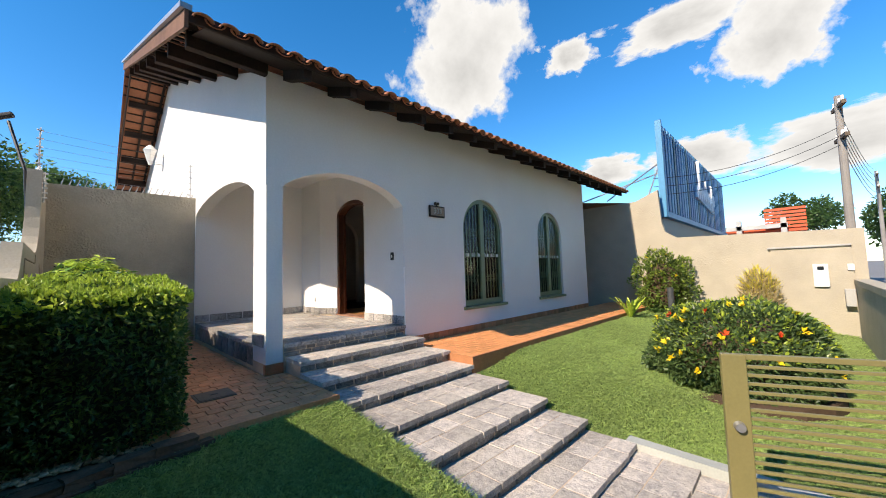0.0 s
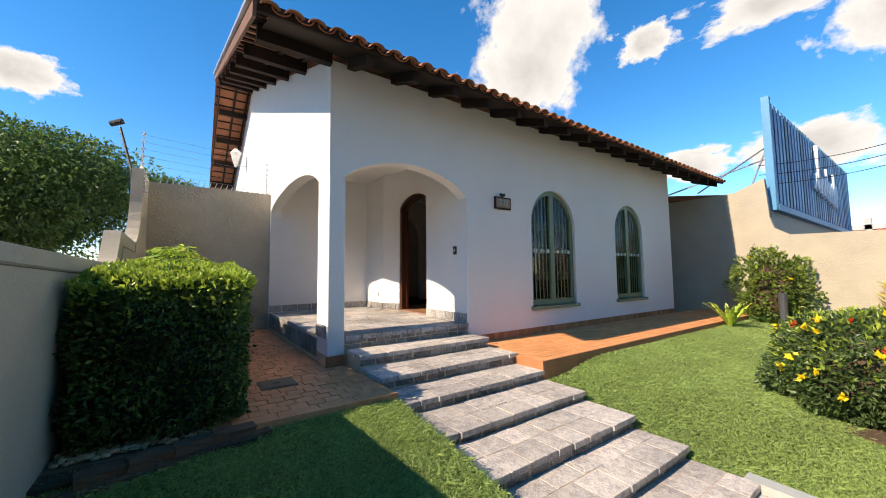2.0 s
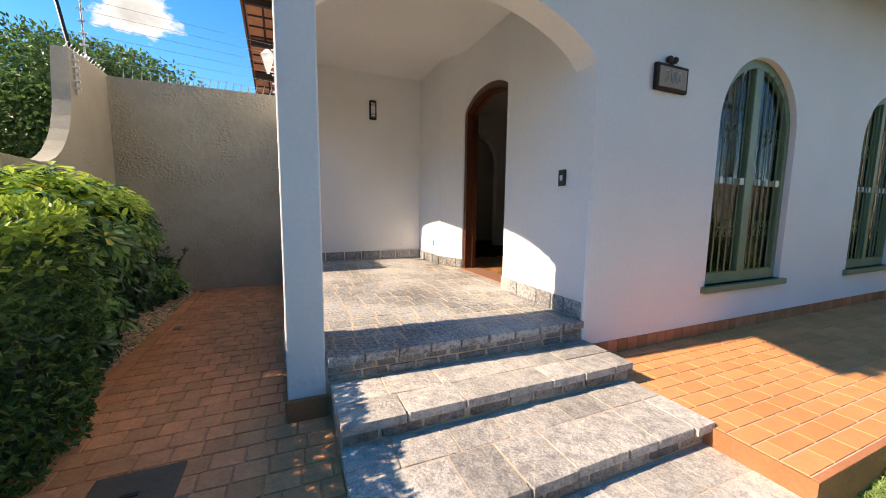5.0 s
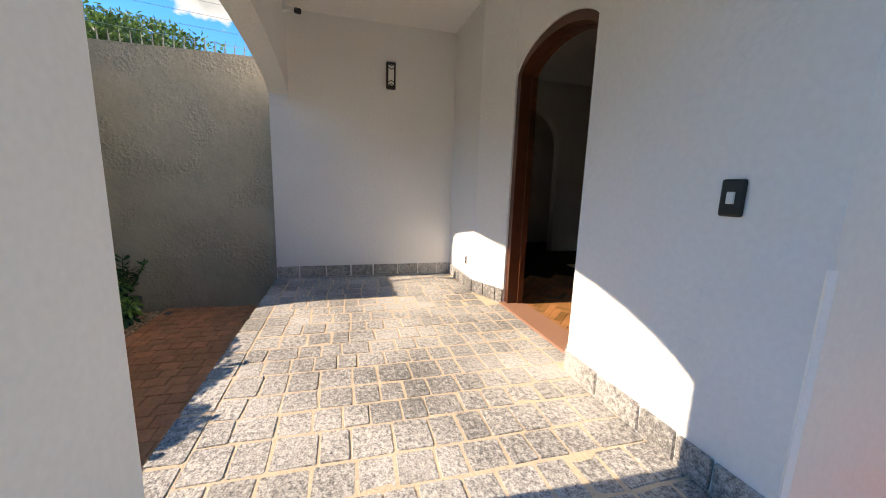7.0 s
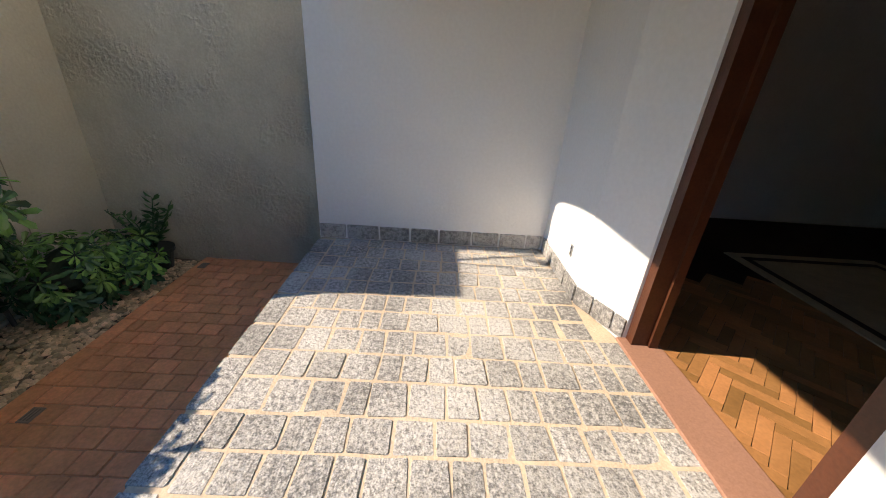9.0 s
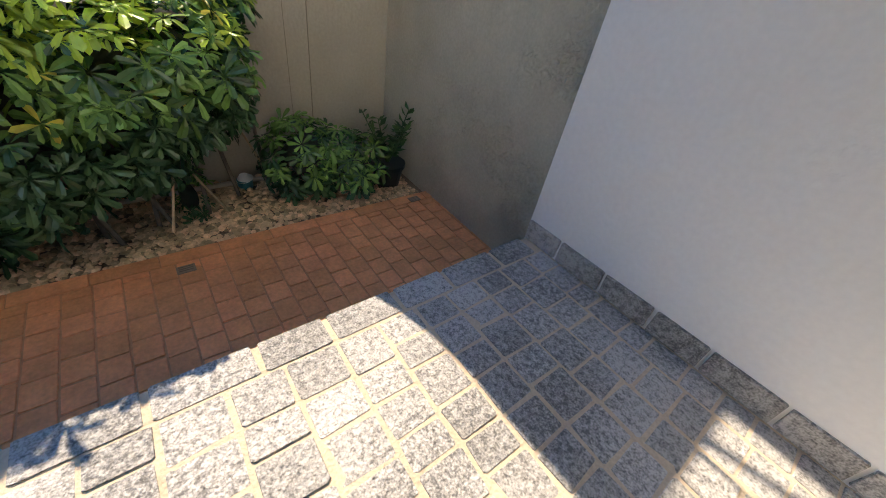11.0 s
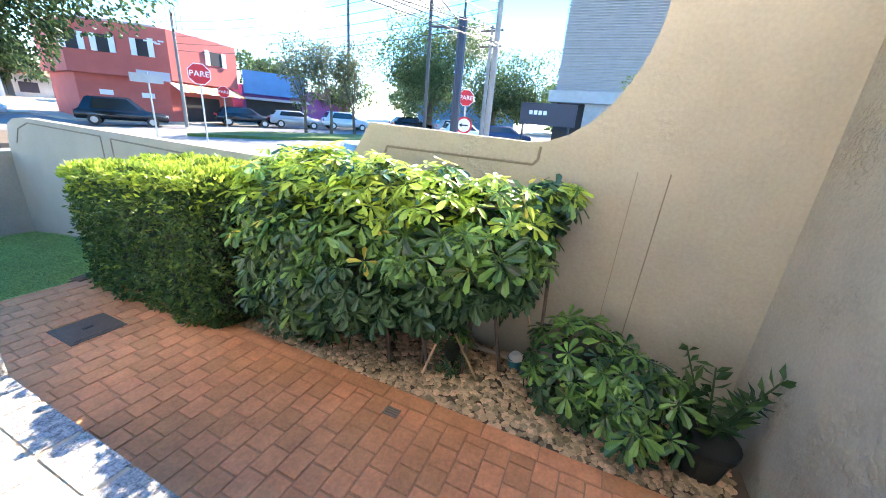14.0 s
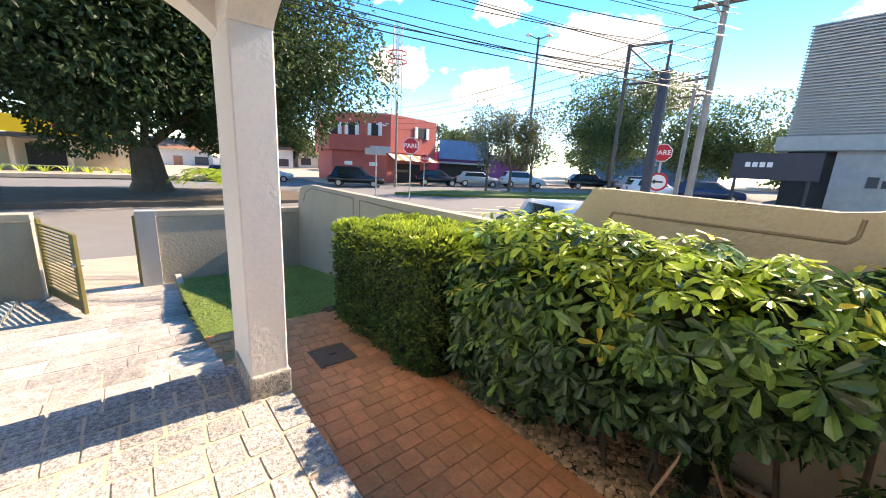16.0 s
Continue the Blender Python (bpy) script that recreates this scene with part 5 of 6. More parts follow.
for k, (x, y) in enumerate(((-48, -22), (-54, -14), (-60, -5), (-58, -30), (-52, 2), (-40, -42), (-30, -52), (-20, -60), (-8, -62), (4, -60), (16, -62), (28, -58), (38, -50))):
    tree("far green tree closing the view", (x, y, street_z(x)), 6, (x, y, 4.6 + fr.uniform(-0.6, 1.2), fr.uniform(4, 6), fr.uniform(4, 6), fr.uniform(3, 4)), 10, 3500, 0.55, 500 + 10 * k, 0.25, LEAF_M, 5)

# low houses that close the street
HOUSEW = mat("far_plaster", (0.72, 0.69, 0.64), 0.85, 0.12, 0.8, 8, 0.1, rand=0.2)
HROOF = mat("far_clay_roof", (0.34, 0.17, 0.11), 0.85, 0.2, 2, 12, 0.3, rand=0.2)
HGLASS = mat("far_window_glass", (0.06, 0.07, 0.08), 0.15, 0.1, 2, 10, 0.0)
for k, (x, w, h) in enumerate(((-33, 8, 3.4), (-23.5, 7.5, 3.0), (-14, 9, 3.5), (-4, 8, 3.1), (6, 9, 3.4), (17, 8, 3.2))):
    y = -57 - (k % 2) * 1.5
    z0 = street_z(x) - 0.1
    hs = thing("far_house", "low plastered house with a brown clay roof", "house")
    part("wall", boxed(x - w / 2, x + w / 2, y - 6, y, z0, z0 + h), HOUSEW, hs)
    q = bmesh.new()
    rf = [q.verts.new(c) for c in ((x - w / 2 - 0.4, y + 0.5, z0 + h), (x + w / 2 + 0.4, y + 0.5, z0 + h), (x + w / 2 + 0.4, y - 6.5, z0 + h), (x - w / 2 - 0.4, y - 6.5, z0 + h), (x - w / 2 + 1, y - 3, z0 + h + 1.5), (x + w / 2 - 1, y - 3, z0 + h + 1.5))]
    for ids in ((0, 1, 5, 4), (1, 2, 5), (2, 3, 4, 5), (3, 0, 4), (3, 2, 1, 0)):
        q.faces.new([rf[i] for i in ids])
    part("roof", q, HROOF, hs)
    for j in range(3):
        xx = x - w / 2 + w * (j + 0.5) / 3
        if j == 1:
            part("door", boxed(xx - 0.5, xx + 0.5, y, y + 0.04, z0 + 0.1, z0 + 2.2), HROOF, hs)
        else:
            part("window", boxed(xx - 0.8, xx + 0.8, y, y + 0.04, z0 + 1.1, z0 + 2.2), HGLASS, hs)

# palm by the median
palm = thing("palm", "small palm with bright arching fronds by the road", "palm", (-2.9, -17.6, -0.85))
q = bmesh.new(); rod(q, (0, 0, 0), (0.1, 0, 1.0), 0.14, 0.09, 10); part("trunk", q, BARK, palm)
r = np.random.default_rng(3)
for k in range(15):
    an = 6.28 * k / 15
    L = r.uniform(1.7, 2.3)
    pp, oo = [], []
    for i in range(26):
        t = i / 25
        p0 = np.array((0.1 + math.cos(an) * L * t, math.sin(an) * L * t, 1.0 + L * (1.15 * t - 1.15 * t * t)))
        for s in (-1, 1):
            pp.append(p0); oo.append(np.array((-math.sin(an) * s, math.cos(an) * s, -0.3)) + 0.5 * np.array((math.cos(an), math.sin(an), 0)))
    leaf_part("frond", palm, np.array(pp), np.array(oo), 0.5, 0.05, LEAF_B, 300 + k, 0.1, 0.12)


# ---- buildings ----
# red lightened towards salmon: distance haze is in the colour
RED = mat("hazed_red_wall", (0.56, 0.13, 0.105), 0.8, 0.1, 1.0, 20, 0.1)
YELLOW = mat("yellow_sign", (0.80, 0.50, 0.02), 0.5, 0.06, 2, 20, 0.0)
CREAM = mat("cream_wall", (0.58, 0.47, 0.33), 0.85, 0.1, 1, 20, 0.1)
# pale grey, also lightened for haze
GREYW = mat("hazed_grey_cladding", (0.38, 0.40, 0.45), 0.6, 0.08, 1, 20, 0.05)
NAVY = mat("dark_navy_sign", (0.025, 0.035, 0.06), 0.4, 0.1, 2, 20, 0.0)
DARK = mat("dark_opening", (0.03, 0.03, 0.032), 0.6, 0.2, 2, 20, 0.0)
ORANGE = mat("orange_awning", (0.62, 0.22, 0.09), 0.7, 0.1, 3, 30, 0.0)
SKYBLUE = mat("blue_shop_paint", (0.10, 0.28, 0.50), 0.6, 0.1, 2, 20, 0.0)
SIGNRED = mat("sign_red", (0.62, 0.02, 0.03), 0.4, 0.05, 4, 30, 0.0)
SIGNW = mat("sign_white", (0.85, 0.85, 0.85), 0.4, 0.03, 4, 30, 0.0)

rbld = thing("corner_building", "two-storey red corner building with white shutters", "building")
part("wall", prism([(-14.6, -32.9), (-18.4, -28.7), (-24.2, -29.5), (-26, -38), (-16, -40)], -0.9, 2.6), RED, rbld)
part("upper_wall", prism([(-14.2, -32.7), (-18.4, -28.2), (-24.6, -29.1), (-26.3, -38), (-15.6, -40)], 2.6, 6.0), RED, rbld)
part("roof", prism([(-15.2, -33.2), (-18.6, -29.6), (-24.0, -30.2), (-25.3, -37), (-16.6, -39)], 6.0, 6.3), CONC, rbld, "pale flat roof")


def on_face(a, b, u, z, w, h, d, name, material, parent, label=""):
    """A flat block on the vertical face from a to b, u of the way along."""
    a, b = Vector((*a, 0)), Vector((*b, 0))
    c = a.lerp(b, u)
    ob = part(name, boxed(-w / 2, w / 2, -d, d * 0.2, -h / 2, h / 2), material, parent, label)
    ob.matrix_basis = pose(c.x, c.y, z, 0, 0, math.degrees(math.atan2((b - a).y, (b - a).x)))
    return ob


FA, FB, FC = (-18.4, -28.2), (-14.2, -32.7), (-24.6, -29.1)
for u in (0.25, 0.62, 0.9):
    wv = on_face(FB, FA, 1 - u, 4.6, 0.7, 1.1, 0.05, "window", DARK, rbld, "dark window with white shutters")
    for s in (-1, 1):
        part("shutter", boxed(s * 0.52 - 0.17, s * 0.52 + 0.17, -0.1, -0.02, -0.55, 0.55), SIGNW, wv, "white shutter")
wv = on_face(FA, FC, 0.65, 4.7, 1.2, 1.0, 0.05, "window", DARK, rbld, "dark window with white shutters")
for s in (-1, 1):
    part("shutter", boxed(s * 0.8 - 0.2, s * 0.8 + 0.2, -0.1, -0.02, -0.55, 0.55), SIGNW, wv, "white shutter")
for k in range(5):
    on_face(FB, FA, 0.80 + 0.035 * k, 5.1 + 0.12 * math.sin(k * 1.7), 0.34, 0.10, 0.06, "sign_stroke", SIGNW, rbld, "white flourish of a wall sign")
for k in range(10):
    u = k / 10 + 0.05
    a, b = Vector((-18.2, -27.9)), Vector((-24.3, -28.8))
    c = a.lerp(b, u)
    ob = part("awning_stripe", boxed(-0.31, 0.31, -0.6, 0.6, -0.03, 0.03), ORANGE if k % 2 else SIGNW, rbld, "orange and white awning stripe")
    ob.matrix_basis = pose(c.x, c.y + 0.3, 2.15, -28, 0, 8)
on_face((-18.4, -28.7), (-24.2, -29.5), 0.45, 0.5, 3.4, 2.2, 0.06, "shop_front", DARK, rbld, "dark shop opening")
for u in (0.3, 0.75):
    on_face((-14.6, -32.9), (-18.4, -28.7), u, 1.4, 0.8, 0.35, 0.06, "notice", SIGNW, rbld, "pale wall notice")

shops = thing("shop_row", "low shops with a blue sign and purple wall", "building")
PURPLE = mat("purple_wall", (0.28, 0.10, 0.32), 0.8, 0.1, 1, 20, 0.0)
part("wall", prism([(-25.5, -29.8), (-34.5, -24.5), (-38, -33), (-28, -36)], -0.8, 3.2), PURPLE, shops)
part("sign_band", prism([(-25.2, -29.2), (-30, -26.4), (-30.6, -27.4), (-26, -30)], 2.4, 4.4), SKYBLUE, shops, "blue sign band")
part("canopy", prism([(-25.0, -28.9), (-30, -25.8), (-30.6, -27.4), (-26, -30)], 1.9, 2.1), GREYW, shops, "grey metal canopy")
part("shop_front", prism([(-25.6, -29.5), (-30, -26.9), (-30.2, -27.2), (-26, -30)], -0.7, 1.9), DARK, shops, "dark shop front")
far = thing("far_building", "pale blue low building beyond the trees", "building")
part("wall", prism([(-46, -22), (-52, -10), (-58, -12), (-54, -26)], -0.5, 4.0), SKYBLUE, far)
part("roof", prism([(-45.8, -21.8), (-51.8, -9.8), (-58, -12), (-54, -26)], 4.0, 4.3), CONC, far)
apt = thing("apartment_block", "pale distant apartment block", "building")
part("wall", boxed(-26, -20, -118, -110, -1, 17), CREAM, apt)
for i in range(5):
    for j in range(3):
        part("window", boxed(-25.2 + j * 2, -24.2 + j * 2, -110.0, -109.9, 1 + i * 3, 2.4 + i * 3), DARK, apt, "dark window")

ybld = thing("snack_bar", "low snack bar with a yellow sign band across the street", "building")
part("back_wall", boxed(0.2, 22, -50, -45, -0.9, 2.4), CREAM, ybld)
part("roof", boxed(0.0, 22.4, -50, -42.2, 2.0, 2.35), SLATE, ybld, "dark eaves")
part("sign_band", boxed(2.0, 22.4, -43.0, -42.0, 2.4, 3.75), YELLOW, ybld, "yellow sign band")
for k in range(6):
    part("post", boxed(1.2 + k * 3.3, 1.5 + k * 3.3, -42.9, -42.6, -0.9, 2.0), CREAM, ybld, "cream post")
    if k < 5:
        part("opening", boxed(1.8 + k * 3.3, 4.2 + k * 3.3, -45.05, -44.95, -0.6, 1.6), DARK if k % 2 else CREAM, ybld)
for k in range(7):
    part("sign_letter", boxed(2.6 + k * 0.42, 2.85 + k * 0.42, -42.0, -41.95, 2.85, 3.25), SIGNRED, ybld, "red sign letter shape")
part("railing", boxed(0.5, 22, -41.7, -41.65, -0.2, -0.12), METAL, ybld)
r = np.random.default_rng(9)
for k in range(12):
    rosette("agave", "spiky pale green plant before the snack bar", (1.0 + k * 1.25, -40.6, -0.85), 9, 0.8, 0.07, LEAF_B, 400 + k, 1.7)

gbld = thing("office_building", "grey office building with a perforated metal screen", "building")
part("upper_wall", boxed(-44, -34.2, -2.4, 12, 4.6, 11.6), GREYW, gbld)
part("lower_wall", boxed(-44, -33.6, 0.2, 12, -0.3, 3.7), CONC, gbld, "pale grey lower wall")
part("floor_band", boxed(-44, -33.2, -2.8, 12, 3.7, 4.6), CONC, gbld, "pale concrete floor band")
part("penthouse", boxed(-44, -36.5, 1.0, 12, 11.6, 13.6), SIGNW, gbld, "white roof storey")
for k in range(36):
    z = 4.8 + k * 0.19
    part("screen_slat", boxed(-34.1, -33.95, -2.5, 6.0, z, z + 0.07), CONC, gbld, "pale screen slat")
for k, w in enumerate((0.7, 0.34, 0.3, 0.34)):
    part("sign_bar", boxed(-33.6, -33.54, 1.75 + k * 0.62, 1.75 + k * 0.62 + w * 0.7, 1.5, 2.15 if k == 0 else 1.95), SLATE, gbld, "dark shop sign letter shape")
part("entrance", boxed(-40, -34.4, -2.2, 0.15, -0.3, 3.7), DARK, gbld, "dark glazed entrance")
ss = thing("projecting_sign", "dark navy projecting shop sign", "sign")
part("board", boxed(-30.0, -29.8, -4.2, 0.0, 1.7, 3.3), NAVY, ss)
for k in range(4):
    part("sign_letter", boxed(-29.8, -29.75, -3.5 + k * 0.36, -3.24 + k * 0.36, 2.45, 2.75), SIGNW, ss, "white sign letter shape")
for y in (-3.9, -0.4):
    q = bmesh.new(); rod(q, (-29.9, y, street_z(-29.9)), (-29.9, y, 1.8), 0.09); part("post", q, SLATE, ss)

# blue ribbed sign beyond the boundary wall
bs = thing("ribbed_sign", "large blue and green ribbed shop sign with white script", "sign")
BLUE1 = mat("sign_blue", (0.02, 0.17, 0.36), 0.5, 0.1, 3, 30, 0.0)
BLUE2 = mat("sign_teal", (0.012, 0.11, 0.15), 0.5, 0.1, 3, 30, 0.0)
BLUE3 = mat("sign_light_blue", (0.06, 0.27, 0.46), 0.5, 0.1, 3, 30, 0.0)
part("panel", boxed(10.35, 22.2, -1.52, -1.46, 2.35, 5.0), BLUE2, bs)
n = 34
for k in range(n):
    x = 10.4 + k * 11.75 / n
    part("rib", boxed(x, x + 0.22, -1.60, -1.52, 2.4, 4.97), (BLUE1, BLUE3, BLUE2, BLUE1, BLUE3)[(k * 3) % 5], bs)
part("frame_post", boxed(10.28, 10.4, -1.62, -1.46, 2.2, 5.1), BLUE3, bs, "light blue frame")
part("frame_rail", boxed(10.4, 22.2, -1.64, -1.46, 2.2, 2.36), BLUE3, bs, "light blue frame")
part("base", boxed(10.3, 22.4, -1.5, -1.3, -0.9, 2.2), SLATE, bs, "dark base wall")
for k in range(9):
    q = bmesh.new()
    x = 14.6 + k * 0.42
    hgt = 1.5 if k == 1 else (0.9 if k in (4, 7) else 0.5)
    rod(q, (x, -1.66, 3.3 - 0.04 * k), (x + 0.22, -1.66, 3.3 + hgt), 0.06, seg=6)
    rod(q, (x + 0.22, -1.66, 3.3 + hgt), (x + 0.36, -1.66, 3.35), 0.06, seg=6)
    part("script_stroke", q, SIGNW, bs, "white script stroke")
for k in range(3):
    q = bmesh.new(); rod(q, (10.2, -1.2 + 1.2 * k, 2.9), (11.3, -1.5, 4.6 - 0.4 * k), 0.02, seg=6); part("stay", q, METAL, bs)
nb = thing("neighbour_roof", "weathered clay tile roof beyond the boundary wall", "roof")
q = bmesh.new()
for v in box(q, 10.2, 15.0, -0.6, 6.0, 2.6, 2.75):
    v.co.z += 0.16 * (v.co.y + 0.6)
part("tiles", q, ROOFT, nb)
part("wall", boxed(10.4, 14.8, -0.3, 6.0, -1.0, 2.6), CREAM, nb)
rs = thing("red_louvre_structure", "red louvred structure on a grey frame", "structure")
REDC = mat("orange_red_metal", (0.62, 0.10, 0.035), 0.5, 0.1, 2, 20, 0.0)
for k in range(10):
    part("louvre", boxed(33.0, 33.25, -4.75, -2.6, 2.2 + 0.25 * k, 2.37 + 0.25 * k), REDC, rs)
part("back_panel", boxed(33.3, 33.5, -4.7, 1.5, -1, 3.4), REDC, rs)
for y in (-3.6, -1.2):
    part("frame_post", boxed(32.4, 32.8, y - 0.15, y + 0.15, -1, 3.9), CONC, rs, "grey frame")
part("frame_beam", boxed(32.4, 32.8, -3.8, 0.5, 3.2, 3.5), CONC, rs, "grey frame")


# ---- signs, poles and wires ----
def octagon_sign(x, y, z, radius, text, yaw, label):
    s = thing("stop_sign", label, "traffic sign", (x, y, street_z(x)), "traffic signs", rz=yaw)
    h = z - street_z(x)
    q = bmesh.new(); rod(q, (0, 0.03, 0), (0, 0.03, h + radius * 0.5), 0.04); part("pole", q, METAL, s)
    for rr, yy, m, nm in ((radius, 0.0, SIGNW, "rim"), (radius * 0.93, -0.012, SIGNRED, "face")):
        q = bmesh.new(); bmesh.ops.create_cone(q, cap_ends=True, segments=8, radius1=rr, radius2=rr, depth=0.015, matrix=pose(0, yy, h, 90, 22.5, 0)); part(nm, q, m, s)
    letters(text, radius * 0.72, pose(0, -0.028, h, 90), SIGNW, s, "lettering", 0.004, "white letters")


octagon_sign(-12.15, -15.76, 2.5, 0.5, "PARE", 145, "red octagonal stop sign on a steel pole")
octagon_sign(-19.5, -24.2, 2.1, 0.42, "PARE", 145, "red octagonal stop sign on a steel pole")
octagon_sign(-15.6, -3.4, 2.35, 0.36, "PARE", 110, "red octagonal stop sign on a steel pole")
ne = thing("arrow_sign", "round white traffic sign with a red rim and arrow", "traffic sign", (-15.5, -3.35, street_z(-15.5)), "traffic signs", rz=110)
q = bmesh.new(); rod(q, (0, 0.05, 0), (0, 0.05, 2.0), 0.04); part("pole", q, METAL, ne)
for rr, yy, m, nm in ((0.36, 0.0, SIGNRED, "rim"), (0.28, -0.012, SIGNW, "face")):
    q = bmesh.new(); bmesh.ops.create_cone(q, cap_ends=True, segments=24, radius1=rr, radius2=rr, depth=0.015, matrix=pose(0, yy, 1.75, 90)); part(nm, q, m, ne)
part("arrow", boxed(-0.18, 0.18, -0.03, -0.02, 1.72, 1.78), BLACK, ne)
q = prism([(-0.22, 0.0), (-0.1, 0.1), (-0.1, -0.1)], 0, 0.01)
ob = part("arrow_head", q, BLACK, ne); ob.matrix_basis = pose(0, -0.02, 1.75, 90)
sn = thing("street_name_sign", "pale street name plates on a pole", "street sign", (-11.4, -18.5, street_z(-11.4)), rz=-32)
q = bmesh.new(); rod(q, (0, 0, 0), (0, 0, 3.1), 0.04); part("pole", q, METAL, sn)
part("plate", boxed(-0.9, 0.4, -0.03, -0.01, 2.75, 3.15), GREYW, sn)
part("plate", boxed(-0.6, 0.7, 0.03, 0.05, 2.6, 3.0), CONC, sn)


POLEC = mat("weathered_pole_concrete", (0.27, 0.255, 0.235), 0.9, 0.2, 2, 30, 0.3)


def utility_pole(x, y, h, label, r0=0.16, lean=0.0, arm=1.6, lamp=False, rz=0):
    u = thing("utility_pole", label, "pole", (x, y, street_z(x)), "utility poles", rz=rz)
    q = bmesh.new(); rod(q, (0, 0, 0), (lean, 0, h), r0, r0 * 0.65, 12); part("shaft", q, POLEC, u)
    for k in range(2):
        z = h - 0.3 - k * 0.9
        part("crossarm", boxed(-arm / 2 + lean, arm / 2 + lean, -0.05, 0.05, z - 0.05, z + 0.05), BARK, u)
        for j in range(4):
            q = bmesh.new(); xx = lean - arm / 2 + 0.1 + j * (arm - 0.2) / 3
            rod(q, (xx, 0, z + 0.05), (xx, 0, z + 0.2), 0.04, 0.03); part("insulator", q, WHITEP, u)
    if lamp:
        q = bmesh.new(); rod(q, (lean * 0.8, 0, h * 0.8), (lean - 0.9, -0.3, h * 0.98), 0.04); part("lamp_arm", q, METAL, u)
        part("lamp_head", boxed(lean - 1.4, lean - 0.85, -0.42, -0.22, h * 0.96, h * 1.0, 0.02), METAL, u)


utility_pole(-13.2, -1.55, 8.2, "concrete street light pole with wires", 0.12, 0.0, 1.6, True, 100)
utility_pole(-17.0, -25.0, 7.2, "slim concrete pole before the red building", 0.12, 0.0, 1.5, False, 60)
utility_pole(13.3, -5.3, 6.3, "concrete utility pole with tangled wires", 0.12, -0.08, 0.9, False, 10)
utility_pole(38.1, -8.5, 8.0, "slim concrete utility pole", 0.14, 0.0, 1.2, False, 0)
utility_pole(-24.5, -5.5, 7.5, "slim concrete utility pole", 0.14, 0.0, 1.6, False, 80)
fl = thing("floodlight_mast", "tall dark street light mast", "street lamp", (-35.4, -25.2, street_z(-35)))
q = bmesh.new(); rod(q, (0, 0, 0), (0, 0, 16.0), 0.2, 0.12, 10); part("mast", q, SLATE, fl)
for s in (-1, 1):
    q = bmesh.new(); rod(q, (0, 0, 15.8), (0.8 * s, -0.8 * s, 16.2), 0.06); part("arm", q, SLATE, fl)
    part("lamp_head", boxed(0.8 * s - 0.25, 0.8 * s + 0.25, -0.8 * s - 0.25, -0.8 * s + 0.25, 16.1, 16.3, 0.04), METAL, fl)
tw = thing("lattice_tower", "red and white lattice telecom tower", "tower", (-42.5, -65.4, 0.0))
for sx, sy in ((-1, -1), (1, -1), (1, 1), (-1, 1)):
    q = bmesh.new(); rod(q, (0.8 * sx, 0.8 * sy, 0), (0.6 * sx, 0.6 * sy, 29), 0.13, seg=6); part("leg", q, METAL, tw)
for k in range(14):
    z = 2 * k
    for (ax, ay), (bx, by) in (((-1, -1), (1, -1)), ((1, -1), (1, 1)), ((1, 1), (-1, 1)), ((-1, 1), (-1, -1))):
        q = bmesh.new(); rod(q, (0.75 * ax, 0.75 * ay, z), (0.75 * bx, 0.75 * by, z + 2), 0.06, seg=5); part("brace", q, METAL, tw)
for z in (22.0, 23.6):
    q = bmesh.new(); bmesh.ops.create_circle(q, segments=16, radius=1.9, matrix=pose(0, 0, z))
    r_ = bmesh.ops.extrude_edge_only(q, edges=list(q.edges))
    for v in r_["geom"]:
        if isinstance(v, bmesh.types.BMVert):
            v.co.z += 0.25
    part("platform_ring", q, SIGNRED, tw, "red platform ring")
bb = thing("billboard_frame", "empty steel billboard frame on posts", "billboard", (0, 0, 0))
for (x, y, z0, z1, rr, m) in ((-14.1, -4.6, -0.7, 6.1, 0.07, SLATE), (-14.5, -3.35, -0.7, 6.1, 0.05, SLATE), (-13.65, -3.05, -0.7, 4.9, 0.17, NAVY)):
    q = bmesh.new(); rod(q, (x, y, z0), (x, y, z1), rr, seg=10); part("post", q, m, bb)
for z in (6.05, 4.75):
    q = bmesh.new(); rod(q, (-14.1, -4.6, z), (-14.5, -3.35, z), 0.05, seg=6); part("beam", q, SLATE, bb)
q = bmesh.new(); rod(q, (-14.1, -4.6, 6.0), (-14.5, -3.35, 4.8), 0.03, seg=6); part("brace", q, SLATE, bb)


def cable(a, b, sag, radius=0.012, n=14):
    a, b = Vector(a), Vector(b)
    q = bmesh.new()
    side = (b - a).cross(Vector((0, 0, 1))).normalized() * radius
    up = Vector((0, 0, radius))
    last = None
    for i in range(n + 1):
        t = i / n
        p = a.lerp(b, t) - Vector((0, 0, sag * 4 * t * (1 - t)))
        ring = [q.verts.new(p + d) for d in (side, up, -side, -up)]
        if last:
            for j in range(4):
                q.faces.new((last[j], last[(j + 1) % 4], ring[(j + 1) % 4], ring[j]))
        last = ring
    tagged(link_mesh("cable", q, BLACK), "thin black overhead cable between street poles", "cable", "overhead cables")


cr = random.Random(2)
for k in range(17):
    z = 3.7 + 0.21 * k
    cable((-13.2 + cr.uniform(-0.5, 0.5), -1.55 + cr.uniform(-0.5, 0.5), z), (9.0, -15.0 + cr.uniform(-0.8, 0.8), z + 3.6), 0.5 + cr.uniform(-0.3, 0.5), cr.choice((0.008, 0.011, 0.015)))
for k in range(9):
    cable((-13.2, -1.5, 4.0 + 0.28 * k), (-24.5, -5.5, 4.4 + 0.42 * k), 0.35)
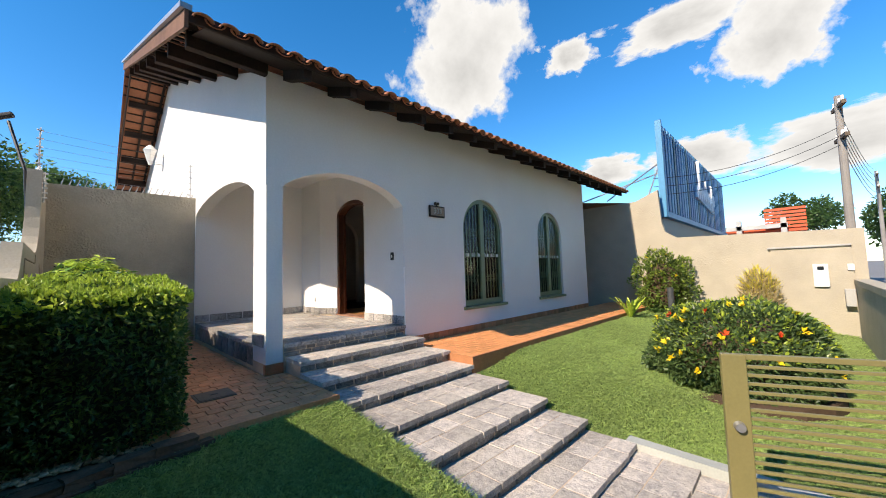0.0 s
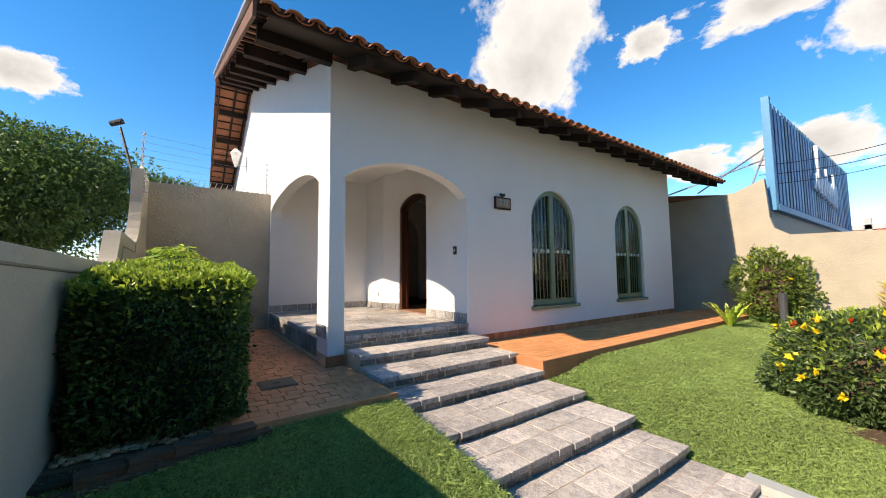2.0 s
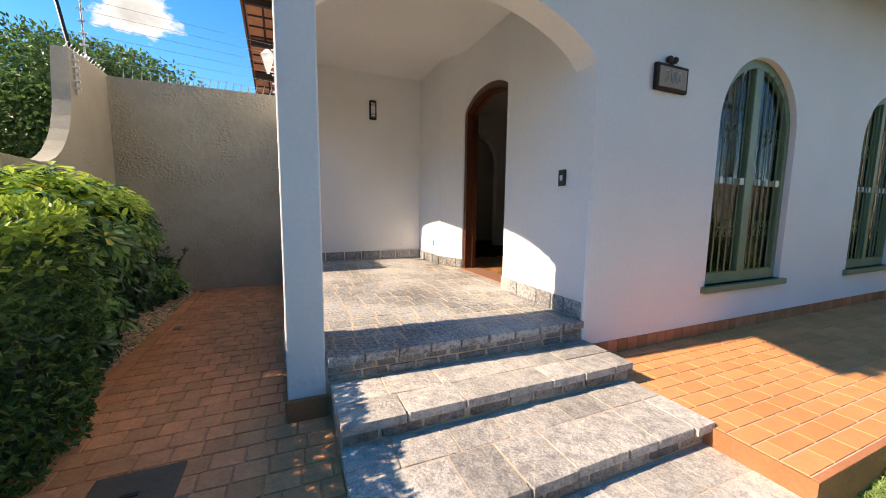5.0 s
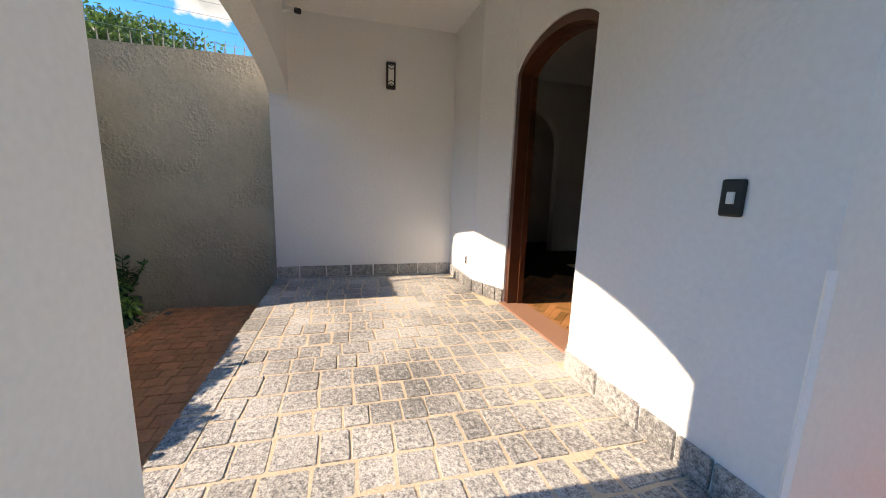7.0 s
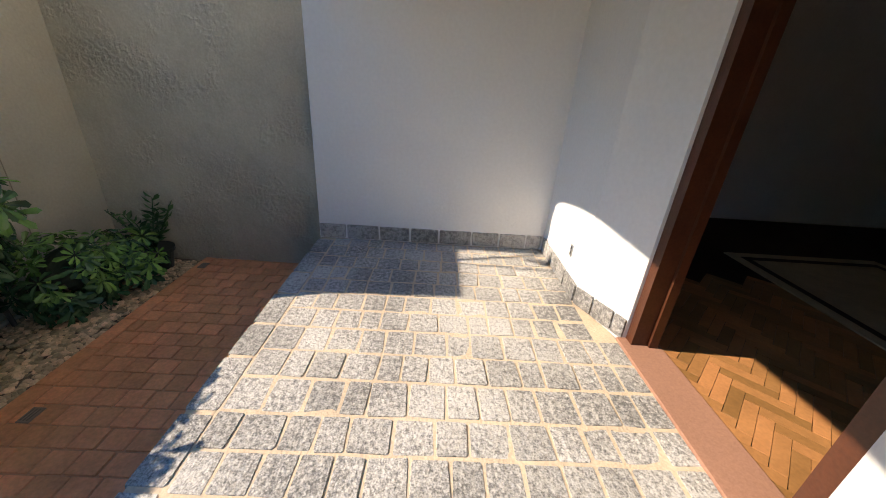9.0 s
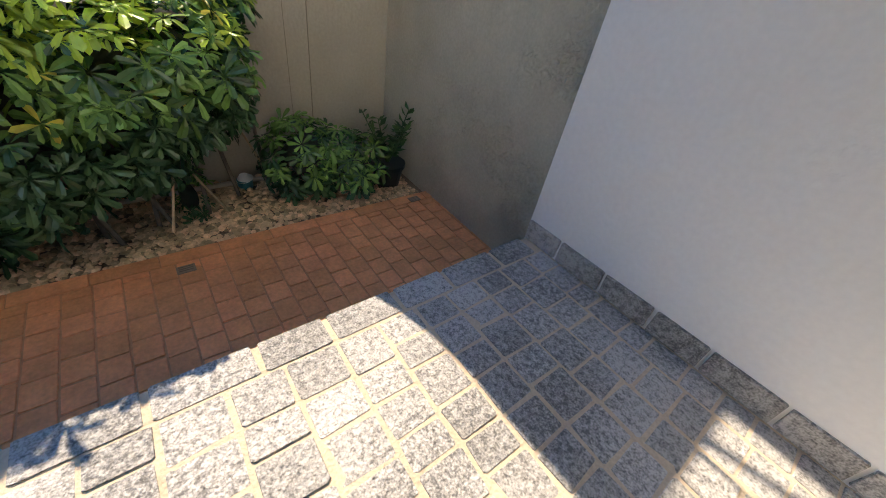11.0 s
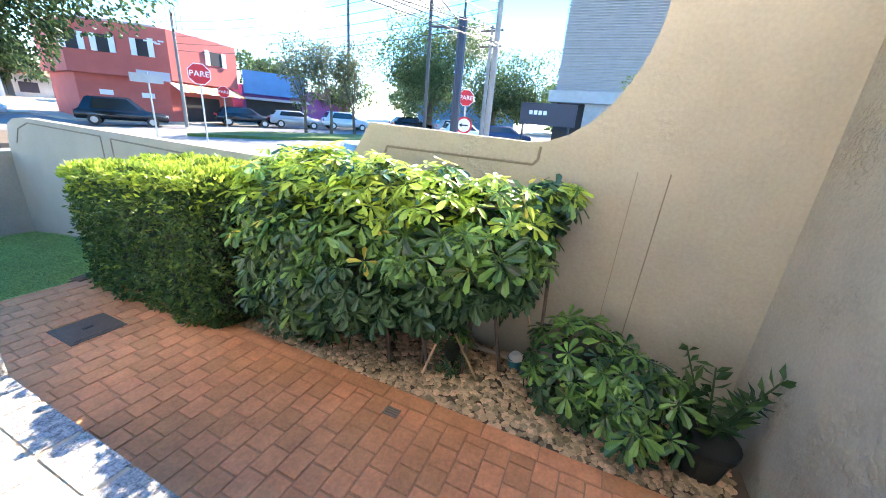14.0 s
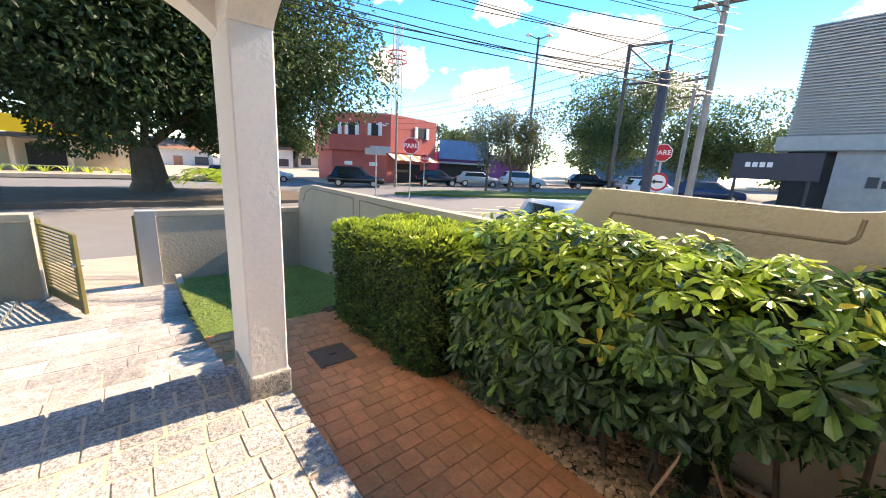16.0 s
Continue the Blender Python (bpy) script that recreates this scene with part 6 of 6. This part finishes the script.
for k in range(5):
    cable((-13.2, -1.5, 4.6 + 0.4 * k), (-17.0, -25.0, 4.4 + 0.42 * k), 0.5)
for k in range(3):
    cable((13.2, -5.3, 4.0 + 0.25 * k), (10.4, -1.3, 2.9 + 0.25 * k), 0.3, 0.008)
for k in range(6):
    cable((13.2, -5.3, 3.9 + 0.22 * k), (38.1, -8.5, 5.2 + 0.4 * k), 0.5)


# ---- cars ----
def car(label, x, y, rz, paint, L=4.3, H=1.5, W=1.75):
    c = thing("car", label, "car", (x, y, street_z(x) - 0.06), "cars on the street", rz=rz)
    h = H
    prof = [(-L / 2, 0.35), (-L / 2, 0.85), (-L / 2 + 0.25, 0.95), (-L * 0.36, h * 0.97), (L * 0.08, h), (L * 0.25, 0.98), (L / 2 - 0.15, 0.85), (L / 2, 0.65), (L / 2, 0.35)]
    bm = bmesh.new()
    f = bm.faces.new([bm.verts.new((u, -W / 2, z)) for u, z in prof])
    r = bmesh.ops.extrude_face_region(bm, geom=[f])
    for v in r["geom"]:
        if isinstance(v, bmesh.types.BMVert):
            v.co.y = W / 2
    for v in bm.verts:
        if v.co.z > 1.1:
            v.co.y *= 0.82
    bmesh.ops.recalc_face_normals(bm, faces=bm.faces)
    bmesh.ops.bevel(bm, geom=list(bm.edges), offset=0.06, segments=2, affect="EDGES")
    body = part("body", bm, paint, c, smooth=True)
    for s in (-1, 1):
        g = bmesh.new()
        pts = [(-L * 0.33, 1.0), (-L * 0.29, h * 0.92), (L * 0.06, h * 0.94), (L * 0.19, 1.0)]
        vs = [g.verts.new((u, s * (W / 2 * (1.012 if z < 1.1 else 0.86)), z)) for u, z in pts]
        g.faces.new(vs if s < 0 else list(reversed(vs)))
        part("side_window", g, CARGLASS, body, "dark side window")
    for (u0, z0), (u1, z1), nm in (((L * 0.235, 1.02), (L * 0.09, h * 0.96), "windscreen"), ((-L * 0.435, 1.03), (-L * 0.365, h * 0.93), "rear_window")):
        g = bmesh.new()
        d = 0.025 if u0 > 0 else -0.025
        g.faces.new([g.verts.new(p) for p in ((u0 + d, -W * 0.43, z0), (u0 + d, W * 0.43, z0), (u1 + d, W * 0.36, z1), (u1 + d, -W * 0.36, z1))])
        part(nm, g, CARGLASS, body, "dark glass")
    for u in (-L * 0.31, L * 0.31):
        for s in (-1, 1):
            g = bmesh.new(); rod(g, (u, s * (W / 2 - 0.2), 0.32), (u, s * (W / 2 + 0.01), 0.32), 0.32, seg=18)
            wh = part("wheel", g, BLACK, c)
            g = bmesh.new(); rod(g, (u, s * (W / 2), 0.32), (u, s * (W / 2 + 0.02), 0.32), 0.19, seg=12)
            part("rim", g, METAL, wh, "silver rim")
    for s in (-1, 1):
        part("tail_light", boxed(-L / 2 - 0.01, -L / 2 + 0.04, s * W * 0.4 - 0.12, s * W * 0.4 + 0.12, 0.7, 0.9, 0.01), SIGNRED, c, "red tail light")
        part("headlight", boxed(L / 2 - 0.06, L / 2 + 0.01, s * W * 0.38 - 0.15, s * W * 0.38 + 0.15, 0.62, 0.76, 0.01), SIGNW, c, "clear headlight")
    return c


def paint(name, col):
    return mat(name, col, 0.22, 0.03, 1, 20, 0.0, spec=0.6)


PW, PB, PS, PD = paint("white_car_paint", (0.72, 0.73, 0.74)), paint("black_car_paint", (0.015, 0.016, 0.02)), paint("silver_car_paint", (0.42, 0.43, 0.45)), paint("dark_blue_car_paint", (0.03, 0.05, 0.11))
car("white hatchback parked beside the side wall", -7.7, -2.2, 60, PW, 4.2, 1.5)
car("black sport utility car by the red building", -14.4, -27.2, 150, PB, 4.7, 1.75, 1.9)
car("dark car parked before the shops", -22.3, -25.7, 150, PB, 4.3, 1.5)
car("silver sedan parked before the shops", -25.6, -23.4, 145, PS, 4.4, 1.45)
car("white pickup parked before the shops", -29.0, -20.6, 145, PW, 4.4, 1.6)
car("dark car by the grass island", -34.5, -16.5, 140, PB, 4.3, 1.5)
car("white hatchback stopped at the crossing", -28.8, -8.4, 130, PW, 4.0, 1.5)
car("dark car on the side street", -30.5, -5.5, 120, PD, 4.3, 1.5)
car("silver car on the far road", -36.5, -12.6, 135, PS, 4.3, 1.5)
car("white car parked beyond the palm", -9.5, -36.0, 160, PW, 4.3, 1.5)
car("dark car parked beyond the palm", -6.5, -37.0, 160, PD, 4.3, 1.5)
car("dark car beyond the boundary wall", 46, -12, 0, PB, 4.3, 1.5)


# ---- clouds ----
def cloud_material(seed, cover):
    m = bpy.data.materials.new("cloud")
    m.use_nodes = True
    n, link = m.node_tree.nodes, m.node_tree.links
    n.remove(n["Principled BSDF"])
    co = n.new("ShaderNodeTexCoord")
    mp = n.new("ShaderNodeMapping"); mp.inputs["Location"].default_value = (seed * 3.7, seed * 1.3, 0)
    link.new(co.outputs["Object"], mp.inputs["Vector"])
    nz = n.new("ShaderNodeTexNoise"); nz.inputs["Scale"].default_value = 1.9; nz.inputs["Detail"].default_value = 10; nz.inputs["Roughness"].default_value = 0.6
    link.new(mp.outputs[0], nz.inputs["Vector"])
    ln = n.new("ShaderNodeVectorMath"); ln.operation = "LENGTH"
    link.new(co.outputs["Object"], ln.inputs[0])
    fall = n.new("ShaderNodeMapRange"); fall.inputs["From Min"].default_value, fall.inputs["From Max"].default_value = 0.15, 1.0
    fall.inputs["To Min"].default_value, fall.inputs["To Max"].default_value = 0.28, -0.42
    link.new(ln.outputs["Value"], fall.inputs["Value"])
    add = n.new("ShaderNodeMath"); add.operation = "ADD"
    link.new(nz.outputs["Fac"], add.inputs[0]); link.new(fall.outputs[0], add.inputs[1])
    al = n.new("ShaderNodeMapRange"); al.inputs["From Min"].default_value, al.inputs["From Max"].default_value = 0.50 - cover, 0.61 - cover
    link.new(add.outputs[0], al.inputs["Value"])
    em = n.new("ShaderNodeEmission")
    shade = n.new("ShaderNodeMapRange"); shade.inputs["From Min"].default_value, shade.inputs["From Max"].default_value = 0.45, 0.95
    shade.inputs["To Min"].default_value, shade.inputs["To Max"].default_value = 0.54, 0.35
    link.new(add.outputs[0], shade.inputs["Value"]); link.new(shade.outputs[0], em.inputs["Strength"])
    em.inputs["Color"].default_value = (0.80, 0.90, 1.0, 1)
    tr = n.new("ShaderNodeBsdfTransparent")
    mx = n.new("ShaderNodeMixShader")
    link.new(al.outputs[0], mx.inputs[0]); link.new(tr.outputs[0], mx.inputs[1]); link.new(em.outputs[0], mx.inputs[2])
    link.new(mx.outputs[0], n["Material Output"].inputs["Surface"])
    return m


CLOUDS = [cloud_material(k, 0.06) for k in range(4)]


def cloud(az, el, w, h, k, dist=1400):
    """A far bank of cloud at a heading (degrees left of +y) and a height angle."""
    a, e = radians(az), radians(el)
    c = Vector((-math.sin(a) * math.cos(e), math.cos(a) * math.cos(e), math.sin(e))) * dist
    bm = bmesh.new()
    bm.faces.new([bm.verts.new(p) for p in ((-1, -1, 0), (1, -1, 0), (1, 1, 0), (-1, 1, 0))])
    ob = link_mesh("cloud", bm, CLOUDS[k % 4])
    t = math.tan(radians(1)) * dist
    ob.matrix_world = look(c, (0, 0, 0)) @ Matrix.Diagonal((w / 2 * t, h / 2 * t, 1, 1))
    setting(ob, "bright white cumulus cloud in a blue sky", "cloud")


CLOUD_LIST = [(-50, 32, 30, 34, 0), (-66, 30, 12, 10, 1), (-71, 14, 16, 8, 2), (-82, 14, 22, 12, 3), (-80, 30, 26, 12, 1), (-90, 26, 20, 20, 0), (-95, 13, 30, 12, 2), (-106, 20, 26, 18, 3),
              (16, 21, 14, 10, 1), (20, 14, 10, 6, 2), (62, 18, 24, 9, 0), (88, 18, 30, 12, 1), (102, 26, 22, 14, 2), (110, 11, 16, 10, 3), (120, 17, 26, 14, 0), (135, 12, 18, 12, 1), (133, 22, 12, 9, 2),
              (147, 14, 16, 12, 3), (150, 24, 14, 10, 0), (160, 13, 16, 9, 1), (175, 20, 24, 12, 2), (195, 16, 26, 12, 0), (215, 20, 26, 14, 3), (235, 16, 26, 12, 1)]
for row in CLOUD_LIST:
    cloud(*row)

# ---- stone and clay pieces ----
def stone_mesh(seed, material, corner=0.12, bev=0.06, height=1.0, jitter=0.05):
    """An irregular block with a unit footprint, its top at z = 0."""
    r = random.Random(seed)
    c = corner
    ring = [(-0.5 + c, -0.5), (0.5 - c, -0.5), (0.5, -0.5 + c), (0.5, 0.5 - c), (0.5 - c, 0.5), (-0.5 + c, 0.5), (-0.5, 0.5 - c), (-0.5, -0.5 + c)]
    ring = [(x * (1 - r.uniform(0, jitter)), y * (1 - r.uniform(0, jitter))) for x, y in ring]
    vs = [(x, y, -height) for x, y in ring] + [(x, y, -0.28 * r.uniform(0.7, 1.3)) for x, y in ring] + [(x * (1 - bev), y * (1 - bev), r.uniform(-0.06, 0.0)) for x, y in ring] + [(0, 0, 0.03)]
    fs = []
    for k in range(2):
        fs += [(8 * k + i, 8 * k + (i + 1) % 8, 8 * k + 8 + (i + 1) % 8, 8 * k + 8 + i) for i in range(8)]
    fs += [(16 + i, 16 + (i + 1) % 8, 24) for i in range(8)]
    me = bpy.data.meshes.new("stone")
    me.from_pydata(vs, [], fs)
    me.materials.append(material)
    return me


SETTS = [stone_mesh(k, STONE, 0.045, 0.025, 1.0, 0.09) for k in range(10)]
SLABS = [stone_mesh(20 + k, STONE, 0.035, 0.018, 1.0, 0.05) for k in range(8)]
STEPS_M = [stone_mesh(30 + k, STEPSTONE, 0.025, 0.012, 1.0, 0.03) for k in range(8)]
# rough riser stones, with the riser's shade in their colour
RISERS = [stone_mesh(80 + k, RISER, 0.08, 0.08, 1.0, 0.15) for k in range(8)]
BRICKS = [stone_mesh(40 + k, TERRA, 0.04, 0.03, 1.0, 0.03) for k in range(4)]
BORDER = [stone_mesh(50 + k, TERRA, 0.015, 0.015, 1.0, 0.015) for k in range(3)]
TILES = [stone_mesh(60 + k, TERRA_L, 0.02, 0.02, 1.0, 0.01) for k in range(3)]
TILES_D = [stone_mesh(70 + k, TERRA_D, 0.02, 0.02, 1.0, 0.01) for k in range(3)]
pr = random.Random(4)


def piece(name, meshes, parent, x, y, z, sx, sy, h, rx=0.0, ry=0.0, rz=0.0):
    ob = new(name, pr.choice(meshes))
    ob.parent = parent
    ob.matrix_basis = pose(x, y, z, rx, ry, rz) @ Matrix.Diagonal((sx, sy, h, 1))
    return ob


# porch setts in rows along the facade, with longer edge stones beside the side path
y = 0.10
row = 0
while y < 3.58:
    d = min(pr.uniform(0.165, 0.205), 3.595 - y)
    if d < 0.06:
        break
    x = -0.05
    while x < 1.79:
        w = pr.uniform(0.115, 0.185)
        if 1.8 - (x + w) < 0.08:
            w = 1.8 - x
        lim = 1.97 if 1.2 < y + d / 2 < 2.4 else 1.8
        piece("sett", SETTS, porch, x + w / 2, y + d / 2, pr.uniform(-0.003, 0.003), w - 0.006, d - 0.007, 0.02, 0, 0, pr.uniform(-2, 2))
        x += w
    if 1.2 < y + d / 2 < 2.4:
        piece("sett", SETTS, porch, 1.868, y + d / 2, 0, 0.125, d - 0.012, 0.02)
    y += d
y = 0.44
while y < 3.55:
    d = min(pr.uniform(0.26, 0.36), 3.6 - y)
    piece("edge_stone", SLABS, porch, -0.125, y + d / 2, 0.002, 0.14, d - 0.012, 0.05)
    y += d
for k in range(9):
    piece("edge_stone", SLABS, porch, 0.005 + 0.2 * (k + 0.5), 0.045, 0.003, 0.194, 0.125, 0.05, 0, 0, pr.uniform(-1.5, 1.5))
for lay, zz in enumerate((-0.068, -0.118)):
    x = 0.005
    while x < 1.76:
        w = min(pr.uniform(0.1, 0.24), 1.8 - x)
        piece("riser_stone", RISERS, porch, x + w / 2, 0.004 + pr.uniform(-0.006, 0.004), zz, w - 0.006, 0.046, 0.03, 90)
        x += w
y = 0.42
while y < 3.5:
    d = pr.uniform(0.2, 0.3)
    piece("riser_stone", RISERS, porch, -0.195, min(y + d / 2, 3.45), -0.16, 0.24, d - 0.01, 0.03, 0, -90)
    y += d

# slabs on the steps and the path
for body, y0, y1, z in step_bodies:
    depth = y1 - y0
    rows = 2
    split = pr.uniform(0.4, 0.62)
    for q in range(rows):
        x = 0.02
        while x < 1.80:
            w = pr.uniform(0.17, 0.32)
            if 1.82 - (x + w) < 0.12:
                w = 1.82 - x
            fa, fb = (0.0, split) if q == 0 else (split, 1.0)
            nose = pr.uniform(0.016, 0.032) if q == 0 else 0.0
            piece("slab", STEPS_M, body, x + w / 2, y0 + depth * (fa + fb) / 2 - nose / 2, z + pr.uniform(-0.003, 0.003), w - 0.002, depth * (fb - fa) - 0.002 + nose, 0.045, 0, 0, pr.uniform(-1.2, 1.2))
            x += w
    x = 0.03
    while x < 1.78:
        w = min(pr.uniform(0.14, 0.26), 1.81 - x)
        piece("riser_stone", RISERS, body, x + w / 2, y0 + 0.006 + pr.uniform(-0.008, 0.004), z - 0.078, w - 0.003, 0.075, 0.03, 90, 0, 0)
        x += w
y = -5.22
while y < -3.62:
    d = min(pr.uniform(0.16, 0.24), -3.57 - y)
    x = 0.03
    while x < 1.79:
        w = pr.uniform(0.2, 0.38)
        if 1.81 - (x + w) < 0.12:
            w = 1.81 - x
        piece("slab", STEPS_M, path_body, x + w / 2, y + d / 2, PATH_Z + pr.uniform(-0.003, 0.003), w - 0.006, d - 0.006, 0.03, 0, 0, pr.uniform(-1, 1))
        x += w
    y += d

# stone baseboards in the porch
skirt = setting(thing("baseboard", "grey granite baseboard stones along the porch walls", "baseboard"))


def skirting(ax, ay, bx, by, nx, ny):
    d = Vector((bx - ax, by - ay, 0))
    L = d.length
    t = 0.0
    rz = math.degrees(math.atan2(d.y, d.x))
    while t < L - 0.02:
        w = min(pr.uniform(0.14, 0.3), L - t)
        if L - t - w < 0.08:
            w = L - t
        c = Vector((ax, ay, 0)) + d / L * (t + w / 2)
        piece("stone", SLABS, skirt, c.x + nx * 0.016, c.y + ny * 0.016, 0.068, w - 0.008, 0.128, 0.03, 90, 0, rz)
        t += w


skirting(-0.19, 3.6, 1.78, 3.6, 0, -1)
skirting(1.8, 3.58, 1.8, 2.735, -1, 0)
skirting(1.8, 2.735, 1.97, 2.36, -0.91, -0.41)
skirting(1.97, 1.27, 1.8, 1.09, -0.73, 0.69)
skirting(1.8, 1.09, 1.8, 0.02, -1, 0)

# clay bricks of the side path inside a border of longer clay tiles
y = -1.195
while y < 3.7:
    d = min(0.30, 3.74 - y)
    piece("border_tile", BORDER, side_path, -1.245, y + d / 2, ZT + 0.001, 0.098, d - 0.004, 0.02)
    y += d
x = -1.19
while x < 0.0:
    w = min(0.29, 0.02 - x)
    piece("border_tile", BORDER, side_path if x + w < -0.18 else front_path, x + w / 2, -1.14, ZT + 0.001, w - 0.004, 0.11, 0.02)
    x += w
y, k = -1.08, 0
while y < 3.7:
    d = min(0.118, 3.74 - y)
    x = -1.192 - (0.0675 if k % 2 else 0.0) - pr.uniform(0.0, 0.02)
    end = 0.02 if y + d < 0.0 else -0.205
    while x < end - 0.02:
        w = pr.uniform(0.12, 0.15)
        a, b = max(x, -1.192), min(x + w, end)
        if b - a > 0.03:
            piece("brick", BRICKS, side_path if b < -0.18 else front_path, (a + b) / 2, y + d / 2, ZT + pr.uniform(-0.003, 0.002), b - a - 0.006, d - 0.006, 0.02, pr.uniform(-1, 1), pr.uniform(-1, 1), pr.uniform(-1.2, 1.2))
        x += w
    y += d
    k += 1

# tiles of the terrace and its upstand
rest_v, rest_f = [], []
for j in range(12):
    y0 = -1.275 + j * 0.1059
    x = 1.82 - (0.11 if j % 2 else 0)
    while x < 9.88:
        a, b = max(x, 1.82), min(x + 0.22, 9.89)
        if b - a > 0.03 and x < 6.8:
            piece("tile", TILES, terrace, (a + b) / 2, y0 + 0.053, ZR, b - a - 0.009, 0.097, 0.012)
        elif b - a > 0.03:
            o = len(rest_v)
            rest_v += [(u, v, w) for w in (ZR - 0.01, ZR + 0.0) for u, v in ((a, y0 + 0.004), (b - 0.009, y0 + 0.004), (b - 0.009, y0 + 0.101), (a, y0 + 0.101))]
            rest_f += [(o + 4, o + 5, o + 6, o + 7)] + [(o + i, o + (i + 1) % 4, o + 4 + (i + 1) % 4, o + 4 + i) for i in range(4)]
        x += 0.22
raw_mesh("tile_field", rest_v, rest_f, TERRA_L, terrace, "orange clay tiles at the far end")["kind"] = "stuff"
upstand = setting(thing("terrace_upstand", "brown clay tile upstand along the front wall", "baseboard"))
x = 1.83
while x < 8.3:
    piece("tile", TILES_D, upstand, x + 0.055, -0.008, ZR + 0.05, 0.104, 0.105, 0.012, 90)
    x += 0.11

# parquet laid in herringbone near the door
PARQ = stone_mesh(90, PARQUET, 0.01, 0.01, 1.0, 0.005)
floor_ob = bpy.data.objects["floor"]
BL, BW, R2 = 0.25, 0.0625, math.sqrt(0.5)
for i in range(-60, 60):
    for j in range(-12, 12):
        u0, v0 = i * BW + j * BL, i * BW - j * BL
        for cu, cv, turn in ((u0 + BL / 2, v0 + BW / 2, 45), (u0 + BW / 2, v0 + BW + BL / 2, 135)):
            bx, by = 2.6 + (cu - cv) * R2, 1.8 + (cu + cv) * R2
            if 2.1 < bx < 3.7 and 0.75 < by < 3.2:
                piece("board", [PARQ], floor_ob, bx, by, 0.006, BL - 0.003, BW - 0.002, 0.008, 0, 0, turn)
